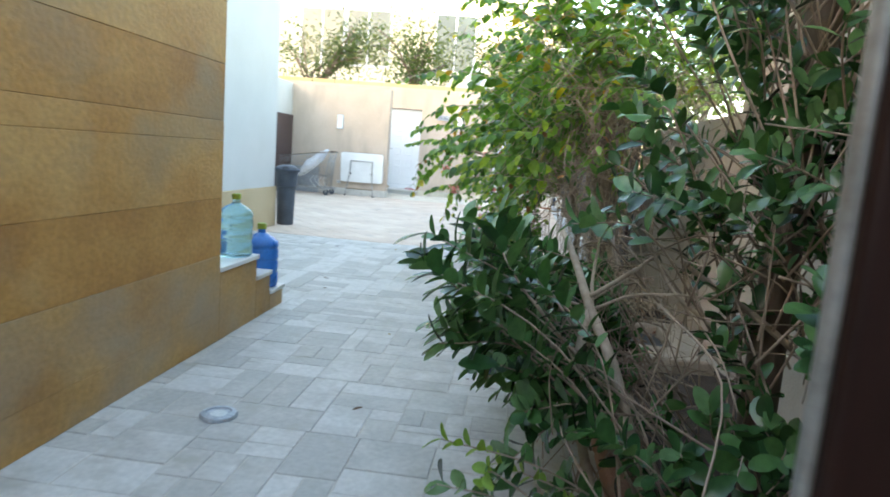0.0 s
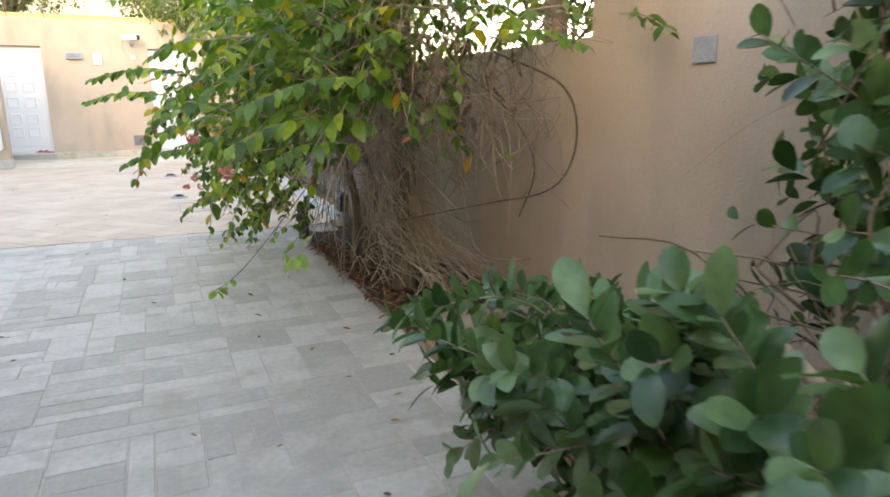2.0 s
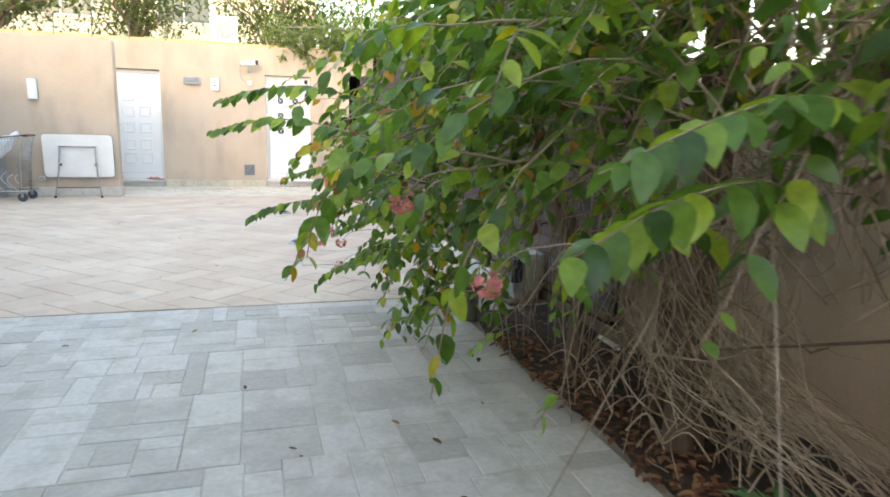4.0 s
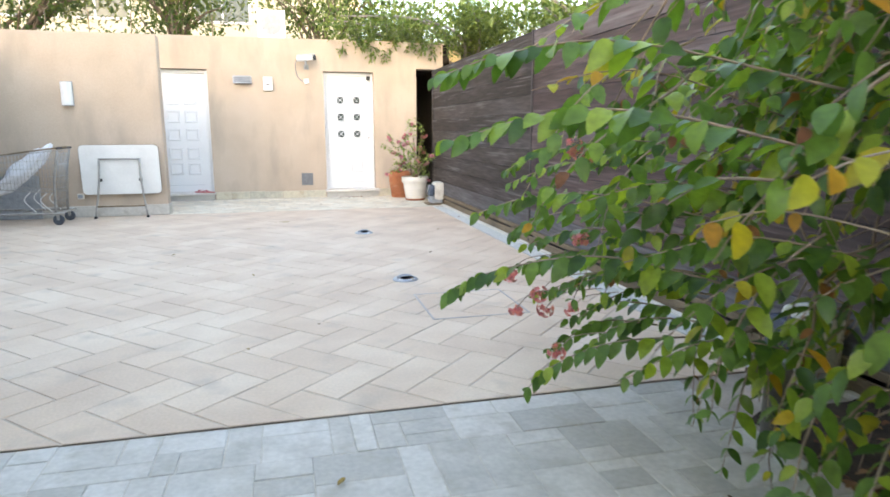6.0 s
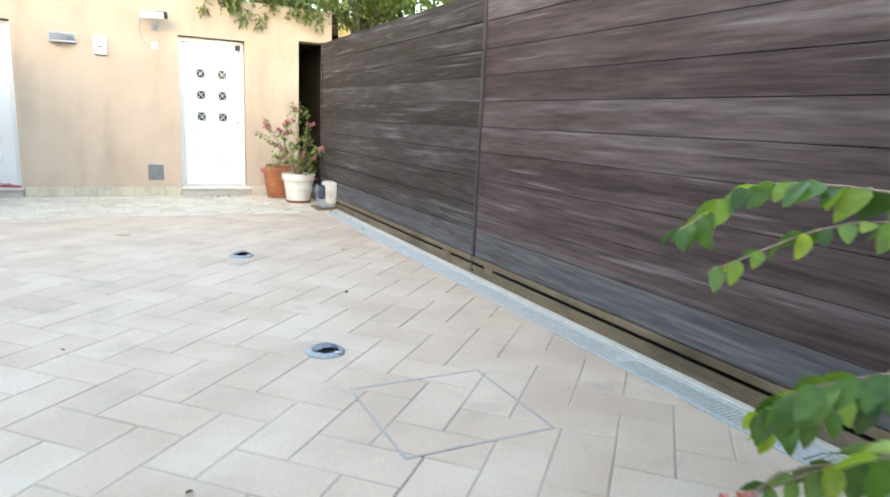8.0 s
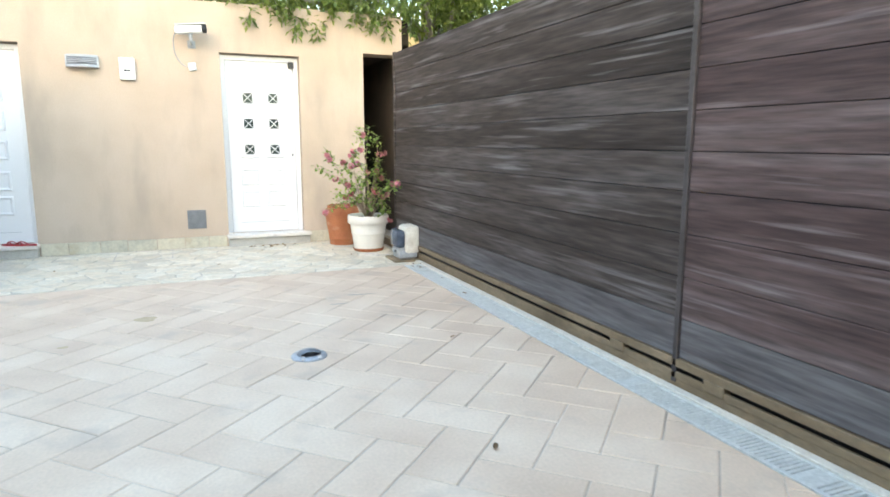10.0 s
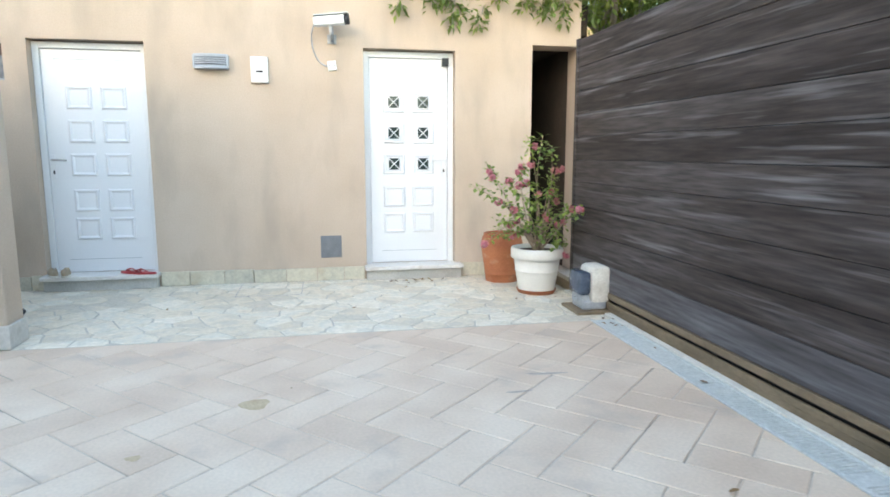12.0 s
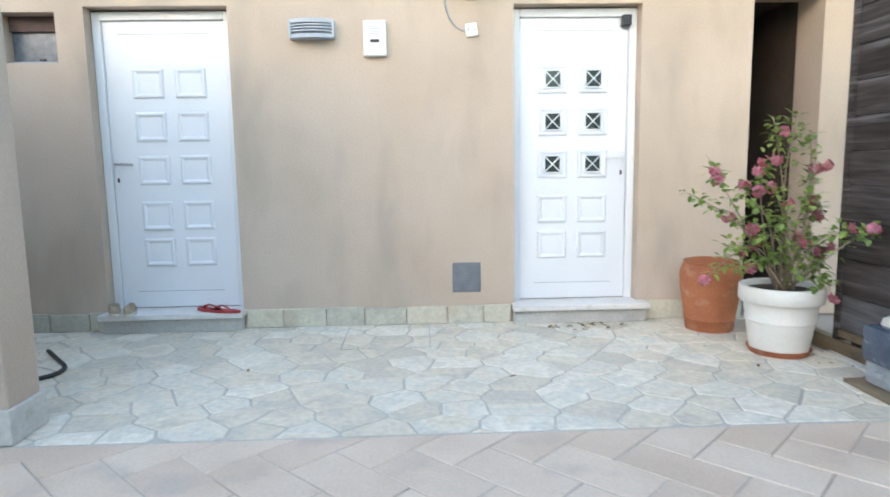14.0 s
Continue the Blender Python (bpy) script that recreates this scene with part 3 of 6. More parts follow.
part_edge = structure(thing("planter_edge", (1.08, -13.5, 0), "", ""), "rough terracotta edging of the planting bed", "kerb")
for i, (a, b) in enumerate(((-18.5, -15.6), (-15.58, -13.95), (-13.93, -12.32))):
    box("edging", (1.04, a, -0.05), (1.17, b, 0.07), TERRA_EDGE, part_edge, 0.015)
bed = []
nx, ny = 10, 120
for j in range(ny + 1):
    for i in range(nx + 1):
        x, y = 1.05 + (GX - 1.05) * i / nx, -18.9 + (18.9 - 9.4) * j / ny
        z = -0.015 + 0.03 * noise.noise((x * 3, y * 3, 0)) + 0.015 * noise.noise((x * 11, y * 11, 2)) + (0.03 if 0 < i < nx else -0.02)
        bed.append((x, y, z))
soil = obj("planting_bed", bed, [(j * (nx + 1) + i, j * (nx + 1) + i + 1, (j + 1) * (nx + 1) + i + 1, (j + 1) * (nx + 1) + i) for j in range(ny) for i in range(nx)], SOIL, smooth=True)
structure(soil, "dark damp soil in the planting bed", "soil")
pit = structure(thing("valve_pit", (1.5, -12.4, 0), "", ""), "square concrete pit frame in the bed, its dark opening a black plate", "pit")
for lo, hi in (((1.12, -12.14, -0.03), (1.80, -12.02, 0.09)), ((1.12, -12.86, -0.03), (1.36, -12.14, 0.09)), ((1.64, -12.86, -0.03), (1.80, -12.14, 0.09)), ((1.36, -12.86, -0.03), (1.64, -12.62, 0.09))):
    box("frame", lo, hi, CONCRETE_TAN, pit, 0.012)
# black plate stands in for the darkness down the open pit
box("cover", (1.37, -12.61, 0.028), (1.63, -12.15, 0.036), DARK, pit, 0)

# ---- sliding gate ----
GT = 1.72
gate = thing("sliding_gate", (GT, -5.3, 0.0), "weathered dark timber sliding gate with horizontal boards", "gate")
PLANKS = [0.155, 0.352, 0.556, 0.764, 0.966, 1.150, 1.336, 1.522, 1.712, 1.91, 2.13]
rng = random.Random(4)
for (y0, y1), mt in (((-5.321, -0.95), GATE_A), ((-10.1, -5.359), GATE_B)):
    for a, b in zip(PLANKS, PLANKS[1:]):
        off = rng.uniform(0, 0.008)
        box("board", (GT - 0.004 + off, y0, a + 0.0012), (GT + 0.03 + off, y1, b - 0.0022), GATE_GREY if a < 0.3 else mt, gate, 0.0025)
# black sheet added behind the rail stands in for the gap's shade
box("frame_sheet", (GT + 0.062, -10.1, 0.04), (GT + 0.070, -0.96, 0.16), DARK, gate, 0)
box("frame_sheet", (GT + 0.035, -10.1, 0.15), (GT + 0.06, -0.96, 2.12), DARK, gate, 0)
box("post", (GT - 0.012, -5.356, 0.03), (GT + 0.034, -5.324, 2.14), GATE_POST, gate, 0.004, "dark steel upright between the boards")
box("end_post", (GT - 0.01, -0.948, 0.08), (GT + 0.06, -0.90, 2.14), GATE_A, gate, 0.004)
box("bottom_rail", (GT - 0.012, -10.1, 0.108), (GT + 0.06, -0.95, 0.150), STEEL_BROWN, gate, 0.004, "rusty brown steel bottom rail")
for y in (-1.6, -4.9, -5.6, -8.6, -9.8):
    box("roller_bracket", (GT - 0.02, y - 0.06, 0.06), (GT + 0.03, y + 0.06, 0.112), STEEL_BROWN, gate, 0.004)
track = structure(thing("gate_track", (1.74, -5, 0), "", ""), "brown steel gate track on a concrete strip", "track")
box("channel", (1.715, -10.4, 0.0), (1.85, -0.2, 0.05), STEEL_BROWN, track, 0.004)
box("channel_lip", (1.708, -10.4, 0.05), (1.727, -0.2, 0.085), STEEL_BROWN, track, 0.003)
box("kerb_strip", (1.665, -10.4, -0.02), (1.714, -0.9, 0.012), CONCRETE_PALE, track, 0.004)

drain = structure(thing("drain_channel", (1.575, -5, 0), "", ""), "pale galvanised slotted drain along the gate", "drain")
box("trough", (1.49, -9.3, -0.011), (1.665, -1.87, -0.0095), DARK, drain, 0)
for a, b in ((1.492, 1.512), (1.643, 1.663)):
    box("rim", (a, -9.3, -0.012), (b, -1.87, 0.004), GALV, drain, 0.002)
bars = Soup()
y = -9.28
while y < -1.89:
    w = 0.10 if abs((y + 9.28) % 1.0) < 0.03 else 0.016
    bars.add(*slab_data([(1.512, y), (1.643, y), (1.643, y + w), (1.512, y + w)], -0.009, 0.002, 0.001))
    y += w + 0.007
g = bars.out("grating", GALV, drain, smooth=False)
g["kind"] = "stuff"


def gate_motor(at, flip=1):
    x, y = at
    t = thing("gate_motor", (x, y, 0), "cream plastic gate motor with a smoked blue cover", "gate motor", "gate motors")
    box("base_plate", (x - 0.17, y - 0.17, 0), (x + 0.13, y + 0.17, 0.022), STEEL_BROWN, t, 0.003)
    box("foot", (x - 0.11, y - 0.11, 0.022), (x + 0.09, y + 0.11, 0.10), GREY_PAINT, t, 0.02)
    bm = bmesh.new()
    vs = add_box(bm, (x - 0.05, y - 0.125, 0.07), (x + 0.115, y + 0.125, 0.355), 0.04)
    part("housing", bm, CREAM, t, smooth=True)
    bm = bmesh.new()
    add_box(bm, (x - 0.135, y - 0.115, 0.135), (x - 0.045, y + 0.115, 0.315), 0.025)
    part("cover", bm, BLUE_DARK, t, "smoked dark blue front cover", smooth=True)
    box("lower_case", (x - 0.115, y - 0.10, 0.06), (x - 0.045, y + 0.10, 0.138), GREY_PAINT, t, 0.012)
    lathe("release_knob", [(0.0, 0.0), (0.022, 0.0), (0.022, 0.02), (0.0, 0.02)], (x - 0.13, y - 0.02, 0.09), GREY_PAINT, t, n=12)
    return t


gate_motor((1.62, -1.56))
gate_motor((1.60, -9.12))

# ---- doors ----


def panel_data(bm, x0, x1, z0, z1, y, proud):
    """A raised and fielded square on a door leaf that faces -y."""
    r = [(0.0, 0.0), (0.010, proud), (0.020, proud), (0.034, proud * 0.15)]
    rings = []
    for d, p in r:
        rings.append([bm.verts.new(c) for c in ((x0 + d, y - p, z0 + d), (x1 - d, y - p, z0 + d), (x1 - d, y - p, z1 - d), (x0 + d, y - p, z1 - d))])
    for a, b in zip(rings, rings[1:]):
        for i in range(4):
            bm.faces.new((a[i], a[(i + 1) % 4], b[(i + 1) % 4], b[i]))
    bm.faces.new(rings[-1])


def panel_door(name, x0, x1, label, glazed, hinge_left):
    t = structure(thing(name, ((x0 + x1) / 2, 0.1, STEP), "", ""), label, "door")
    f = 0.055
    z1 = LINTEL - 0.012
    y = 0.115
    box("door_frame", (x0 + 0.002, y - 0.02, STEP), (x0 + f, y + 0.07, z1), DOOR_WHITE, t)
    box("door_frame", (x1 - f, y - 0.02, STEP), (x1 - 0.002, y + 0.07, z1), DOOR_WHITE, t)
    box("door_frame", (x0 + f, y - 0.02, z1 - f), (x1 - f, y + 0.07, z1), DOOR_WHITE, t)
    lx0, lx1, lz1 = x0 + f + 0.004, x1 - f - 0.004, z1 - f - 0.004
    leaf = box("leaf", (lx0, y, STEP + 0.007), (lx1, y + 0.045, lz1), DOOR_WHITE, t, 0.002)
    # thin raised strips in grey, the grooves' shade given as colour
    box("groove", (lx0 + 0.10, y - 0.0015, lz1 - 0.085), (lx1 - 0.10, y + 0.001, lz1 - 0.081), GREY_PAINT, leaf, 0)
    box("groove", (lx0 + 0.10, y - 0.0015, STEP + 0.12), (lx1 - 0.10, y + 0.001, STEP + 0.124), GREY_PAINT, leaf, 0)
    cx = (lx0 + lx1) / 2 + (-0.005 if glazed else 0.02)
    for zc in (1.685, 1.395, 1.10, 0.785, 0.53):
        for s in (-1, 1):
            xc = cx + s * 0.142
            bm = bmesh.new()
            panel_data(bm, xc - 0.105, xc + 0.105, zc - 0.10, zc + 0.10, y - 0.0015, 0.013)
            p = part("panel", bm, DOOR_WHITE, leaf)
            if glazed and zc > 1.0:
                box("pane", (xc - 0.052, y - 0.0125, zc - 0.054), (xc + 0.052, y - 0.004, zc + 0.054), FAR_GLASS, leaf, 0)
                for sg in (1, -1):
                    d = 0.05
                    tube("glazing_bar", [(xc - d, y - 0.014, zc - d * sg), (xc + d, y - 0.014, zc + d * sg)], 0.0045, DOOR_WHITE, leaf, sides=6)
                bm = bmesh.new()
                for a in ((-0.060, -0.062, 0.060, -0.054), (-0.060, 0.054, 0.060, 0.062), (-0.060, -0.054, -0.052, 0.054), (0.052, -0.054, 0.060, 0.054)):
                    add_box(bm, (xc + a[0], y - 0.02, zc + a[1]), (xc + a[2], y - 0.004, zc + a[3]))
                part("bead", bm, DOOR_WHITE, leaf)
    hx = lx0 + 0.035 if hinge_left else lx1 - 0.035
    s = 1 if hinge_left else -1
    box("handle_plate", (hx - 0.016, y - 0.010, 0.985), (hx + 0.016, y - 0.001, 1.19), DOOR_WHITE, leaf, 0.004)
    tube("handle", arc([(hx, y - 0.005, 1.145), (hx, y - 0.045, 1.145), (hx + s * 0.03, y - 0.055, 1.145), (hx + s * 0.12, y - 0.052, 1.140)]), 0.009, TUBE_GREY if hinge_left else DOOR_WHITE, leaf, "lever handle", 8)
    box("keyhole", (hx - 0.007, y - 0.0125, 1.02), (hx + 0.007, y - 0.009, 1.05), DARK, leaf, 0)
    return t, leaf


door_l, leaf_l = panel_door("door_1", *DLX, "white lacquered door with ten raised panels, shut", False, True)
door_r, leaf_r = panel_door("door_2", *DRX, "white lacquered door with six small panes over four panels, shut", True, False)
box("magnet_box", (0.755, 0.05, 2.03), (0.815, 0.11, 2.10), DARK, leaf_r, 0.004, "black box at the door head")
for nm, x0, x1 in (("threshold_left", -2.83, -1.875), ("threshold_right", -0.015, 0.925)):
    s = structure(thing(nm, ((x0 + x1) / 2, -0.05, 0), "", ""), "pale marble doorstep", "doorstep")
    box("stone", (x0 + 0.01, -0.085, 0.0), (x1 - 0.01, -0.002, 0.095), CONCRETE, s, 0.004)
    box("slab", (x0 - 0.005, -0.125, 0.096), (x1 + 0.005, 0.112, STEP + 0.004), MARBLE, s, 0.006)

# small blind window, vent, lamp, bell box, junction box, camera
win = structure(thing("window_1", (-3.18, 0.05, 1.81), "", ""), "small recessed window with a grey blind", "window")
box("pane", (-3.36, 0.16, 1.83), (-3.01, 0.17, 2.12), FAR_GLASS, win, 0)
box("sill", (-3.365, 0.10, 1.812), (-3.005, 0.20, 1.835), GREY_PAINT, win)
box("blind", (-3.36, 0.14, 1.836), (-3.01, 0.155, 2.03), HOOD_GREY, win, 0.003)
box("blind_box", (-3.36, 0.11, 2.03), (-3.01, 0.20, 2.128), SHUTTER, win, 0.003)
box("latch", (-3.19, 0.125, 1.836), (-3.15, 0.139, 1.855), DARK, win, 0.002)

vent = thing("wall_vent", (-0.337, 0, 0.2), "square grey metal vent grille low on the wall", "vent")
box("plate", (-0.432, -0.008, 0.218), (-0.236, 0.002, 0.428), VENT_GREY, vent, 0.003)
for i in range(9):
    z = 0.232 + i * 0.021
    box("slat", (-0.421, -0.013, z), (-0.247, -0.006, z + 0.011), VENT_GREY, vent, 0)

lt = thing("wall_light", (-1.335, 0, 1.94), "curved grey louvred wall light", "wall light")


def bow(bm, x0, x1, z0, z1, depth, y0=0.0, n=10):
    ring = []
    for i in range(n + 1):
        a = i / n
        x = x0 + (x1 - x0) * a
        d = depth * (0.55 + 0.45 * math.sin(math.pi * a))
        ring.append((x, y0 - d))
    ring = [(x0, y0)] + ring + [(x1, y0)]
    lo = [bm.verts.new((x, y, z0)) for x, y in ring]
    hi = [bm.verts.new((x, y, z1)) for x, y in ring]
    for i in range(len(ring)):
        j = (i + 1) % len(ring)
        bm.faces.new((lo[i], lo[j], hi[j], hi[i]))
    bm.faces.new(lo[::-1])
    bm.faces.new(hi)


# darker middle shell puts the shade between the louvres into colour
for nm, z0, z1, dp, mt in (("lower_shell", 1.94, 1.965, 0.1, LAMP_GREY), ("top_shell", 2.036, 2.062, 0.1, LAMP_GREY), ("diffuser", 1.965, 2.036, 0.08, VENT_GREY),
                           ("louvre", 1.981, 1.990, 0.1, LAMP_GREY), ("louvre", 2.000, 2.009, 0.1, LAMP_GREY), ("louvre", 2.018, 2.026, 0.1, LAMP_GREY)):
    bm = bmesh.new()
    bow(bm, -1.478, -1.19, z0, z1, dp)
    part(nm, bm, mt, lt)
for x in (-1.484, -1.202):
    box("end_cap", (x, -0.062, 1.945), (x + 0.016, 0, 2.058), LAMP_GREY, lt, 0.004)

bell = thing("intercom_box", (-0.925, 0, 1.828), "white plastic box with small slots screwed to the wall", "intercom")
box("case", (-1.0, -0.045, 1.828), (-0.85, 0.002, 2.054), PLASTIC_WHITE, bell, 0.006)
box("button", (-0.955, -0.05, 1.915), (-0.895, -0.043, 1.932), DARK, bell, 0.002)
for i in range(4):
    box("slot", (-0.965, -0.0465, 1.965 + i * 0.016), (-0.885, -0.044, 1.970 + i * 0.016), GREY_PAINT, bell, 0)
for x in (-0.988, -0.862):
    for z in (1.84, 2.042):
        lathe("screw", [(0.0, 0), (0.005, 0), (0.005, 0.003), (0, 0.003)], (x, -0.047, z - 0.0015), GREY_PAINT, bell, n=8)

sc = thing("security_camera", (-0.27, 0, 2.2), "white bullet security camera on a wall bracket", "security camera")
turn = Matrix.Translation((-0.29, -0.17, 2.355)) @ Matrix.Rotation(radians(-14), 4, "Z") @ Matrix.Rotation(radians(-4), 4, "Y")
bm = bmesh.new()
add_box(bm, (-0.15, -0.045, -0.04), (0.13, 0.045, 0.045), 0.02, turn)
part("housing", bm, PLASTIC_WHITE, sc, smooth=True)
bm = bmesh.new()
add_box(bm, (-0.14, -0.055, 0.047), (0.165, 0.055, 0.056), 0.003, turn)
part("sunshield", bm, PLASTIC_WHITE, sc)
vs, fs = tube_data([turn @ Vector((0.128, 0, 0)), turn @ Vector((0.165, 0, 0))], 0.042, 16)
obj("lens_hood", vs, fs, DARK, sc, "black lens hood", True)
tube("arm", arc([(-0.29, -0.17, 2.315), (-0.285, -0.165, 2.25), (-0.28, -0.10, 2.225), (-0.28, 0.0, 2.225)]), 0.018, GREY_PAINT, sc)
lathe("wall_foot", [(0.0, -0.04), (0.04, -0.04), (0.04, 0.04), (0.0, 0.04)], (-0.28, -0.012, 2.225), GREY_PAINT, sc, n=14, squash=0.3)
tube("cable", arc([(-0.43, -0.13, 2.34), (-0.46, -0.03, 2.26), (-0.45, -0.012, 2.13), (-0.40, -0.012, 2.03), (-0.34, -0.012, 1.99), (-0.31, -0.02, 1.995)]), 0.006, GREY_PAINT, sc, "thin grey cable", 6)
jb = thing("junction_box", (-0.285, 0, 1.95), "small white square junction box on the wall", "junction box")
box("case", (-0.04, -0.028, -0.042), (0.04, 0.002, 0.042), PLASTIC_WHITE, jb, 0.004, m=Matrix.Translation((-0.285, 0, 1.993)) @ Matrix.Rotation(radians(-8), 4, "Y"))
for s in (-1, 1):
    box("screw", (-0.285 + s * 0.022 - 0.004, -0.031, 1.99), (-0.285 + s * 0.022 + 0.004, -0.027, 1.998), DARK, jb, 0)

wl = thing("wall_lamp", (-3.465, -1.85, 1.5), "upright white half-round wall lamp", "wall lamp")
bm = bmesh.new()
bow(bm, -3.53, -3.40, 1.50, 1.80, 0.095, -1.852)
part("shade", bm, PLASTIC_WHITE, wl)
box("back_plate", (-3.537, -1.862, 1.49), (-3.393, -1.848, 1.81), GREY_PAINT, wl, 0.004)
sk = thing("socket", (-3.43, -1.85, 0.27), "small weatherproof wall socket", "socket")
box("case", (-3.47, -1.885, 0.25), (-3.39, -1.848, 0.32), CREAM, sk, 0.006)
box("lid", (-3.46, -1.89, 0.262), (-3.40, -1.884, 0.308), GREY_PAINT, sk, 0.002)

# ---- loose things in the yard ----
tb = thing("folding_table", (-2.886, -1.95, 0), "white folding table leaning on the wall on grey tube legs", "table")
lean = Matrix.Translation((-2.886, -1.92, 0.645)) @ Matrix.Rotation(radians(4), 4, "X")
bm = bmesh.new()
vs = add_box(bm, (-0.495, -0.02, -0.335), (0.495, 0.02, 0.335), 0)
es = [e for e in bm.edges if abs((e.verts[0].co - e.verts[1].co).normalized().y) > 0.9]
bmesh.ops.bevel(bm, geom=es, offset=0.06, segments=5, affect="EDGES", profile=0.5)
bmesh.ops.transform(bm, matrix=lean, verts=bm.verts)
part("table_top", bm, PLASTIC_WHITE, tb)
bm = bmesh.new()
add_box(bm, (-0.50, -0.008, -0.34), (0.50, 0.012, 0.34), 0)
es = [e for e in bm.edges if abs((e.verts[0].co - e.verts[1].co).normalized().y) > 0.9]
bmesh.ops.bevel(bm, geom=es, offset=0.064, segments=5, affect="EDGES", profile=0.5)
bmesh.ops.transform(bm, matrix=lean, verts=bm.verts)
part("edge_band", bm, STEEL_BROWN, tb, "dark edge band")
for s in (-1, 1):
    tube("leg", arc([(-2.881 + s * 0.25, -1.995, 0.80), (-2.886 + s * 0.265, -2.03, 0.45), (-2.886 + s * 0.325, -2.09, 0.012)]), 0.0135, TUBE_GREY, tb)
    box("bracket", (-2.886 + s * 0.25 - 0.02, -2.005, 0.49), (-2.886 + s * 0.25 + 0.02, -1.965, 0.53), DARK, tb, 0.004)
    box("foot_cap", (-2.886 + s * 0.325 - 0.018, -2.11, 0), (-2.886 + s * 0.325 + 0.018, -2.07, 0.03), DARK, tb, 0.005)
tube("cross_bar", [(-3.131, -1.995, 0.79), (-2.631, -1.995, 0.79)], 0.0125, TUBE_GREY, tb)
tube("cross_bar", [(-3.191, -2.07, 0.16), (-2.581, -2.07, 0.16)], 0.0115, STEEL_BROWN, tb)

ct = thing("luggage_trolley", (-4.0, -2.15, 0), "old grey tube trolley carrying a white plastic sack", "trolley")
for y in (-2.45, -1.95):
    tube("base_rail", arc([(-3.42, y, 0.15), (-3.9, y, 0.15), (-4.5, y, 0.16)]), 0.014, TUBE_GREY, ct)
for x in (-3.45, -3.95, -4.45):
    tube("base_bar", [(x, -2.45, 0.15), (x, -1.95, 0.15)], 0.012, TUBE_GREY, ct)
for x, y in ((-3.5, -2.42), (-3.5, -1.98), (-4.4, -2.42), (-4.4, -1.98)):
    wheel = lathe("wheel", [(0.0, -0.018), (0.055, -0.018), (0.065, -0.008), (0.065, 0.008), (0.055, 0.018), (0.0, 0.018)], (0, 0, 0), BIN, None, n=18)
    wheel.parent = ct
    wheel.matrix_parent_inverse = wm(ct).inverted()
    wheel.matrix_basis = Matrix.Translation((x, y, 0.066)) @ Matrix.Rotation(radians(90), 4, "X")
    box("caster_fork", (x - 0.018, y - 0.028, 0.062), (x + 0.018, y + 0.028, 0.14), TUBE_GREY, ct, 0.006)
for y in (-2.43, -1.97):
    tube("upright", arc([(-3.52, y, 0.15), (-3.50, y, 0.55), (-3.43, y, 0.93)]), 0.014, TUBE_GREY, ct)
tube("handle_bar", [(-3.42, -2.46, 0.955), (-3.42, -1.94, 0.955)], 0.016, DARK, ct)
tube("side_bar", arc([(-3.36, -2.3, 0.97), (-3.9, -2.3, 0.90), (-4.55, -2.3, 0.80)]), 0.011, STEEL_BROWN, ct)
for z in (0.3, 0.45, 0.6, 0.75):
    tube("cross_wire", [(-3.512 + 0.09 * max(0, z - 0.5), -2.43, z), (-3.512 + 0.09 * max(0, z - 0.5), -1.97, z)], 0.006, TUBE_GREY, ct)
for k in range(9):
    y = -2.40 + k * 0.05
    tube("side_wire", [(-3.50, y, 0.2), (-3.44, y, 0.9)], 0.004, TUBE_GREY, ct)
basket = Soup()
for k in range(28):
    x = -3.50 - k * 0.04
    top, low = 0.92 - 0.11 * (k / 27), 0.40 + 0.10 * (k / 27)
    for y in (-2.43, -1.97):
        basket.tube([(x, y, low), (x, y, top)], 0.0022, 4)
    basket.tube([(x, -2.43, low), (x, -1.97, low)], 0.0022, 4)
for k in range(6):
    for y in (-2.43, -1.97):
        basket.tube([(-3.5, y, 0.40 + 0.104 * k), (-4.58, y, 0.50 + 0.062 * k)], 0.0022 if 0 < k < 5 else 0.005, 4)
basket.out("wire_basket", TUBE_GREY, ct, "grey wire basket")["kind"] = "stuff"
for y in (-2.36, -2.04):
    tube("strut", arc([(-3.62, y, 0.40), (-3.70, y, 0.30), (-3.58, y, 0.16)]), 0.007, PLASTIC_WHITE, ct, "pale bent strut", 6)
    tube("strut", arc([(-3.80, y, 0.42), (-3.88, y, 0.31), (-3.76, y, 0.16)]), 0.007, PLASTIC_WHITE, ct, "pale bent strut", 6)
bm = bmesh.new()
bmesh.ops.create_icosphere(bm, subdivisions=4, radius=1)
for v in bm.verts:
    n3 = noise.noise(v.co * 2.1) * 0.22 + noise.noise(v.co * 6) * 0.07
    v.co = Vector((v.co.x * 0.44, v.co.y * 0.15, v.co.z * 0.115)) * (1 + n3)
bmesh.ops.transform(bm, matrix=Matrix.Translation((-3.90, -2.38, 0.68)) @ Matrix.Rotation(radians(-41), 4, "Y"), verts=bm.verts)
ct.matrix_basis = Matrix.Translation((-4.0, -2.33, 0))
sackob = part("plastic_sack", bm, SACK, None, smooth=True)
tagged(sackob, "crumpled white plastic sack lying slanted on the trolley", "sack")
board = thing("leaning_panel", (-4.25, -1.91, 0), "grey plastic panel leaning behind the trolley", "panel")
box("panel", (-4.6, -1.93, 0.0), (-3.9, -1.90, 0.58), GREY_PAINT, board, 0.006, m=Matrix.Translation((0, 0, 0)))

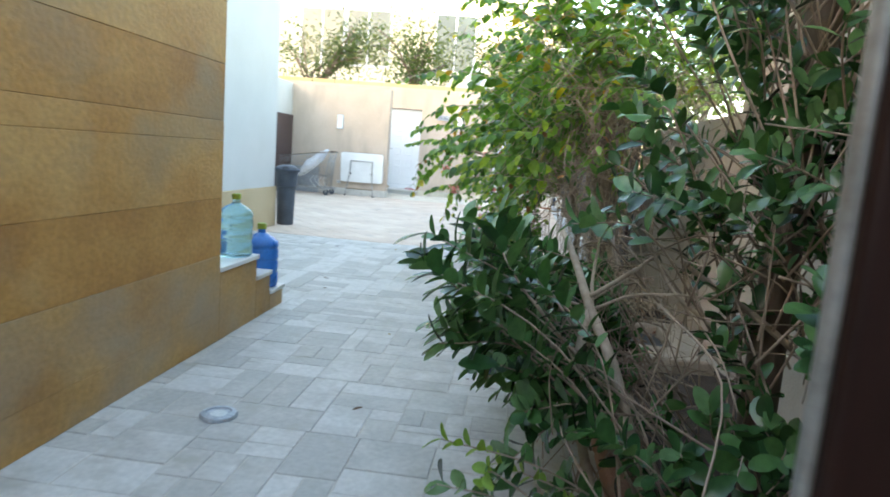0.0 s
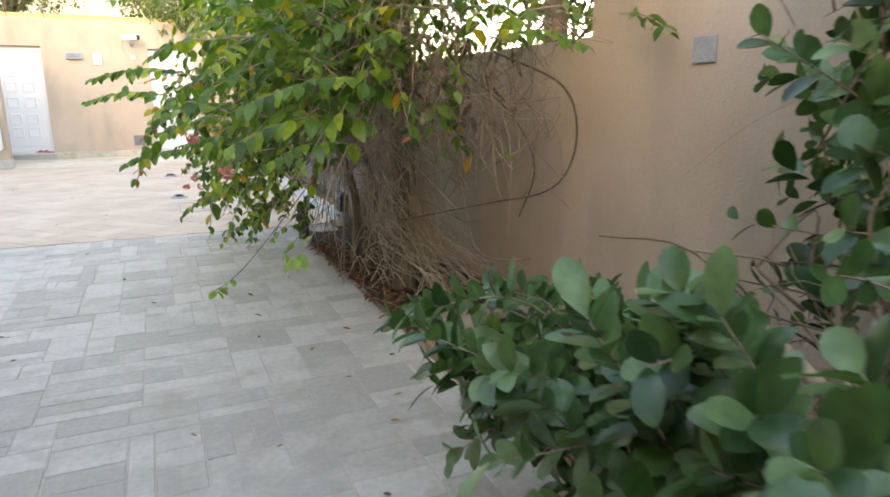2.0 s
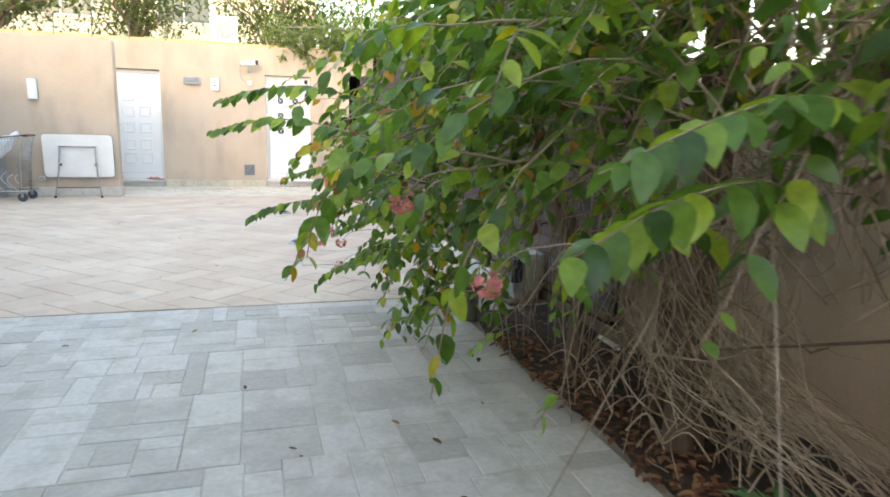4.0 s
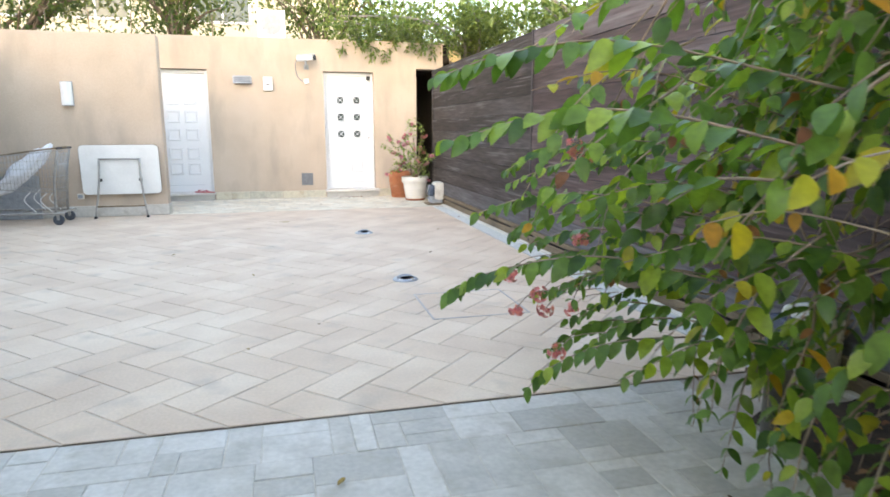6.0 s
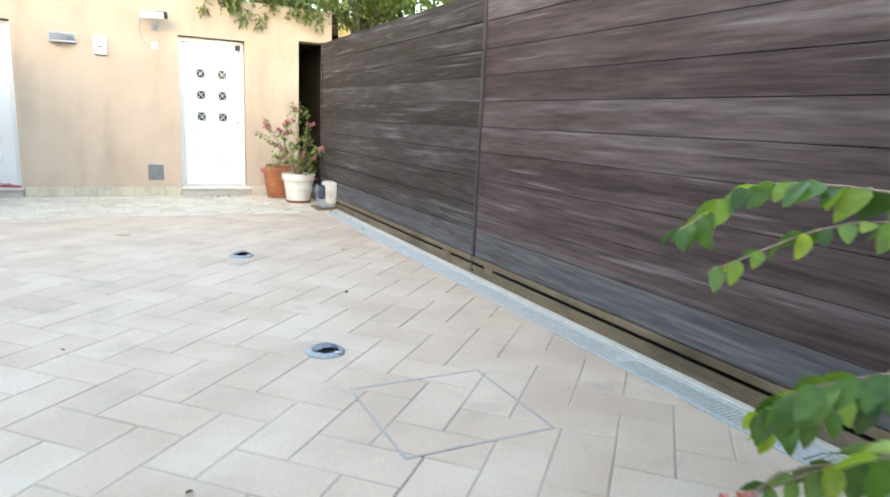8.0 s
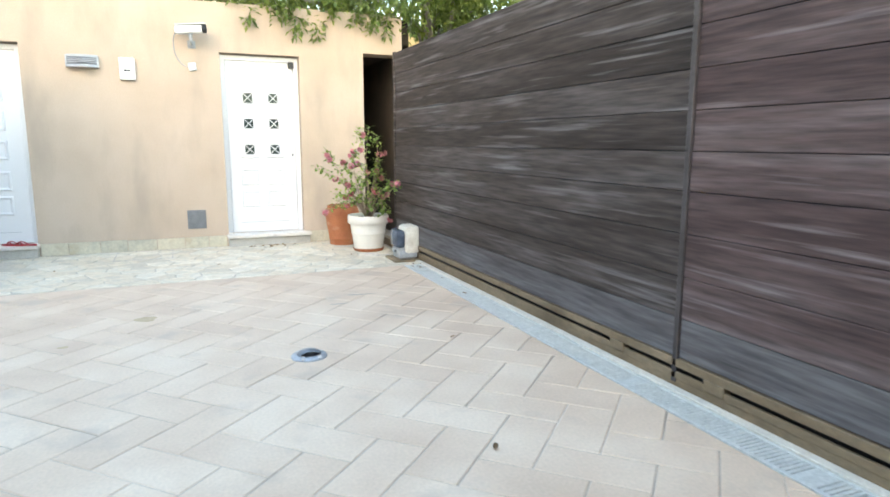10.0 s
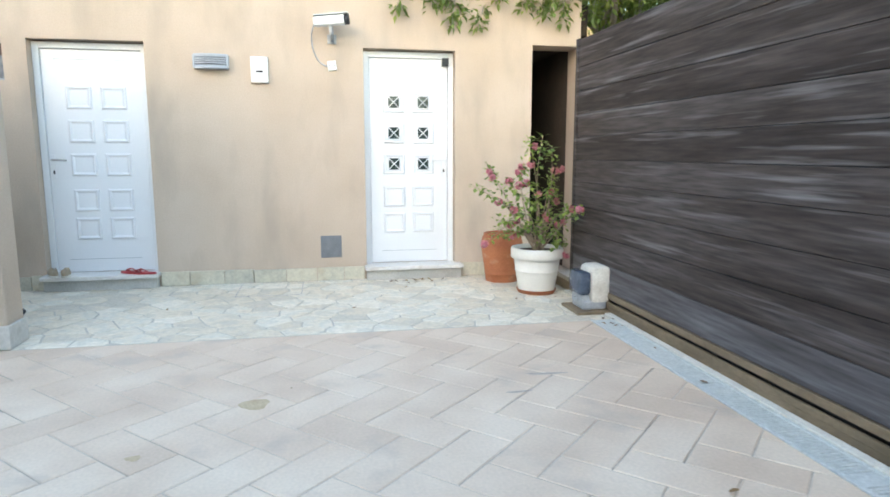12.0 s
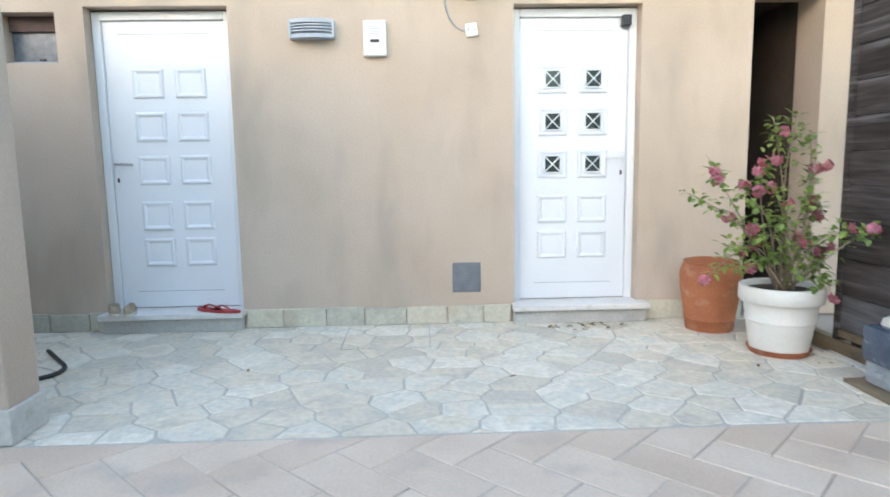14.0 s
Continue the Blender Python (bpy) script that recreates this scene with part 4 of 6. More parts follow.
bn = thing("rubbish_bin", (-2.37, -8.10, 0), "slim dark grey plastic bin with a black liner", "bin")
lathe("body", [(0.0, 0), (0.10, 0), (0.11, 0.02), (0.12, 0.50), (0.138, 0.505), (0.138, 0.54), (0.15, 0.72), (0.135, 0.72), (0.105, 0.1), (0, 0.09)], (-2.37, -8.10, 0), BIN, bn)
lathe("rim", [(0.145, 0.705), (0.172, 0.705), (0.176, 0.72), (0.172, 0.74), (0.145, 0.74)], (-2.37, -8.10, 0), BIN, bn)
bm = bmesh.new()
bmesh.ops.create_icosphere(bm, subdivisions=3, radius=0.15)
for v in bm.verts:
    v.co = Vector((v.co.x, v.co.y, max(-0.02, v.co.z * 0.35) + 0.02 * noise.noise(v.co * 18))) * (1 + 0.15 * noise.noise(v.co * 12))
    v.co += Vector((-2.37, -8.10, 0.735))
part("liner", bm, DARK, bn, "black bin liner", smooth=True)


def water_bottle(at, body_mat, label, k9):
    x, y, z = at
    t = thing("water_bottle", at, label, "bottle", "large water bottles")
    prof = [(0.0, 0.0), (0.115, 0.0), (0.13, 0.012), (0.133, 0.03)]
    zz = 0.05
    for k in range(3):
        prof += [(0.133, zz), (0.133, zz + 0.055), (0.126, zz + 0.066), (0.126, zz + 0.076), (0.133, zz + 0.088)]
        zz += 0.092
    prof += [(0.133, 0.335), (0.125, 0.36), (0.085, 0.395), (0.048, 0.415), (0.032, 0.425), (0.029, 0.455)]
    lathe("body", [(a * k9, b * k9) for a, b in prof], (x, y, z), body_mat, t)
    lathe("cap", [(a * k9, b * k9) for a, b in ((0.0, 0.452), (0.034, 0.452), (0.036, 0.46), (0.036, 0.492), (0.03, 0.498), (0.0, 0.498))], (x, y, z), YELLOW_CAP, t, "yellow-green cap")
    return t


YELLOW_CAP = surf("cap_plastic", [(0.22, 0.27, 0.03), (0.3, 0.34, 0.05)], 10, 0.4)
water_bottle((-0.94, -12.76, 0.40), BOTTLE_CLEAR, "large clear bluish plastic water bottle on the landing", 0.73)
water_bottle((-0.96, -12.32, 0.134), BLUE_BOTTLE, "large opaque blue plastic water bottle on a step", 0.83)

# floor lights
for x, y, hood in ((0.17, -6.61, True), (0.135, -4.21, True), (-0.415, -14.02, False)):
    fl = thing("ground_light", (x, y, 0), "round steel ground light with a dark hooded lens" if hood else "round flush steel ground light", "ground light", "ground lights")
    k = 1.0 if hood else 0.72
    lathe("ring", [(a * k, b) for a, b in ((0.066, -0.005), (0.10, -0.005), (0.10, 0.006), (0.092, 0.014), (0.07, 0.016), (0.066, 0.01))], (x, y, 0), RING_STEEL, fl)
    lathe("lens", [(a * k, b) for a, b in ((0.0, -0.004), (0.068, -0.004), (0.068, 0.009), (0.0, 0.012))], (x, y, 0), HOOD_GREY if hood else GALV, fl)
    if hood:
        bm = bmesh.new()
        bmesh.ops.create_uvsphere(bm, u_segments=20, v_segments=10, radius=0.07)
        bmesh.ops.delete(bm, geom=[v for v in bm.verts if v.co.z < -0.001 or (v.co.y < -0.052)], context="VERTS")
        for v in bm.verts:
            v.co = Vector((x + v.co.x, y + v.co.y, 0.012 + v.co.z * 0.45))
        part("hood", bm, HOOD_GREY, fl, "grey half-dome hood", smooth=True)
        for s in (-1, 1):
            box("lug", (x + s * 0.045 - 0.012, y - 0.085, 0.008), (x + s * 0.045 + 0.012, y - 0.05, 0.022), CHROME, fl, 0.004)

hc = structure(thing("manhole_frame", (0.46, -7.4, 0), "", ""), "thin steel frame of a paved inspection cover", "manhole")
for lo, hi in (((0.14, -7.73, -0.01), (0.79, -7.718, 0.0025)), ((0.14, -7.10, -0.01), (0.79, -7.088, 0.0025)), ((0.14, -7.718, -0.01), (0.152, -7.10, 0.0025)), ((0.778, -7.718, -0.01), (0.79, -7.10, 0.0025))):
    box("edge", lo, hi, WORN_FRAME, hc, 0)

# marks on the pavers
STAIN = surf("rust_stain", [(0.44, 0.33, 0.20), (0.52, 0.40, 0.26)], 14, 0.8, bump=0.05)
SCUFF = surf("grey_scuff", [(0.36, 0.31, 0.27), (0.46, 0.40, 0.34)], 14, 0.8, bump=0.05)
rng = random.Random(8)
for x, y, rx, ry, a, mt, text in ((-0.75, -3.04, 0.072, 0.068, 0, STAIN, "round ochre rust stain on a paver"), (-1.168, -3.52, 0.03, 0.024, 0, STAIN, "small ochre rust stain on a paver"),
                                  (0.785, -2.885, 0.115, 0.016, -5, SCUFF, "grey scuff mark on the pavers"), (0.56, -3.117, 0.07, 0.012, 2, SCUFF, "grey scuff mark on the pavers")):
    ring = []
    for k in range(22):
        an = 2 * math.pi * k / 22
        q = 1 + 0.12 * math.sin(3 * an + x) + rng.uniform(-0.06, 0.06)
        ring.append(Matrix.Translation((x, y, 0.0013)) @ Matrix.Rotation(radians(a), 4, "Z") @ Vector((math.cos(an) * rx * q, math.sin(an) * ry * q, 0)))
    tagged(obj("stain", ring, [tuple(range(22))], mt), text, "stain", "stains", "structure")
fc = structure(thing("cover_frame", (-0.88, -0.35, 0), "", ""), "thin frame of an inspection cover laid with flagstones", "manhole")
for lo, hi in (((-1.155, -0.60, -0.004), (-0.60, -0.594, 0.0026)), ((-1.155, -0.594, -0.004), (-1.149, -0.085, 0.0026)), ((-0.606, -0.594, -0.004), (-0.60, -0.085, 0.0026))):
    box("edge", lo, hi, WORN_FRAME, fc, 0)

# shoes on the doorstep
for x, y, a in ((-2.10, -0.045, 62), (-2.0, -0.085, 75)):
    sl = thing("slipper", (x, y, STEP + 0.004), "red rubber flip-flop on the doorstep", "slipper", "slippers")
    m4 = Matrix.Translation((x, y, STEP + 0.004)) @ Matrix.Rotation(radians(a), 4, "Z")
    poly = []
    for k in range(18):
        an = 2 * math.pi * k / 18
        yy = math.sin(an) * 0.125
        poly.append((math.cos(an) * (0.043 if yy > 0 else 0.035), yy))
    vs, fs = slab_data(poly, 0.001, 0.017, 0.003)
    obj("sole", [m4 @ Vector(v) for v in vs], fs, RED_RUBBER, sl)
    for s in (-1, 1):
        tube("strap", [m4 @ p for p in arc([(0, 0.07, 0.016), (s * 0.018, 0.03, 0.042), (s * 0.038, -0.02, 0.014)])], 0.006, RED_RUBBER, sl, sides=6)
for x, a in ((-2.745, 30), (-2.64, 15)):
    sh = thing("shoe", (x, -0.06, STEP + 0.004), "worn tan canvas shoe on the doorstep", "shoe", "tan shoes")
    m4 = Matrix.Translation((x, -0.06, STEP + 0.004)) @ Matrix.Rotation(radians(a), 4, "Z")
    poly = [(math.cos(2 * math.pi * k / 16) * 0.042, math.sin(2 * math.pi * k / 16) * 0.12) for k in range(16)]
    vs, fs = slab_data(poly, 0.001, 0.018, 0.003)
    obj("sole", [m4 @ Vector(v) for v in vs], fs, CREAM, sh)
    bm = bmesh.new()
    bmesh.ops.create_uvsphere(bm, u_segments=16, v_segments=10, radius=1)
    for v in bm.verts:
        v.co = Vector((v.co.x * 0.039, v.co.y * 0.115, max(0.0, v.co.z) * (0.055 if v.co.y > 0 else 0.075)))
        if v.co.y < 0.03 and abs(v.co.x) < 0.022 and v.co.z > 0.03:
            v.co.z = 0.028
        v.co = m4 @ (v.co + Vector((0, 0, 0.017)))
    part("upper", bm, TAN_CLOTH, sh, smooth=True)

hs = tube("garden_hose", arc([(-2.95, -0.5, 0.012), (-2.78, -0.7, 0.012), (-2.66, -0.85, 0.013), (-2.65, -0.98, 0.013), (-2.75, -1.06, 0.013), (-2.95, -1.05, 0.013)]), 0.012, DARK, None, "", 8)
tagged(hs, "short loop of dark garden hose on flagstones", "hose")

# bollard at the end of the bed
bo = thing("bollard_light", (1.06, -9.56, 0), "short dark grey bollard light beside the planting", "bollard light")
lathe("post", [(0.0, 0), (0.045, 0), (0.045, 0.24), (0.0, 0.24)], (1.06, -9.56, 0), GREY_DUSTY, bo, n=18)
lathe("cap", [(0.0, 0.24), (0.055, 0.24), (0.058, 0.25), (0.048, 0.29), (0.0, 0.295)], (1.06, -9.56, 0), GREY_DUSTY, bo, n=18)

# timber door leaf standing open at the passage entry
dl = structure(thing("door_entry", (1.3, -15.76, 0), "", ""), "open varnished red-brown timber door with its edge highlight built in", "door")
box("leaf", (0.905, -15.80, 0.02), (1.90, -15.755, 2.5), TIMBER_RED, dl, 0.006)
# grey tube stands in for the highlight along the leaf's edge
tube("edge_strip", [(0.903, -15.777, 0.02), (0.903, -15.777, 2.5)], 0.009, TUBE_GREY, dl, "grey strip for the edge highlight", 12)

# pots by the gate
p1 = thing("flower_pot", (1.42, -0.86, 0), "large white plastic flower pot on a red saucer", "flower pot")
lathe("saucer", [(0.0, 0.0), (0.158, 0.0), (0.174, 0.03), (0.168, 0.034), (0.156, 0.012), (0, 0.012)], (1.42, -0.86, 0), POT_TERRA, p1, "terracotta red saucer")
lathe("pot", [(0.0, 0.015), (0.156, 0.015), (0.184, 0.19), (0.190, 0.195), (0.190, 0.205), (0.187, 0.21), (0.200, 0.30), (0.220, 0.305), (0.227, 0.315), (0.227, 0.385), (0.221, 0.395),
              (0.202, 0.395), (0.194, 0.36), (0.0, 0.36)], (1.42, -0.86, 0), POT_WHITE, p1, n=36)
lathe("soil", [(0.0, 0.362), (0.193, 0.362), (0.1, 0.372), (0.0, 0.375)], (1.42, -0.86, 0), SOIL, p1, "dark potting soil")
p2 = thing("terracotta_pot", (1.26, -0.31, 0), "round terracotta pot standing against the wall", "flower pot")
lathe("pot", [(0.0, 0.0), (0.15, 0.0), (0.158, 0.07), (0.163, 0.075), (0.163, 0.085), (0.16, 0.09), (0.19, 0.28), (0.197, 0.36), (0.185, 0.42), (0.17, 0.44), (0.175, 0.455), (0.16, 0.46), (0.15, 0.44), (0.14, 0.38), (0, 0.37)],
      (1.26, -0.31, 0), POT_TERRA, p2, n=32)
lathe("soil", [(0.0, 0.372), (0.138, 0.382), (0.06, 0.39), (0.0, 0.392)], (1.26, -0.31, 0), SOIL, p2, "dark potting soil")
# ---- planting ----
UP = Vector((0, 0, 1))


def shoot_line(start, way, length, rnd, droop=0.5, n=9, wander=0.12):
    """A growing line that bends under its weight."""
    p, d = Vector(start), Vector(way).normalized()
    pts = [p.copy()]
    for i in range(n):
        d = (d + Vector((rnd.gauss(0, wander), rnd.gauss(0, wander), rnd.gauss(0, wander) - droop * (i + 1) / n * 0.45))).normalized()
        p = p + d * (length / n)
        pts.append(p.copy())
    return pts


def line_at(pts, s):
    f = s * (len(pts) - 1)
    i = min(int(f), len(pts) - 2)
    return pts[i].lerp(pts[i + 1], f - i), (pts[i + 1] - pts[i]).normalized()


class Plant:
    """Leaves and twigs of one plant: those in the near stretch become parts, the rest one mesh."""

    def __init__(self, root, shapes, near_mat, far_mat, near, limit):
        self.root, self.shapes, self.near_mat, self.far_mat, self.near, self.limit = root, shapes, near_mat, far_mat, near, limit
        self.far, self.count = Soup(), 0
        self.meshes = []
        for s in shapes:
            me = bpy.data.meshes.new("leaf")
            me.from_pydata(s[0], [], s[1])
            me.shade_smooth()
            me.materials.append(near_mat)
            self.meshes.append(me)

    def leaf(self, m, k):
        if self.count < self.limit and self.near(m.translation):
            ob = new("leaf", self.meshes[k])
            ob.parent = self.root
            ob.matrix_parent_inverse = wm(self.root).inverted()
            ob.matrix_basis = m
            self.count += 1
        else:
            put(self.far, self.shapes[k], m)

    def done(self, name="foliage"):
        if self.far.vs:
            o = self.far.out(name, self.far_mat, self.root)
            o["kind"] = "stuff"


# flowering creeper over the end of the bed
rnd = random.Random(11)
cr = thing("flowering_creeper", (1.35, -11.2, 0), "large flowering creeper with paired green leaves and bare woody vines", "creeper")
vine_leaves = [leaf_data(L, W, "ovate", c, 0.22) for L, W, c in ((0.090, 0.052, 0.3), (0.104, 0.060, 0.4), (0.118, 0.066, 0.35), (0.074, 0.042, 0.25))]
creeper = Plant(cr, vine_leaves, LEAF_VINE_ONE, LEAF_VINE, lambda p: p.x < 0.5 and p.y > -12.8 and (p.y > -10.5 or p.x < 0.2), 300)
stems, yellow, withered = Soup(), Soup(), Soup()
flowers = []


def leafy_stem(start, way, length, droop, scale=1.0, start_at=0.22, gap=0.056):
    pts = shoot_line(start, way, length, rnd, droop)
    if any(p.x < (-0.42 if p.y > -9.7 else -0.24) for p in pts) or min(p.z for p in pts) < 0.12:
        return None
    if any(p.x > GX - 0.05 and p.z < 1.5 for p in pts):
        return None
    stems.tube(pts, [0.0045 * (1 - 0.75 * i / len(pts)) for i in range(len(pts))], 4)
    s = start_at
    while s < 1.0:
        p, d = line_at(pts, s)
        flat = d.cross(UP)
        if flat.length < 0.2:
            flat = Vector((rnd.uniform(-1, 1), rnd.uniform(-1, 1), 0))
        flat.normalize()
        for sg in (-1, 1):
            if rnd.random() < 0.2:
                continue
            w = flat * sg + d * rnd.uniform(0.2, 1.0) + UP * rnd.uniform(-0.6, 0.15) + Vector((rnd.gauss(0, 0.2), rnd.gauss(0, 0.2), 0))
            k = rnd.choice((0, 1, 1, 2)) if s < 0.85 else 3
            m = aim(p, w, UP + flat * sg * 0.3 + Vector((rnd.gauss(0, 0.35), rnd.gauss(0, 0.35), 0)), rnd.gauss(0, 0.3)) @ Matrix.Scale(scale * rnd.uniform(0.7, 1.15) * (1.0 - 0.35 * s), 4)
            pick = rnd.random()
            if pick < 0.055:
                put(yellow, vine_leaves[k], m)
            elif pick < 0.085 and p.z < 1.3:
                put(withered, vine_leaves[k], m @ Matrix.Scale(0.8, 4))
            else:
                creeper.leaf(m, k)
        s += gap / length
    return pts


tips = []


def core():
    """A start point in the woody mass over the bed."""
    return Vector((rnd.uniform(0.75, 1.55), rnd.uniform(-12.1, -9.6), rnd.uniform(1.15, 1.95)))


for i in range(225):
    c = core()
    # the leafy face looks into the yard and along it; the side to the passage entry stays bare
    a = rnd.uniform(70, 235)
    if c.y > -10.6:
        a = rnd.uniform(40, 215)
    el = rnd.uniform(-25, 55)
    way = Vector((math.cos(radians(a)) * math.cos(radians(el)), math.sin(radians(a)) * math.cos(radians(el)), math.sin(radians(el))))
    p = leafy_stem(c, way, rnd.uniform(0.55, 1.15), rnd.uniform(0.4, 1.1))
    if p and p[-1].x < 0.6 and p[-1].z < 1.5:
        tips.append(p)
# long hanging skirts on the yard side and towards the gate
for i in range(52):
    c = Vector((rnd.uniform(0.3, 1.1), rnd.uniform(-11.9, -9.3), rnd.uniform(0.9, 1.7)))
    a = rnd.uniform(100, 215) if c.y < -9.8 else rnd.uniform(60, 200)
    el = rnd.uniform(-50, 15)
    way = Vector((math.cos(radians(a)) * math.cos(radians(el)), math.sin(radians(a)) * math.cos(radians(el)), math.sin(radians(el))))
    p = leafy_stem(c, way, rnd.uniform(0.4, 0.85), rnd.uniform(0.5, 1.1))
    if p and p[-1].x < 0.6:
        tips.append(p)
# the top, loose and bright against the sky
for i in range(120):
    c = Vector((rnd.uniform(0.6, 1.9), rnd.uniform(-12.7, -9.4), rnd.uniform(1.7, 2.15)))
    a, el = rnd.uniform(0, 360), rnd.uniform(5, 70)
    way = Vector((math.cos(radians(a)) * math.cos(radians(el)), math.sin(radians(a)) * math.cos(radians(el)), math.sin(radians(el))))
    leafy_stem(c, way, rnd.uniform(0.4, 0.9), rnd.uniform(0.3, 0.8), 1.0)
for i in range(62):
    c = Vector((rnd.uniform(1.0, 1.95), rnd.uniform(-12.75, -11.3), rnd.uniform(1.45, 2.05)))
    a, el = rnd.uniform(150, 330), rnd.uniform(-5, 60)
    way = Vector((math.cos(radians(a)) * math.cos(radians(el)), math.sin(radians(a)) * math.cos(radians(el)), math.sin(radians(el))))
    leafy_stem(c, way, rnd.uniform(0.3, 0.65), rnd.uniform(0.3, 0.8), 0.95, gap=0.06)


# growth hanging over the tangle on the entry side
for i in range(16):
    c = Vector((rnd.uniform(0.85, 1.4), rnd.uniform(-12.3, -11.9), rnd.uniform(1.15, 1.75)))
    a, el = rnd.uniform(180, 285), rnd.uniform(-30, 30)
    way = Vector((math.cos(radians(a)) * math.cos(radians(el)), math.sin(radians(a)) * math.cos(radians(el)), math.sin(radians(el))))
    leafy_stem(c, way, rnd.uniform(0.25, 0.55), rnd.uniform(0.5, 1.0), 1.0)


def spray(line, scale=0.9, gap=0.049):
    """A long shoot with close pairs of drooping leaves, like a feather."""
    pts = arc([Vector(q) for q in line], 5)
    stems.tube(pts, [0.004 * (1 - 0.7 * i / len(pts)) for i in range(len(pts))], 4)
    ln = sum((b - a).length for a, b in zip(pts, pts[1:]))
    s = 0.12
    while s < 1.0:
        p, d = line_at(pts, s)
        flat = d.cross(UP).normalized()
        full = 1.02 - 0.52 * s
        for sg in (-1, 1):
            if rnd.random() < 0.06:
                continue
            w = flat * sg * rnd.uniform(0.8, 1.1) + d * rnd.uniform(0.45, 0.9) + UP * rnd.uniform(-0.75, 0.05)
            m = aim(p, w, UP + flat * sg * rnd.uniform(-0.2, 0.7), rnd.gauss(0, 0.35)) @ Matrix.Scale(scale * rnd.uniform(0.85, 1.1) * full, 4)
            creeper.leaf(m, rnd.choice((0, 1, 1, 2)))
        s += rnd.uniform(0.82, 1.18) * gap / ln
    tips.append(pts)


for line in (((0.95, -9.5, 1.0), (0.6, -9.1, 1.07), (0.40, -8.81, 1.085), (0.24, -8.74, 0.985)), ((0.62, -9.1, 1.03), (0.42, -8.95, 1.03), (0.21, -8.85, 0.937)),
             ((0.75, -9.75, 0.85), (0.35, -9.5, 0.95), (0.1, -9.35, 0.93), (-0.067, -9.3, 0.874)), ((0.8, -9.5, 0.85), (0.4, -9.2, 0.86), (0.25, -9.05, 0.80), (0.18, -9.0, 0.74)),
             ((0.6, -9.95, 0.70), (0.2, -9.8, 0.80), (-0.1, -9.7, 0.76), (-0.27, -9.67, 0.685)), ((0.5, -10.3, 1.25), (0.05, -10.15, 1.36), (-0.22, -10.1, 1.34), (-0.40, -10.05, 1.28)),
             ((0.4, -10.45, 1.1), (0.0, -10.35, 1.2), (-0.22, -10.28, 1.2), (-0.40, -10.24, 1.15)), ((0.7, -9.6, 0.45), (0.4, -9.5, 0.42), (0.2, -9.42, 0.32), (0.094, -9.4, 0.22)),
             ((0.65, -9.95, 0.95), (0.35, -9.85, 1.02), (0.05, -9.82, 0.96)), ((1.0, -9.9, 1.2), (0.7, -9.75, 1.25), (0.47, -9.73, 1.175)), ((0.8, -9.45, 0.6), (0.5, -9.25, 0.62), (0.25, -9.1, 0.50)),
             ((0.8, -9.3, 0.66), (0.45, -9.1, 0.68), (0.2, -9.0, 0.60)), ((0.8, -9.2, 0.72), (0.5, -9.05, 0.76), (0.26, -8.97, 0.69)), ((0.8, -9.8, 1.05), (0.5, -9.5, 1.13), (0.30, -9.33, 1.12)),
             ((0.7, -9.3, 0.4), (0.5, -9.2, 0.4), (0.3, -9.15, 0.28)), ((0.8, -10.0, 0.5), (0.5, -9.9, 0.55), (0.2, -9.85, 0.42)), ((0.7, -10.2, 0.85), (0.4, -10.1, 0.9), (0.1, -10.05, 0.84))):
    spray(line, 0.72 if line[0] == (0.62, -9.1, 1.03) else 0.98, 0.036 if line[-1][1] > -8.9 else 0.045)
for line in (((0.9, -9.6, 1.1), (0.6, -9.3, 1.12), (0.45, -9.2, 1.05)), ((0.9, -9.5, 0.95), (0.6, -9.25, 0.98), (0.42, -9.1, 0.90)), ((0.9, -9.5, 0.75), (0.6, -9.3, 0.78), (0.38, -9.2, 0.68)),
             ((0.85, -9.45, 0.55), (0.6, -9.3, 0.56), (0.40, -9.2, 0.42)), ((0.8, -9.6, 0.65), (0.5, -9.45, 0.68), (0.25, -9.35, 0.58)), ((0.8, -9.7, 0.5), (0.5, -9.5, 0.5), (0.30, -9.4, 0.36)),
             ((0.9, -9.7, 1.3), (0.65, -9.5, 1.33), (0.50, -9.4, 1.25)), ((0.85, -9.3, 0.45), (0.6, -9.1, 0.45), (0.42, -9.0, 0.34)), ((0.9, -9.4, 0.85), (0.65, -9.15, 0.86), (0.52, -9.02, 0.78)),
             ((0.9, -9.5, 1.15), (0.7, -9.35, 1.2), (0.58, -9.25, 1.12))):
    spray(line, 0.85)
# low skirts over the end of the bed
for i in range(34):
    c = Vector((rnd.uniform(0.6, 1.05), rnd.uniform(-10.5, -9.65), rnd.uniform(0.42, 0.85)))
    a, el = rnd.uniform(110, 235), rnd.uniform(-45, 5)
    way = Vector((math.cos(radians(a)) * math.cos(radians(el)), math.sin(radians(a)) * math.cos(radians(el)), math.sin(radians(el))))
    leafy_stem(c, way, rnd.uniform(0.3, 0.55), rnd.uniform(0.5, 1.0), 0.9)

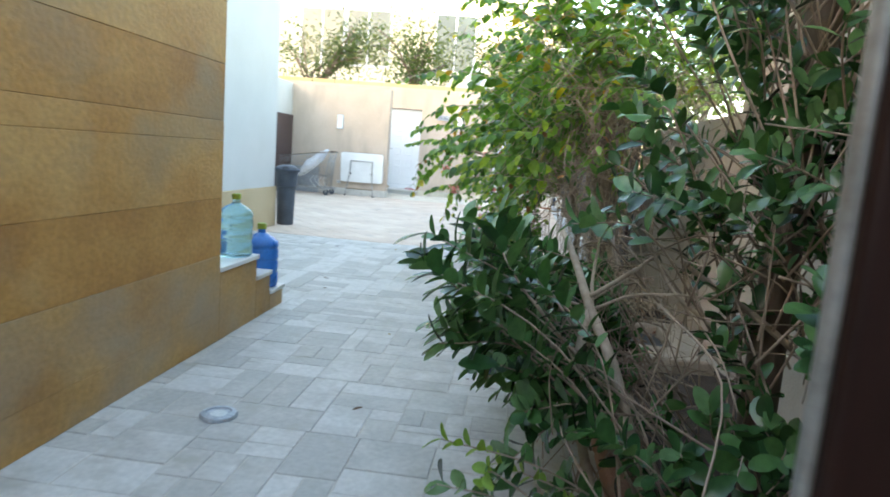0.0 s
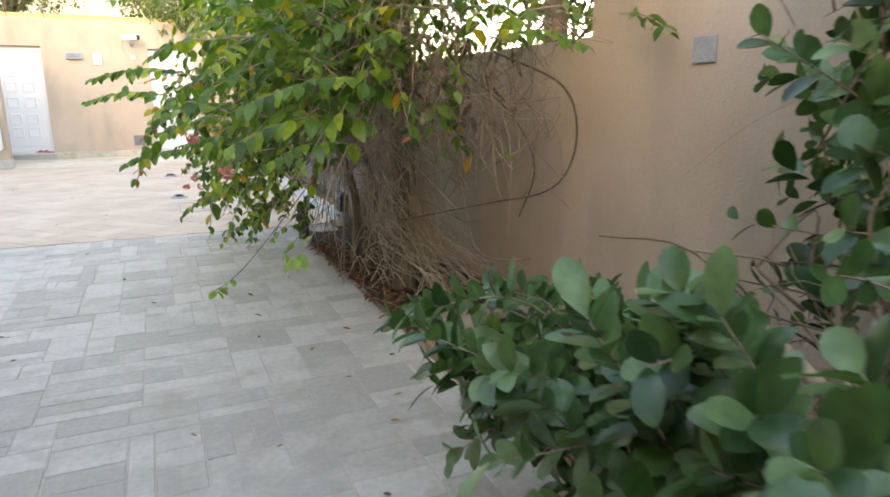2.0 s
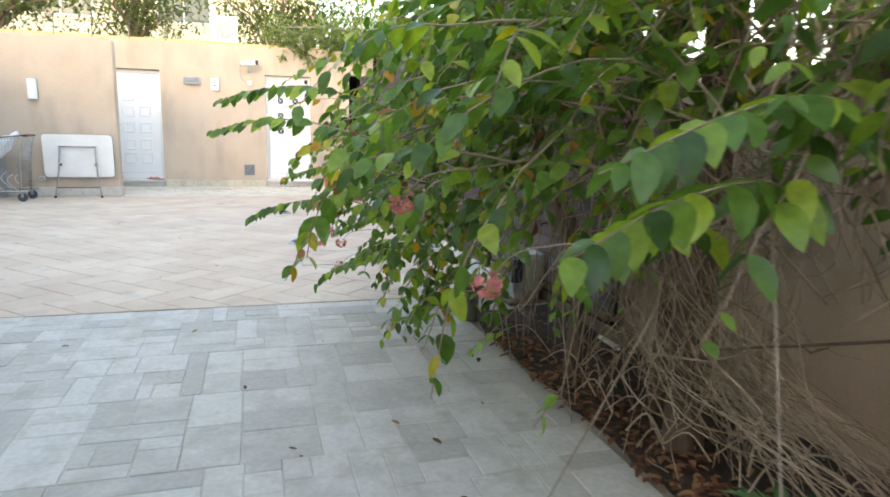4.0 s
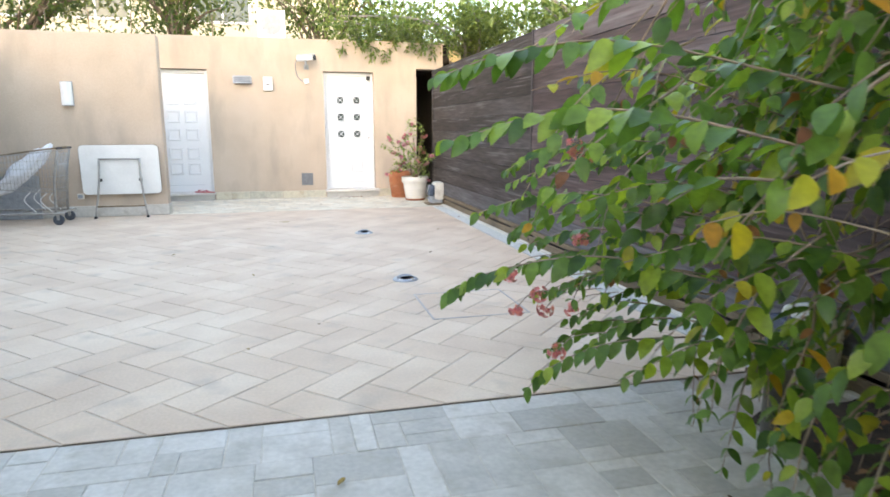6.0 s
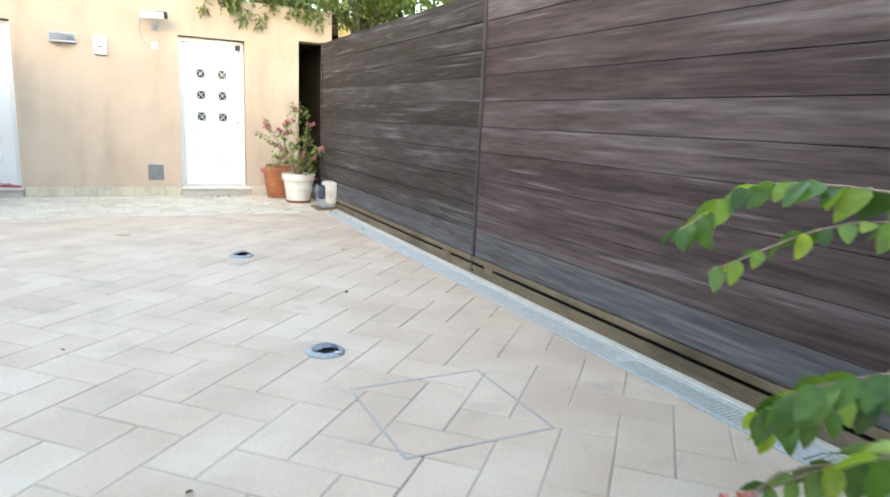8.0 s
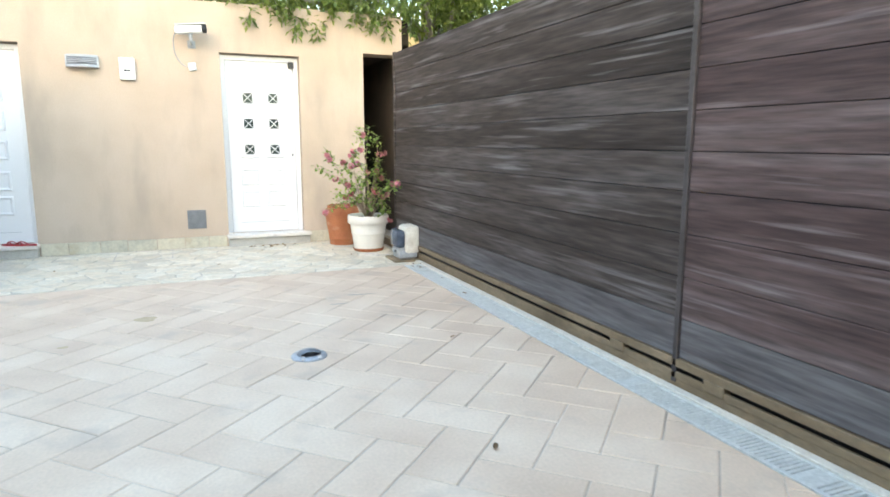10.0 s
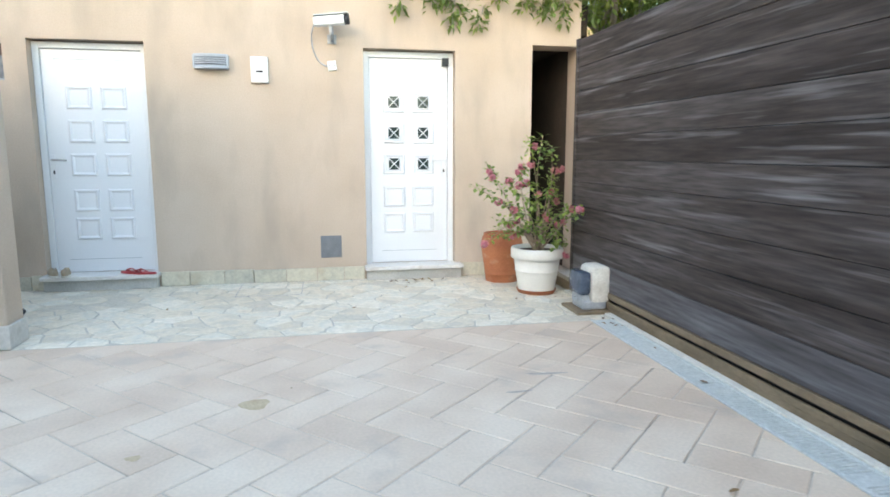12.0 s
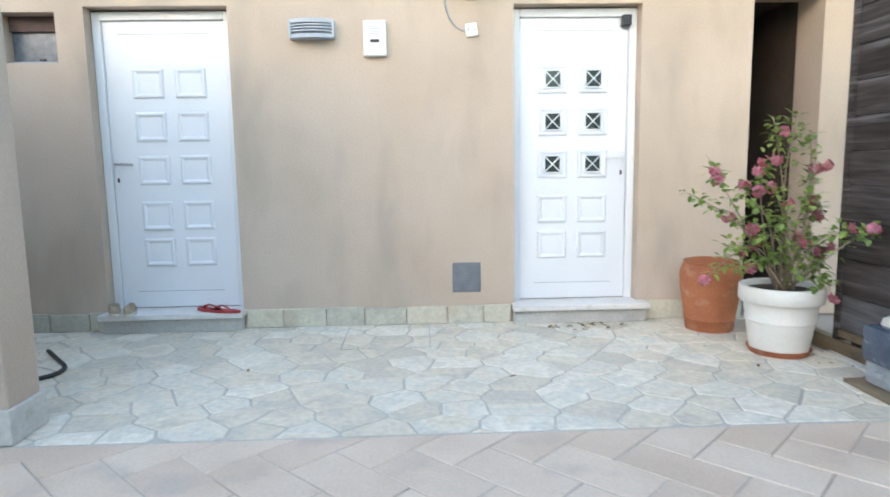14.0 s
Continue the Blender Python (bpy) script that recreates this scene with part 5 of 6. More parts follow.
# a few big sprays that reach out at the passage end
for line, k9 in ((((0.98, -12.15, 1.18), (0.72, -12.33, 1.25), (0.46, -12.42, 1.21), (0.24, -12.43, 1.12)), 1.3), (((0.95, -12.1, 1.03), (0.66, -12.3, 1.10), (0.42, -12.36, 1.07), (0.20, -12.38, 0.97)), 1.3),
                 (((1.1, -12.2, 1.36), (0.9, -12.42, 1.42), (0.72, -12.52, 1.36)), 1.1), (((1.35, -12.3, 1.42), (1.45, -12.6, 1.44), (1.5, -12.85, 1.36)), 1.0),
                 (((0.9, -11.9, 0.95), (0.6, -12.05, 0.97), (0.38, -12.1, 0.88)), 1.05)):
    spray(line, k9)


def tail(line, start_at, pairs, soup, size):
    """A thin hanging shoot with a few leaves near its end."""
    pts = arc([Vector(q) for q in line], 5)
    stems.tube(pts, [0.003 * (1 - 0.6 * i / len(pts)) for i in range(len(pts))], 4)
    for k in range(pairs):
        p, d = line_at(pts, start_at + (1 - start_at) * (k + 0.5 * rnd.random()) / pairs)
        for sg in (-1, 1):
            if rnd.random() < 0.25:
                continue
            w = d.cross(UP) * sg * rnd.uniform(0.6, 1.2) + d * rnd.uniform(0.2, 0.8) + Vector((rnd.gauss(0, 0.3), rnd.gauss(0, 0.3), rnd.uniform(-0.7, 0.1)))
            put(soup, vine_leaves[0], aim(p, w, UP + Vector((rnd.gauss(0, 0.4), rnd.gauss(0, 0.4), 0))) @ Matrix.Scale(size * rnd.uniform(0.7, 1.1), 4))


limes = Soup()
for line, sa, n9, size in ((((0.85, -12.1, 1.12), (0.62, -12.4, 0.86), (0.47, -12.6, 0.66), (0.36, -12.74, 0.60)), 0.62, 4, 0.75), (((0.6, -12.1, 0.82), (0.36, -12.22, 0.58), (0.21, -12.28, 0.45), (0.12, -12.12, 0.35)), 0.66, 4, 0.7),
                           (((1.3, -12.4, 1.3), (1.25, -12.62, 1.06), (1.2, -12.76, 0.93)), 0.85, 1, 0.9), (((0.9, -11.6, 0.7), (0.62, -11.7, 0.5), (0.5, -11.72, 0.36)), 0.6, 3, 0.6),
                           (((0.95, -10.9, 0.6), (0.7, -10.95, 0.42), (0.56, -10.95, 0.3)), 0.6, 3, 0.6)):
    tail(line, sa, n9, limes, size)
limes.out("lime_growth", LEAF_LIME, cr, "trailing yellow-green young shoots")["kind"] = "stuff"
dead = Soup()
for i in range(130):
    p = Vector((rnd.uniform(0.85, 1.5), rnd.uniform(-12.45, -11.8), rnd.uniform(1.08, 1.48)))
    put(dead, vine_leaves[i % 4], aim(p, (rnd.gauss(0, 0.35), rnd.gauss(0, 0.35), -1), Vector((rnd.gauss(0, 1), rnd.gauss(0, 1), 0.1)), rnd.uniform(-1.5, 1.5)) @ Matrix.Scale(rnd.uniform(0.5, 0.95), 4) @ Matrix.Diagonal((0.55, 1, 1, 1)))
dead.out("dead_growth", LEAF_DEAD, cr, "dry grey-brown hanging dead leaves")["kind"] = "stuff"
# fading sprays and soft young shoots over the passage
for line, sa, n9, size in ((((0.55, -10.9, 1.02), (0.25, -10.8, 1.14), (0.08, -10.76, 1.14), (-0.06, -10.74, 1.09)), 0.5, 5, 0.85), (((0.5, -10.5, 0.95), (0.3, -10.35, 1.0), (0.12, -10.3, 0.97)), 0.4, 4, 0.75),
                           (((0.6, -10.0, 1.2), (0.3, -9.92, 1.31), (0.1, -9.9, 1.32), (-0.1, -9.9, 1.27)), 0.5, 4, 0.7), (((0.7, -9.7, 0.9), (0.5, -9.45, 0.95), (0.38, -9.3, 0.9)), 0.3, 4, 0.7)):
    tail(line, sa, n9, yellow, size)
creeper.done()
stems.out("stem_mass", VINE, cr)["kind"] = "stuff"
yellow.out("faded_growth", LEAF_YELLOW, cr, "yellow and orange fading leaves")["kind"] = "stuff"
withered.out("withered_growth", LEAF_WITHERED, cr, "curled rust-brown withered leaves")["kind"] = "stuff"

# woody stems, tangled vines and hanging roots of the creeper
for i, (x, y, tx, ty, r) in enumerate(((1.30, -11.35, 1.28, -11.4, 0.08), (1.40, -11.05, 1.55, -10.7, 0.05), (1.2, -10.6, 0.95, -10.2, 0.03), (1.5, -10.1, 1.2, -9.7, 0.03))):
    tube("trunk", arc([(x, y, -0.03), (x + 0.03, y + 0.03, 0.5), ((x + tx) / 2, (y + ty) / 2, 1.1), (tx, ty, 1.8)]), [r * (1 - 0.02 * k) for k in range(13)], BARK, cr, sides=9)
tang = Soup()
for i in range(170):
    a = Vector((rnd.uniform(0.85, 1.75), rnd.uniform(-12.1, -9.6), rnd.uniform(0.75, 1.9)))
    b = a + Vector((rnd.gauss(0, 0.3), rnd.gauss(0, 0.4), rnd.gauss(-0.15, 0.35)))
    mid = a.lerp(b, 0.5) + Vector((rnd.gauss(0, 0.15), rnd.gauss(0, 0.15), rnd.gauss(0, 0.15)))
    q = [v for v in arc([a, mid, b], 4)]
    for v in q:
        v.x, v.y, v.z = min(max(v.x, 0.8), GX - 0.02), max(v.y, -12.5), max(v.z, 0.45)
    tang.tube(q, rnd.uniform(0.0015, 0.0045), 4)
for i in range(50):
    a = Vector((rnd.uniform(0.95, 1.6), rnd.uniform(-11.3, -9.8), rnd.uniform(0.8, 1.4)))
    b = Vector((a.x + rnd.gauss(0, 0.12), a.y + rnd.gauss(0, 0.15), rnd.uniform(0.0, 0.25)))
    b.x = max(1.0, min(b.x, GX - 0.04))
    tang.tube(arc([a, a.lerp(b, 0.5) + Vector((rnd.gauss(0, 0.06), rnd.gauss(0, 0.06), 0)), b], 4), rnd.uniform(0.0015, 0.004), 4)
for i in range(400):
    a = Vector((rnd.uniform(0.85, 1.7), rnd.uniform(-12.45, -11.2), rnd.uniform(1.02, 1.75)))
    b = a + Vector((rnd.gauss(0, 0.12), rnd.gauss(0, 0.12), rnd.gauss(-0.2, 0.16)))
    mid = a.lerp(b, 0.5) + Vector((rnd.gauss(0, 0.09), rnd.gauss(0, 0.09), rnd.gauss(0, 0.09)))
    q = arc([a, mid, b], 3)
    for v in q:
        v.x = min(max(v.x, 0.8), GX - 0.02)
    tang.tube(q, rnd.uniform(0.0012, 0.0034), 4)
tang.out("tangled_vines", VINE, cr, "bare brown tangled vines")["kind"] = "stuff"
roots = Soup()
for i in range(170):
    a = Vector((rnd.uniform(1.08, 1.42), rnd.uniform(-11.65, -11.0), rnd.uniform(0.45, 1.0)))
    b = Vector((rnd.uniform(1.22, 1.72), rnd.uniform(-12.2, -11.5), rnd.uniform(0.04, 0.28)))
    if i % 3 == 0:
        b = Vector((a.x + rnd.gauss(0.05, 0.12), a.y + rnd.gauss(-0.1, 0.12), rnd.uniform(0.02, 0.2)))
    low = Vector((a.x * 0.6 + b.x * 0.4, a.y * 0.6 + b.y * 0.4, b.z + (a.z - b.z) * rnd.uniform(0.2, 0.45)))
    q = arc([a, a.lerp(low, 0.5) + Vector((rnd.gauss(0, 0.05), rnd.gauss(0, 0.05), -0.03)), low + Vector((rnd.gauss(0, 0.05), rnd.gauss(0, 0.05), 0)),
             low.lerp(b, 0.6) + Vector((rnd.gauss(0, 0.05), rnd.gauss(0, 0.05), rnd.uniform(0, 0.06))), b], 4)
    roots.tube(q, rnd.uniform(0.001, 0.0028), 4)
for i in range(60):
    a = Vector((rnd.uniform(1.1, 1.8), rnd.uniform(-12.2, -10.2), rnd.uniform(0.03, 0.12)))
    b = a + Vector((rnd.gauss(0, 0.2), rnd.gauss(0, 0.3), 0))
    b.x = min(max(b.x, 1.08), GX - 0.02)
    roots.tube(arc([a, a.lerp(b, 0.5) + Vector((0, 0, rnd.uniform(0.02, 0.14))), b], 4), rnd.uniform(0.002, 0.005), 4)
roots.out("root_tangle", DRY_TWIG, cr, "pale dry hanging roots")["kind"] = "stuff"
tube("loop_vine", arc([(1.45, -12.2, 1.38), (1.78, -12.3, 1.22), (1.88, -12.28, 0.95), (1.80, -12.2, 0.72), (1.55, -11.95, 0.62), (1.2, -11.6, 0.5)], 6), 0.006, BARK, cr, "long looping bare vine", 6)
tube("loop_vine", arc([(1.3, -11.9, 1.4), (1.6, -12.1, 1.1), (1.82, -12.0, 0.8), (1.85, -11.8, 0.5)], 6), 0.0045, BARK, cr, "long looping bare vine", 6)


def flower_head(at, name, mat, parent, r=0.035, n=9, petal=0.016):
    s = Soup()
    for i in range(n):
        w = Vector((rnd.gauss(0, 1), rnd.gauss(0, 1), rnd.gauss(-0.3, 0.8))).normalized()
        c = Vector(at) + w * r
        stalk = tube_data([Vector(at), c], 0.0012, 3)
        s.add(*stalk)
        ref = w.orthogonal().normalized()
        for k in range(5):
            d = Matrix.Rotation(2 * math.pi * k / 5, 3, w) @ ref
            put(s, leaf_data(petal, petal * 0.7, "obovate", 0.2, 0.1), aim(c, d + w * 0.3, w))
    return s.out(name, mat, parent)


for at in ((0.29, -9.33, 1.11), (0.34, -9.30, 1.09), (0.60, -8.72, 0.31), (0.27, -9.29, 0.32), (0.18, -9.08, 0.445), (0.25, -9.15, 0.52), (0.185, -8.99, 0.57), (0.30, -9.1, 0.44), (0.40, -9.2, 0.74), (0.14, -11.6, 0.99), (0.24, -12.0, 0.86)):
    c = Vector(at)
    flower_head(c, "flower", PETAL_CORAL, cr, 0.034, 13, 0.0135)
    stalk = arc([c, c + Vector((0.06, -0.03, 0.07)), c + Vector((0.2, -0.1, 0.1))], 4)
    tube("flower_stalk", stalk, 0.002, VINE, cr, sides=4)

# shrub with rounded leathery leaves, nearest the passage entry
sh = thing("leathery_shrub", (1.35, -14.6, 0), "dense shrub with rounded dark green leathery leaves and dry twigs", "shrub")
shrub_leaves = [leaf_data(L, W, "obovate", c, 0.22) for L, W, c in ((0.075, 0.046, 0.1), (0.09, 0.054, 0.18), (0.062, 0.04, 0.05), (0.10, 0.05, 0.25))]
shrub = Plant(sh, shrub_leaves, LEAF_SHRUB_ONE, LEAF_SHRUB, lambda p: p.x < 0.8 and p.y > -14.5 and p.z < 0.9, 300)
wood, lime = Soup(), Soup()
rnd = random.Random(23)


def shrub_shoot(tip, base, leaves, lime_tip=False, scale=1.0):
    tip, base = Vector(tip), Vector(base)
    mid = base.lerp(tip, 0.55) + Vector((rnd.gauss(0, 0.06), rnd.gauss(0, 0.06), rnd.uniform(0.02, 0.16)))
    pts = arc([base, mid, tip], 5)
    wood.tube(pts, [0.0042 * (1 - 0.7 * i / len(pts)) for i in range(len(pts))], 5)
    span = (tip - base).length
    for i in range(leaves):
        s = 1 - (i / leaves) * min(0.85, 0.34 / span)
        p, d = line_at(pts, s)
        a = i * 2.4 + rnd.uniform(-0.4, 0.4)
        side = Matrix.Rotation(a, 3, d) @ d.orthogonal().normalized()
        w = side + d * (0.35 + 0.8 * (1 - i / leaves)) + UP * 0.2
        m = aim(p, w, d + UP * 0.5) @ Matrix.Scale(scale * rnd.uniform(0.75, 1.12), 4)
        k = rnd.randrange(4)
        if lime_tip and i < 8:
            put(lime, shrub_leaves[k], m @ Matrix.Scale(0.7, 4))
        else:
            shrub.leaf(m, k)


for i in range(104):
    tip = (rnd.uniform(0.42, 1.05), rnd.uniform(-14.7, -13.55), rnd.uniform(0.25, 0.9))
    if tip[2] > 0.78 - 0.45 * (tip[1] + 14.0) or (tip[0] < 0.57 and tip[2] < 0.52) or (tip[0] > 0.8 and tip[1] < -14.05 and tip[2] > 0.3):
        continue
    shrub_shoot(tip, (rnd.uniform(0.95, 1.3), tip[1] + rnd.uniform(-0.2, 0.2), rnd.uniform(0.05, 0.4)), rnd.randrange(16, 26))
for i in range(17):
    tip = (rnd.uniform(0.74, 1.25), rnd.uniform(-15.1, -14.3), rnd.uniform(0.08, 0.45))
    shrub_shoot(tip, (rnd.uniform(1.05, 1.35), tip[1] + 0.1, 0.03), rnd.randrange(12, 20), i % 3 == 0)
for i in range(10):
    tip = (rnd.uniform(1.15, 1.8), rnd.uniform(-14.5, -13.6), rnd.uniform(0.45, 0.85))
    shrub_shoot(tip, (rnd.uniform(1.2, 1.6), tip[1], 0.1), rnd.randrange(12, 20))
for i in range(14):
    tip = (rnd.uniform(1.25, 1.85), rnd.uniform(-15.4, -14.8), rnd.uniform(0.1, 0.75))
    shrub_shoot(tip, (rnd.uniform(1.35, 1.75), tip[1] + 0.15, 0.03), rnd.randrange(12, 20))
for i in range(20):
    tip = (rnd.uniform(1.1, 1.65), rnd.uniform(-14.95, -14.5), rnd.uniform(0.1, 0.45))
    shrub_shoot(tip, (rnd.uniform(1.2, 1.6), tip[1] + 0.1, 0.03), rnd.randrange(12, 20), False, 0.95)
for i in range(30):
    tip = (rnd.uniform(1.45, 1.88), rnd.uniform(-15.0, -14.3), rnd.uniform(0.75, 1.7))
    shrub_shoot(tip, (rnd.uniform(1.5, 1.75), rnd.uniform(-14.7, -14.2), tip[2] - rnd.uniform(0.25, 0.5)), rnd.randrange(12, 20), False, 0.95)
# tall part against the wall
for i in range(128):
    z = rnd.uniform(0.92, 2.45)
    tip = (rnd.uniform(0.95 - 0.08 * (z - 1), 1.86), rnd.uniform(-14.75, -13.75), z)
    if i % 5 == 0:
        tip = (rnd.uniform(1.25, 1.86), rnd.uniform(-15.3, -14.7), rnd.uniform(1.45, 2.5))
    if tip[1] > -13.95 + (tip[0] - 1.0) * 0.6:
        continue
    shrub_shoot(tip, (rnd.uniform(1.3, 1.7), rnd.uniform(-14.6, -14.0), max(0.5, tip[2] - rnd.uniform(0.35, 0.7))), rnd.randrange(15, 24), False, 0.88)
for i in range(55):
    tip = (rnd.uniform(1.15, 1.86), rnd.uniform(-14.3, -13.45), rnd.uniform(0.75, 1.95))
    if tip[1] > -13.95 + (tip[0] - 1.0) * 0.6:
        continue
    shrub_shoot(tip, (rnd.uniform(1.35, 1.7), rnd.uniform(-14.4, -13.9), max(0.4, tip[2] - rnd.uniform(0.2, 0.5))), rnd.randrange(7, 13), False, 0.82)
for i in range(7):
    tip = (rnd.uniform(0.8, 1.05), rnd.uniform(-14.7, -14.2), rnd.uniform(0.85, 1.25))
    shrub_shoot(tip, (rnd.uniform(1.15, 1.3), rnd.uniform(-14.5, -14.2), tip[2] - rnd.uniform(0.2, 0.4)), rnd.randrange(9, 15), False, 0.85)
# front arm that reaches over the edging
for i in range(46):
    z = rnd.uniform(0.3, 0.68)
    tip = (rnd.uniform(0.42 + (0.68 - z) * 0.6, 1.08), rnd.uniform(-13.8, -13.38), z)
    shrub_shoot(tip, (rnd.uniform(1.0, 1.3), tip[1] + rnd.uniform(-0.3, -0.05), rnd.uniform(0.05, 0.35)), rnd.randrange(14, 22), i % 9 == 0)
# low shoots towards the passage, with pale young tips, and dark ones at the back
for i in range(5):
    tip = (rnd.uniform(0.52, 0.74), rnd.uniform(-14.9, -14.65), rnd.uniform(0.26, 0.46))
    shrub_shoot(tip, (rnd.uniform(0.95, 1.2), tip[1] + rnd.uniform(0.1, 0.3), 0.03), rnd.randrange(10, 15), i % 2 == 0, 0.85)
for i in range(34):
    tip = (rnd.uniform(1.2, 1.86), rnd.uniform(-15.3, -14.6), rnd.uniform(0.15, 1.15))
    shrub_shoot(tip, (rnd.uniform(1.4, 1.75), tip[1] + 0.2, max(0.03, tip[2] - 0.4)), rnd.randrange(12, 20), False, 0.9)
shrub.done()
tube("trunk", arc([(1.50, -14.20, -0.02), (1.50, -14.20, 0.7), (1.515, -14.19, 1.5), (1.53, -14.18, 2.6)]), [0.058 - 0.0008 * k for k in range(13)], BARK, sh, sides=10)
tube("trunk", arc([(1.66, -14.6, -0.02), (1.64, -14.5, 0.6), (1.6, -14.4, 1.3)]), [0.022 - 0.001 * k for k in range(9)], BARK, sh, sides=7)
for line, r0, r1 in ((((0.82, -14.16, 0.86), (0.86, -14.27, 0.78), (0.905, -14.41, 0.66), (1.0, -14.52, 0.45), (1.12, -14.6, 0.0)), 0.009, 0.02), (((0.905, -14.41, 0.66), (0.88, -14.46, 0.5), (0.92, -14.5, 0.25), (1.02, -14.5, 0.0)), 0.013, 0.016),
                     (((1.2, -14.25, 0.9), (1.05, -14.3, 0.78), (0.9, -14.39, 0.69)), 0.005, 0.008), (((1.24, -14.5, 0.74), (1.15, -14.4, 0.725), (1.02, -14.4, 0.71), (0.92, -14.4, 0.66)), 0.003, 0.005),
                     (((1.2, -14.2, 0.80), (1.3, -14.25, 0.73), (1.4, -14.3, 0.67), (1.52, -14.35, 0.58)), 0.008, 0.011), (((0.93, -14.3, 0.9), (0.91, -14.35, 0.75), (0.91, -14.4, 0.67)), 0.004, 0.006),
                     (((0.63, -14.5, 0.715), (0.76, -14.45, 0.70), (0.92, -14.4, 0.655)), 0.002, 0.005), (((1.05, -14.3, 0.9), (1.15, -14.36, 0.72), (1.3, -14.42, 0.6), (1.45, -14.5, 0.3)), 0.004, 0.009)):
    pts = arc([Vector(q) for q in line], 4)
    tube("dry_branch", pts, [r0 + (r1 - r0) * k / (len(pts) - 1) for k in range(len(pts))], DRY_TWIG, sh, "pale dry branch", 8)
for i in range(60):
    a = Vector((rnd.uniform(1.2, 1.85), rnd.uniform(-15.2, -13.9), rnd.uniform(0.3, 1.5)))
    b = a + Vector((rnd.gauss(0, 0.2), rnd.gauss(0, 0.22), rnd.gauss(0.05, 0.25)))
    b.x = min(b.x, GX - 0.03)
    wood.tube(arc([a, a.lerp(b, 0.5) + Vector((rnd.gauss(0, 0.05), rnd.gauss(0, 0.05), 0.03)), b], 4), rnd.uniform(0.0013, 0.003), 4)
wood.out("twig_mass", VINE, sh)["kind"] = "stuff"
dry = Soup()
for i in range(115):
    a = Vector((rnd.uniform(0.84, 1.25), rnd.uniform(-14.6, -13.8), rnd.uniform(0.25, 0.86)))
    b = a + Vector((rnd.gauss(0.02, 0.2), rnd.gauss(0, 0.22), rnd.gauss(-0.14, 0.16)))
    b.z, b.x = max(0.02, b.z), max(0.8, b.x)
    mid = a.lerp(b, 0.5) + Vector((rnd.gauss(0, 0.06), rnd.gauss(0, 0.07), rnd.gauss(0.05, 0.07)))
    dry.tube(arc([a, mid, b], 4), rnd.choice((0.001, 0.0014, 0.002, 0.0032)), 4)
for i in range(16):
    a = Vector((rnd.uniform(0.9, 1.4), rnd.uniform(-14.65, -14.05), rnd.uniform(0.4, 0.95)))
    b = a + Vector((rnd.gauss(0.05, 0.22), rnd.gauss(0, 0.2), rnd.gauss(-0.1, 0.2)))
    b.z, b.x = max(0.1, b.z), min(max(0.8, b.x), GX - 0.03)
    mid = a.lerp(b, 0.5) + Vector((rnd.gauss(0, 0.07), rnd.gauss(0, 0.07), rnd.gauss(0.03, 0.06)))
    dry.tube(arc([a, mid, b], 4), [0.0042 - 0.0003 * k for k in range(9)], 5)
dry.out("dry_tangle", BROWN_TWIG, sh, "tangle of brown dry twigs")["kind"] = "stuff"
lime.out("young_growth", LEAF_LIME, sh, "pale lime young leaves")["kind"] = "stuff"

# low plant and dead leaves in the bed
lp = thing("low_plant", (1.24, -11.9, 0), "small dark green plant with drooping leaves in the soil", "plant")
for i in range(16):
    a = 2.4 * i
    d = Vector((math.cos(a), math.sin(a), 0.9 - 0.05 * i))
    v, f = leaf_data(0.16, 0.045, "lance", 0.6, 0.3)
    m = aim((1.24, -11.9, 0.08), d, UP)
    obj("leaf", [m @ Vector(q) for q in v], f, LEAF_SHRUB_ONE, lp, smooth=True)
tube("stem", [(1.24, -11.9, 0.0), (1.24, -11.9, 0.1)], 0.008, VINE, lp)
lit = Soup()
for i in range(700):
    p = (rnd.uniform(1.06, 1.88), rnd.uniform(-12.2, -9.5), 0.03 + rnd.uniform(0, 0.02))
    if i < 400:
        p = (rnd.uniform(1.02, 1.26), rnd.uniform(-12.1, -9.9), 0.02 + rnd.uniform(0, 0.02))
    put(lit, leaf_data(rnd.uniform(0.03, 0.06), rnd.uniform(0.018, 0.03), "oval", 0.3, 0.5), aim(p, (rnd.uniform(-1, 1), rnd.uniform(-1, 1), 0.05), UP))
DRY_MASS = surf("leaf_litter", [(0.14, 0.055, 0.03), (0.22, 0.095, 0.045), (0.28, 0.155, 0.08)], 9, 0.9, bump=0.2, vary=0.9, island=True)
tagged(lit.out("leaf_litter", DRY_MASS), "brown dead leaves lying in the planting bed", "leaf litter", "", "stuff")

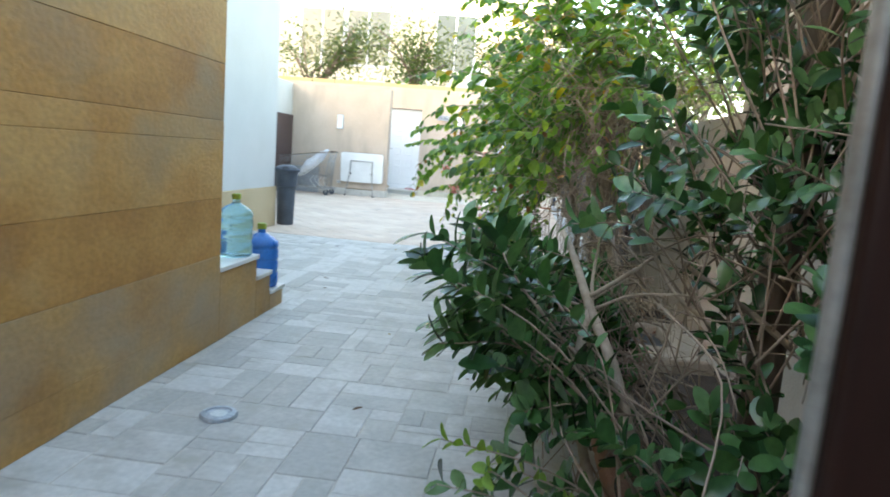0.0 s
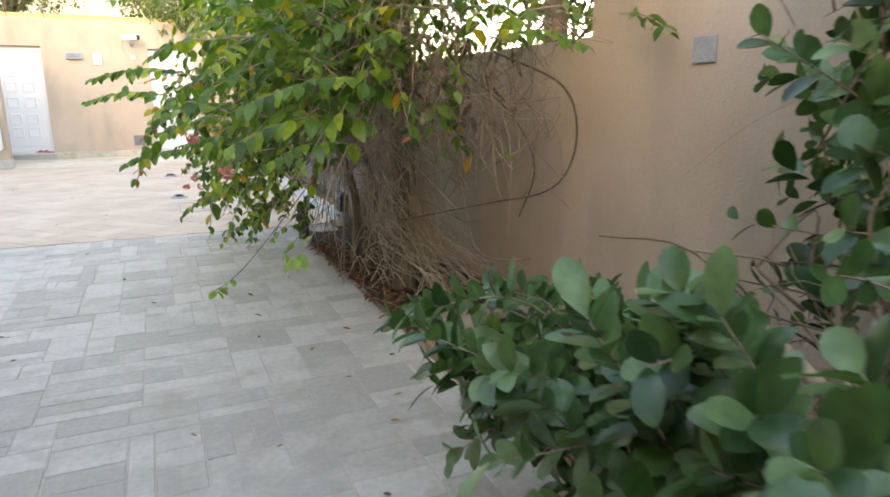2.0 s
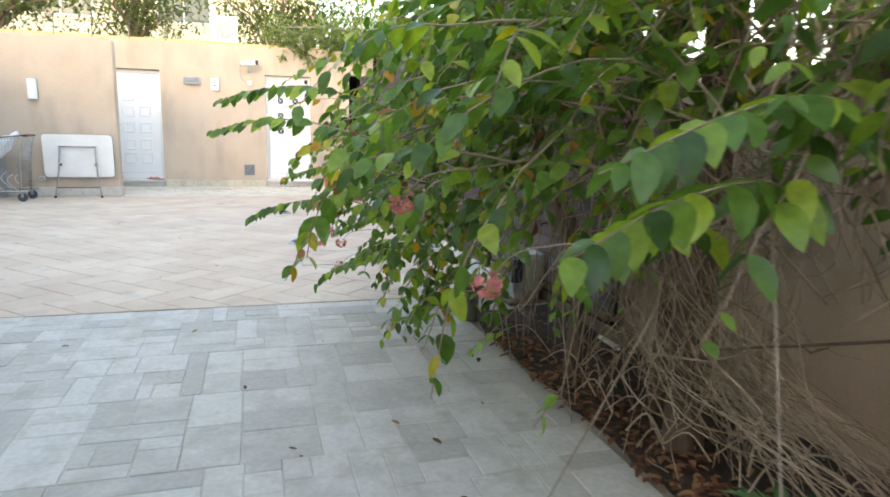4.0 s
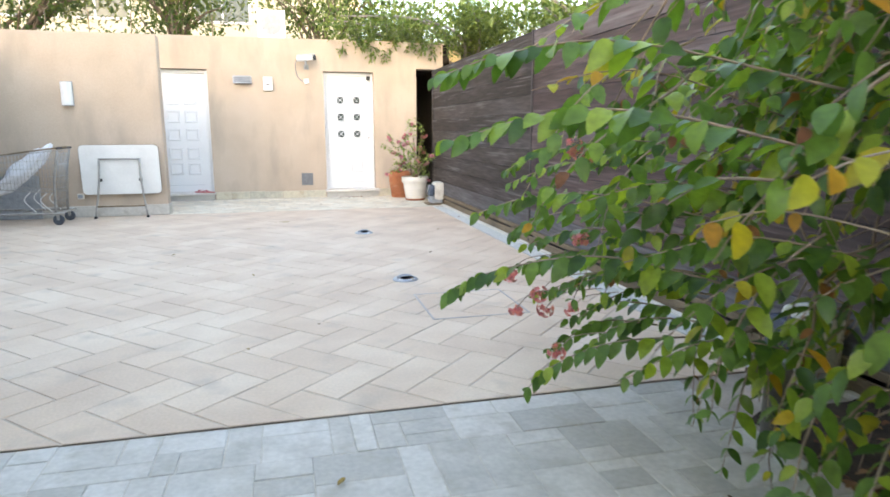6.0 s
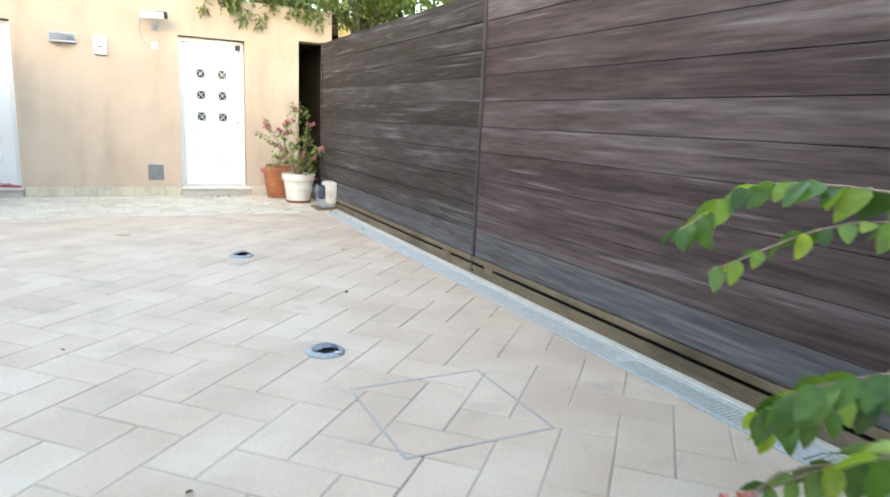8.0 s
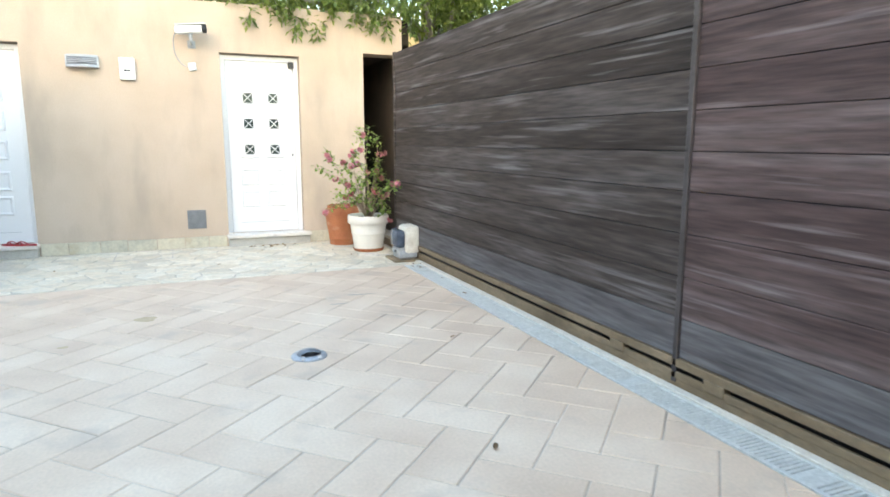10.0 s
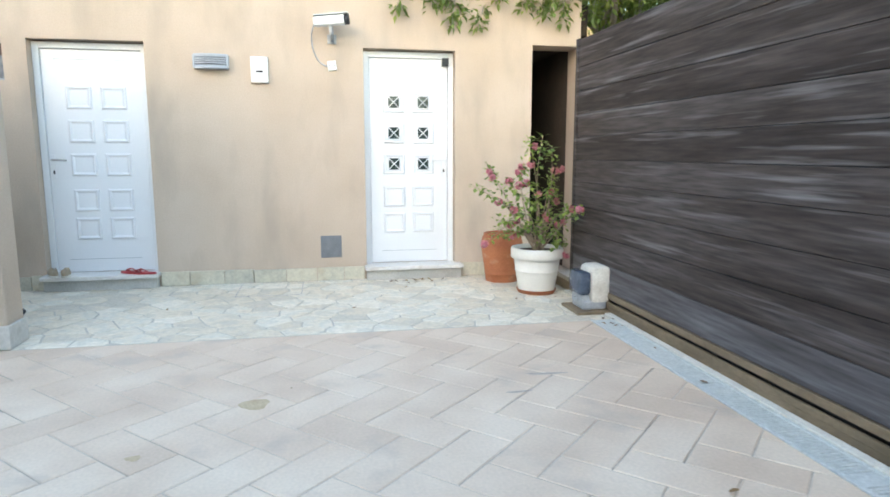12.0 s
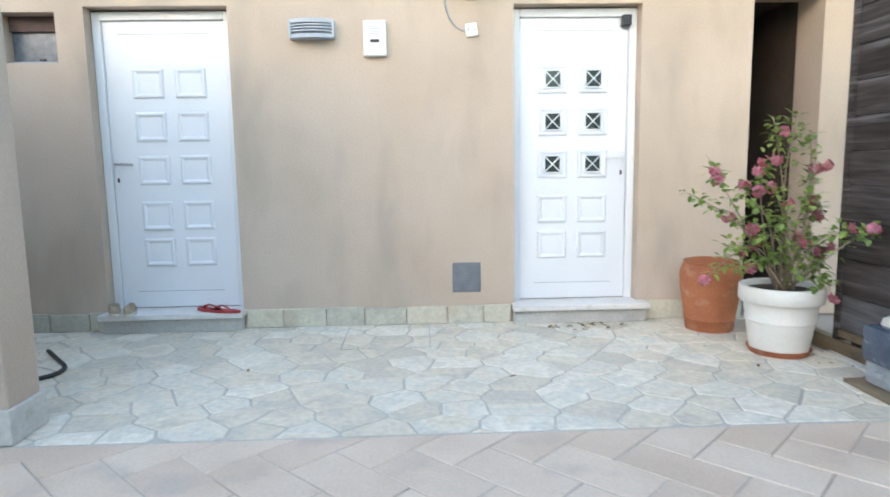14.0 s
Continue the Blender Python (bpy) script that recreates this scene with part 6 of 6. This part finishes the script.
# flowering plant in the white pot
bg = thing("potted_bougainvillea", (1.42, -0.86, 0.37), "straggly bougainvillea with pink flowers in a white pot", "potted plant")
bl = Soup()
tipz = ((1.31, -0.88, 1.35), (1.44, -0.88, 1.34), (1.53, -0.88, 1.26), (0.84, -0.9, 0.93), (0.97, -0.9, 1.06), (1.08, -0.9, 0.79), (1.27, -0.88, 1.10), (1.20, -0.95, 0.72), (1.58, -0.9, 0.86), (1.56, -0.88, 1.02),
        (0.95, -0.92, 0.46), (1.50, -0.95, 0.68), (1.40, -1.04, 0.46), (1.54, -1.04, 0.36), (1.62, -1.0, 0.38), (1.655, -1.29, 0.745), (1.60, -1.14, 0.74), (1.15, -0.9, 0.95), (1.05, -0.95, 0.64), (1.25, -1.0, 0.56), (1.60, -0.95, 0.60), (1.48, -1.0, 0.92), (1.36, -0.97, 0.80), (1.30, -0.9, 0.98), (1.10, -1.0, 0.52))
for tip in tipz:
    base = Vector((1.42 + rnd.gauss(0, 0.03), -0.86 + rnd.gauss(0, 0.03), 0.37))
    tip = Vector(tip)
    pts = arc([base, base.lerp(tip, 0.5) + Vector((rnd.gauss(0, 0.04), rnd.gauss(0, 0.04), 0.10 if tip.z > 0.5 else 0.2)), tip], 6)
    tube("stem", pts, [0.007 * (1 - 0.75 * i / len(pts)) for i in range(len(pts))], VINE, bg, sides=5)
    for i in range(46):
        p, d = line_at(pts, 1 - abs(rnd.gauss(0, 0.24)) if rnd.random() < 0.8 else rnd.uniform(0.35, 1))
        w = Vector((rnd.gauss(0, 1), rnd.gauss(0, 1), rnd.gauss(0.2, 0.7))).normalized()
        put(bl, leaf_data(rnd.uniform(0.03, 0.052), rnd.uniform(0.022, 0.036), "oval", 0.3, 0.2), aim(p + w * rnd.uniform(0.0, 0.055), w, UP))
    for s in (1.0, 0.88, 0.7):
        if rnd.random() < 0.34:
            p, d = line_at(pts, s)
            flower_head(p + Vector((rnd.gauss(0, 0.03), -0.03, rnd.gauss(0.01, 0.02))), "flower", PETAL, bg, 0.024, 6, 0.028)
bl.out("foliage", LEAF_BOUG, bg)["kind"] = "stuff"

# ---- trees beyond the walls ----


def tree(name, base, height, limbs, spread, leaves, leaf, mat, bark, label, seed, low=0.35, centre=None, trunk_r=0.11, clump=0.45, drops=()):
    r = random.Random(seed)
    t = thing(name, base, label, "tree")
    b = Vector(base)
    top = b + Vector((r.uniform(-0.2, 0.2), r.uniform(-0.2, 0.2), height * 0.55))
    trunk = arc([b - Vector((0, 0, 0.05)), b.lerp(top, 0.5) + Vector((0.08, -0.05, 0)), top], 6)
    tube("trunk", trunk, [trunk_r * (1 - 0.035 * i) for i in range(len(trunk))], bark, t, sides=10)
    crown = Soup()
    cc = Vector(centre) if centre else b + Vector((0, 0, height * 0.7))
    tipsl = []
    for i in range(limbs):
        s = line_at(trunk, r.uniform(0.55, 1.0))[0]
        w = Vector((r.gauss(0, 1), r.gauss(0, 1), r.gauss(0, 0.8))).normalized()
        e = cc + Vector((w.x * spread[0], w.y * spread[1], w.z * spread[2])) * r.uniform(0.65, 1.0)
        q = arc([s, s.lerp(e, 0.5) + Vector((r.gauss(0, 0.15), r.gauss(0, 0.15), 0.25)), e], 4)
        tube("limb", q, [trunk_r * 0.38 * (1 - 0.085 * k) for k in range(len(q))], bark, t, sides=6)
        tipsl += [e, line_at(q, 0.75)[0], line_at(q, 0.6)[0]]
    v, f = leaf
    for i in range(leaves):
        c = r.choice(tipsl)
        p = c + Vector((r.gauss(0, clump), r.gauss(0, clump), r.gauss(0, clump * 0.7)))
        w = Vector((r.gauss(0, 1), r.gauss(0, 1), r.gauss(-0.5, 0.6)))
        put(crown, (v, f), aim(p, w, UP + Vector((r.gauss(0, 0.4), r.gauss(0, 0.4), 0))) @ Matrix.Scale(r.uniform(0.7, 1.25), 4))
    for q in drops:
        pts = shoot_line(q, (r.gauss(-0.2, 0.4), -0.7, 0.15), r.uniform(0.3, 0.6), r, 1.3)
        tube("twig", pts, [0.007 - 0.0006 * k for k in range(len(pts))], bark, t, sides=5)
        for k in range(62):
            p, d = line_at(pts, r.uniform(0.2, 1.0))
            w = Vector((r.gauss(0, 1), r.gauss(0, 1), r.gauss(-0.6, 0.6))).normalized()
            put(crown, (v, f), aim(p + w * r.uniform(0, 0.07), w, UP) @ Matrix.Scale(r.uniform(0.7, 1.2), 4))
    o = crown.out("crown", mat, t)
    o["kind"] = "stuff"
    return t


small = ([(0, 0, 0), (-0.018, 0.035, 0.006), (0, 0.08, -0.015), (0.018, 0.035, 0.006)], [(0, 2, 1), (0, 3, 2)])
mid = ([(0, 0, 0), (-0.036, 0.06, 0.008), (0, 0.14, -0.03), (0.036, 0.06, 0.008)], [(0, 2, 1), (0, 3, 2)])
tree("overhanging_tree", (2.9, 1.3, 0), 5.0, 22, (1.7, 1.15, 0.5), 9500, small, LEAF_TREE, BARK_GREY, "grey-barked tree with small olive leaves leaning over the wall", 5, centre=(1.85, 0.25, 3.05), clump=0.22,
     drops=[(0.42 + 0.042 * k, 0.15 + 0.12 * ((k * 7) % 5) / 5, 2.68 + 0.4 * ((k * 5) % 7) / 7) for k in range(42)])
tree("street_tree", (4.6, -1.0, 0), 6.0, 20, (1.6, 2.2, 1.2), 4500, mid, LEAF_TREE, BARK_GREY, "grey-barked leafy tree beyond the gate", 6, centre=(4.4, -0.6, 3.6), clump=0.4)
tree("street_tree", (4.9, -9.5, 0), 6.5, 26, (1.2, 2.4, 1.1), 5600, mid, LEAF_TREE, BARK, "dense leafy tree behind the garden wall", 7, centre=(3.5, -10.2, 2.5), clump=0.33)
tree("street_tree", (5.2, -13.0, 0), 6.5, 24, (1.7, 2.4, 1.5), 4200, mid, LEAF_TREE, BARK, "dense leafy tree behind the garden wall", 8, centre=(4.6, -13.0, 3.2), clump=0.4)
tree("far_tree", (-6.6, 5.4, 0), 6.4, 18, (2.0, 1.3, 1.2), 2300, mid, LEAF_SUNNY, BARK, "sunlit yellow-green tree beyond the yard wall", 9, centre=(-6.2, 5.2, 4.3), clump=0.45)
tree("far_tree", (-3.2, 5.6, 0), 6.6, 18, (1.9, 1.2, 1.2), 2300, mid, LEAF_SUNNY, BARK, "sunlit yellow-green tree beyond the yard wall", 10, centre=(-3.2, 5.4, 4.6), clump=0.45)
tree("far_tree", (0.3, 6.2, 0), 6.8, 18, (1.8, 1.3, 1.1), 2300, mid, LEAF_SUNNY, BARK, "sunlit yellow-green tree beyond the yard wall", 12, centre=(0.2, 6.0, 4.9), clump=0.45)
tree("far_tree", (2.6, 6.8, 0), 6.6, 18, (1.6, 1.2, 1.2), 2300, mid, LEAF_SUNNY, BARK, "sunlit yellow-green tree beyond the yard wall", 14, centre=(2.2, 6.4, 4.5), clump=0.45)
tree("far_tree", (-10.5, 2.5, 0), 6.2, 18, (1.9, 1.5, 1.3), 2300, mid, LEAF_SUNNY, BARK, "sunlit yellow-green tree beyond the yard wall", 13, centre=(-9.5, 3.0, 4.2), clump=0.45)

# fan palm behind the garden wall
pm = thing("fan_palm", (3.2, -10.2, 0), "dark green fan palm behind the garden wall", "palm")
tube("trunk", arc([(3.2, -10.2, -0.05), (3.15, -10.2, 1.0), (3.1, -10.2, 2.3)]), [0.12 - 0.003 * k for k in range(9)], BARK, pm)
for i in range(13):
    a, el = 2.4 * i, radians(10 + 55 * ((i * 0.37) % 1))
    d = Vector((math.cos(a) * math.cos(el), math.sin(a) * math.cos(el), math.sin(el)))
    hub = Vector((3.1, -10.2, 2.3)) + d * 0.75
    fan = Soup()
    fan.tube([(3.1, -10.2, 2.3), hub], 0.012, 5)
    sidev = d.cross(UP).normalized()
    for k in range(19):
        an = radians(-85 + 170 * k / 18)
        w = d * math.cos(an) + sidev * math.sin(an) + UP * -0.12
        put(fan, leaf_data(0.62, 0.035, "lance", 0.16, 0.5), aim(hub, w, UP))
    fan.out("frond", LEAF_PALM, pm)

# buildings beyond the yard
fb = thing("far_house", (-5, 12, 0), "sunlit cream house with large dark windows beyond the trees", "house")
box("wall", (-14.0, 11.0, 0), (2.0, 16.0, 8.4), FAR_CREAM, fb, 0.02)
box("roof_edge", (-14.3, 10.7, 8.4), (2.3, 16.3, 8.7), FAR_CREAM, fb, 0.02)
for x0, x1 in ((-9.0, -7.2), (-7.0, -5.2), (-3.2, -1.6)):
    wn = box("window", (x0 - 0.08, 10.94, 4.52), (x1 + 0.08, 11.02, 6.88), DOOR_WHITE, fb, 0.01)
    box("pane", (x0, 10.92, 4.6), (x1, 10.945, 6.8), FAR_GLASS, wn, 0)
    box("glazing_bar", ((x0 + x1) / 2 - 0.03, 10.90, 4.6), ((x0 + x1) / 2 + 0.03, 10.93, 6.8), DOOR_WHITE, wn, 0)
structure(box("wall_neighbour", (-16.0, 3.6, 0), (4.0, 3.9, 3.15), FAR_OCHRE, bev=0.01), "ochre rendered neighbouring garden wall", "wall")
ac = thing("air_conditioner", (-0.8, 3.7, 3.15), "white air-conditioning unit on the neighbouring wall", "air conditioner")
box("case", (-1.15, 3.58, 3.15), (-0.55, 3.9, 3.75), PLASTIC_WHITE, ac, 0.01)
lathe("fan_ring", [(0.15, -0.005), (0.22, -0.005), (0.22, 0.012), (0.15, 0.012)], (0, 0, 0), GREY_PAINT, ac)
ac.children[-1].matrix_basis = Matrix.Translation((-0.85, 3.575, 3.45)) @ Matrix.Rotation(radians(90), 4, "X")
for i in range(12):
    x = -8.6 + i * 0.62
    rod = tube("fence_rod", [(x, 0.2, 2.62), (x + 0.01, 0.2, 3.05)], 0.008, STEEL_BROWN, None, sides=6)
    tagged(rod, "thin rusty rod standing on the wall top", "rod", "rods on the wall")

# ---- small litter on the paving ----
rnd = random.Random(77)
spots = [(-0.80, -11.30), (0.005, -12.71), (-0.10, -11.06), (0.07, -13.83), (0.41, -11.5), (-0.59, -2.86), (0.19, -2.65), (-0.55, -7.66), (-0.95, -8.04), (0.55, -12.1), (0.25, -12.9), (-0.3, -10.4), (0.3, -10.9),
         (-1.0, -6.2), (-1.8, -5.1), (0.6, -5.6), (1.0, -4.2), (-0.2, -1.2), (-1.6, -1.0), (0.3, -0.5), (0.45, -0.25), (0.38, -0.3), (0.52, -0.2), (0.2, -0.24), (1.05, -0.75), (1.15, -1.15), (1.66, -1.9), (1.6, -2.6), (1.57, -3.2),
         (0.7, -10.8), (0.8, -11.9), (0.62, -9.9), (-1.2, -9.6), (0.1, -9.8), (-0.6, -9.5), (0.85, -10.3), (0.5, -13.3), (0.75, -12.7)]
spots += [(-0.807, -11.296), (-0.73, -11.653), (-0.111, -11.013), (0.42, -11.098), (0.408, -11.484), (0.35, -11.827), (0.62, -12.45), (0.7, -12.9), (0.9, -12.3), (0.86, -13.1)]
spots += [(0.42 + rnd.gauss(0, 0.11), -0.21 + rnd.gauss(0, 0.035)) for k in range(26)] + [(rnd.uniform(1.5, 1.66), rnd.uniform(-2.1, -1.1)) for k in range(12)] + [(rnd.uniform(1.3, 1.6), rnd.uniform(-0.5, -0.1)) for k in range(8)]
for x, y in spots:
    L = rnd.uniform(0.02, 0.045)
    v, f = leaf_data(L, L * 0.55, "oval", -0.2, 0.5)
    m = aim((x, y, 0.006), (rnd.uniform(-1, 1), rnd.uniform(-1, 1), 0), UP)
    o = obj("fallen_leaf", [m @ Vector(q) for q in v], f, DRY_LEAF, smooth=True)
    tagged(o, "curled brown fallen leaf on the paving", "leaf", "fallen leaves")

# ---- stone pieces: cladding, skirting, pavers ----
rnd = random.Random(31)
z = 0.0
row = 0
for h in (0.16, 0.305, 0.30, 0.295, 0.10, 0.28, 0.30, 0.30, 0.30, 0.30):
    y = -19.0 - rnd.uniform(0, 0.8)
    while y < -13.13:
        ln = 8.0
        a, b = max(y, -19.0), min(y + ln, -13.131)
        if b - a > 0.08 and b > -17.2:
            px = -0.85 + rnd.uniform(-0.001, 0.001)
            vs, fs = slab_data([(a + 0.0003, z + 0.0005), (b - 0.0003, z + 0.0005), (b - 0.0003, z + h - 0.0008), (a + 0.0003, z + h - 0.0008)], 0.0, 0.0215, 0.0018)
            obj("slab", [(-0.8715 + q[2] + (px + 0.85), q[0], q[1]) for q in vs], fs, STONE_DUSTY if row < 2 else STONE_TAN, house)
        y += ln
    z += h
    row += 1

skirt = structure(thing("baseboard", (0, 0, 0), "", ""), "skirting of grey-green stone pieces along the wall foot", "skirting")


def skirting(x0, x1):
    x = x0
    while x < x1 - 0.02:
        w = min(rnd.uniform(0.25, 0.31), x1 - x)
        if x1 - x - w < 0.08:
            w = x1 - x
        h = 0.125 + rnd.uniform(-0.006, 0.008)
        vs, fs = slab_data([(x + 0.003, 0.0), (x + w - 0.003, 0.0), (x + w - 0.003, h), (x + 0.003, h)], 0.0, 0.016, 0.003)
        obj("stone", [(q[0], -q[2] - 0.0005, q[1]) for q in vs], [f[::-1] for f in fs], SKIRT, skirt)
        x += w


skirting(-4.6, -2.84)
skirting(-1.87, -0.022)
skirting(0.932, 1.63)

# herringbone pavers
W, P0, Q0 = 0.2135, -5.96, -5.62
R2 = math.sqrt(0.5)
paving = structure(thing("paving_herringbone", (-1.5, -5.4, 0), "", ""), "pinkish beige clay pavers laid in herringbone", "paving")
full = {}
for along in (0, 1):
    hw, hh = (W - 0.0036, W / 2 - 0.0036)
    if along:
        hw, hh = hh, hw
    poly = [(-hw, -hh), (hw, -hh), (hw, hh), (-hw, hh)]
    poly = [((p - q) * R2, (p + q) * R2) for p, q in poly]
    vs, fs = slab_data(poly, -0.011, 0.0, 0.0035)
    me = bpy.data.meshes.new("paver")
    me.from_pydata(vs, [], fs)
    me.materials.append(TILE)
    full[along] = (me, poly)
rest = Soup()
made = 0
X0, X1, Y0, Y1 = -9.0, 1.488, -8.945, -1.875
obj("joint_bed", *slab_data([(X0, Y0), (X1, Y0), (X1, Y1), (X0, Y1)], -0.0116, -0.0042, 0.001), JOINT, paving, "grey-beige jointing sand")
cand = []
for i in range(-60, 80):
    for j in range(-60, 80):
        s = (i + j) % 4
        if s == 0:
            c = (P0 + (i + 1) * W, Q0 + (j + 0.5) * W, 0)
        elif s == 2:
            c = (P0 + (i + 0.5) * W, Q0 + (j + 1) * W, 1)
        else:
            continue
        x, y = (c[0] - c[1]) * R2, (c[0] + c[1]) * R2
        if x < X0 - 0.4 or x > X1 + 0.4 or y < Y0 - 0.4 or y > Y1 + 0.4:
            continue
        if x < -4.6 and y > -8.3:
            continue
        cand.append((x, y, c[2]))
cand.sort(key=lambda c: abs(c[0] + 0.2) + (0.0 if c[1] < -5 or c[1] > -4 else 0.3))
for x, y, al in cand:
    me, poly = full[al]
    wp = [(x + a, y + b) for a, b in poly]
    cl = clip_poly(wp, X0, X1, Y0, Y1)
    if not cl or abs(area(cl)) < 0.0008:
        continue
    whole = len(cl) == 4 and abs(abs(area(cl)) - abs(area(wp))) < 1e-6
    dz = rnd.uniform(-0.0012, 0.0008)
    if made < 300:
        if whole:
            ob = new("paver", me)
            ob.parent = paving
            ob.matrix_parent_inverse = wm(paving).inverted()
            ob.matrix_basis = Matrix.Translation((x, y, dz)) @ Matrix.Rotation(rnd.gauss(0, 0.003), 4, "Z")
        else:
            obj("paver", *slab_data(cl, -0.011, dz, 0.0035), TILE, paving)
        made += 1
    else:
        rest.add(*slab_data(cl, -0.011, dz, 0.0035))
rest.out("pavers", TILE_FAR, paving, smooth=False)["kind"] = "stuff"

# random rectangular stones of the passage
ashlar = structure(thing("paving_stone", (0, -12, 0), "", ""), "pale grey-green rectangular stones in random courses", "paving")
rects = []


def split(a, b, c, d):
    """Cuts a block of paving into stones of many sizes."""
    w, h = b - a, d - c
    small_enough = max(w, h) < 0.42 and w * h < 0.075
    if min(w, h) < 0.13 or (small_enough and rnd.random() < 0.62) or w * h < 0.026:
        rects.append((a, b, c, d))
    elif (w > h) if rnd.random() < 0.85 else (w < h):
        m = a + w * rnd.choice((0.35, 0.42, 0.5, 0.58, 0.65))
        split(a, m, c, d)
        split(m, b, c, d)
    else:
        m = c + h * rnd.choice((0.35, 0.42, 0.5, 0.58, 0.65))
        split(a, b, c, m)
        split(a, b, m, d)


y = -19.0
while y < -8.97:
    y1 = min(y + rnd.choice((0.46, 0.56, 0.66)), -8.965)
    if -8.965 - y1 < 0.2:
        y1 = -8.965
    x = -2.6 - rnd.uniform(0, 0.3)
    while x < 1.04:
        x1 = x + rnd.choice((0.5, 0.62, 0.74))
        if 1.045 - x1 < 0.15:
            x1 = 1.045
        split(x, x1, y, y1)
        x = x1
    y = y1
obj("mortar_bed", *slab_data([(-2.44, -18.9), (1.048, -18.9), (1.048, -8.963), (-2.44, -8.963)], -0.0115, -0.0035, 0.001), MORTAR, ashlar)
rest = Soup()
made = 0
rects.sort(key=lambda r: abs((r[0] + r[1]) / 2 - 0.1) * 1.3 + abs((r[2] + r[3]) / 2 + 12.6) * 0.45)
for a, b, c, d in rects:
    if b - a < 0.03 or d - c < 0.03 or d < -17.5:
        continue
    if b < -0.8 and d < -12.15:
        continue
    if b < -2.4 and d < -8.35 and a < -2.46:
        continue
    g = 0.0018
    top = rnd.uniform(-0.002, 0.0015)
    jit = lambda: rnd.uniform(-0.002, 0.002)
    poly = [(a + g + jit(), c + g + jit()), (b - g + jit(), c + g + jit()), (b - g + jit(), d - g + jit()), (a + g + jit(), d - g + jit())]
    data = slab_data(poly, -0.011, top, 0.003)
    if made < 300:
        obj("stone", *data, SLATE, ashlar)
        made += 1
    else:
        rest.add(*data)
rest.out("stones", SLATE_FAR, ashlar, smooth=False)["kind"] = "stuff"

# flagstones before the doors
crazy = structure(thing("paving_flagstone", (-0.5, -0.9, 0), "", ""), "pale irregular flagstones with wide mortar joints", "paving")
obj("mortar_bed", *slab_data([(-4.62, -1.868), (1.70, -1.868), (1.70, 0.0), (-4.62, 0.0)], -0.0115, -0.004, 0.001), MORTAR, crazy)
FX0, FX1, FY0, FY1 = -4.6, 1.66, -1.86, -0.01
seeds = []
step = 0.27
nj = int((FY1 - FY0) / (step * 0.66)) + 3
for j in range(-1, nj):
    for i in range(-1, int((FX1 - FX0) / step) + 2):
        seeds.append((FX0 + (i + 0.5 * (j % 2)) * step + rnd.uniform(-0.085, 0.085), FY0 + (j + 0.3) * step * 0.66 + rnd.uniform(-0.055, 0.055)))


def cut(poly, nx_, ny_, c):
    res = []
    for i, a in enumerate(poly):
        b = poly[(i + 1) % len(poly)]
        da, db = a[0] * nx_ + a[1] * ny_ - c, b[0] * nx_ + b[1] * ny_ - c
        if da <= 0:
            res.append(a)
        if (da < 0) != (db < 0) and da != db:
            t = da / (da - db)
            res.append((a[0] + (b[0] - a[0]) * t, a[1] + (b[1] - a[1]) * t))
    return res


for sx, sy in seeds:
    poly = [(sx - 0.4, sy - 0.4), (sx + 0.4, sy - 0.4), (sx + 0.4, sy + 0.4), (sx - 0.4, sy + 0.4)]
    for ox, oy in seeds:
        if (ox, oy) == (sx, sy) or abs(ox - sx) > 0.8 or abs(oy - sy) > 0.8:
            continue
        poly = cut(poly, ox - sx, oy - sy, ((ox * ox + oy * oy) - (sx * sx + sy * sy)) / 2)
        if len(poly) < 3:
            break
    if len(poly) < 3:
        continue
    poly = clip_poly(poly, FX0, FX1, FY0, FY1)
    if not poly or abs(area(poly)) < 0.002:
        continue
    keep = [v for i, v in enumerate(poly) if math.dist(v, poly[i - 1]) > 0.012]
    if len(keep) < 3:
        continue
    poly = inset(keep, 0.0065)
    if area(poly) < 0.0015:
        continue
    obj("flagstone", *slab_data(poly, -0.010, rnd.uniform(-0.001, 0.002), 0.003), CRAZY, crazy)
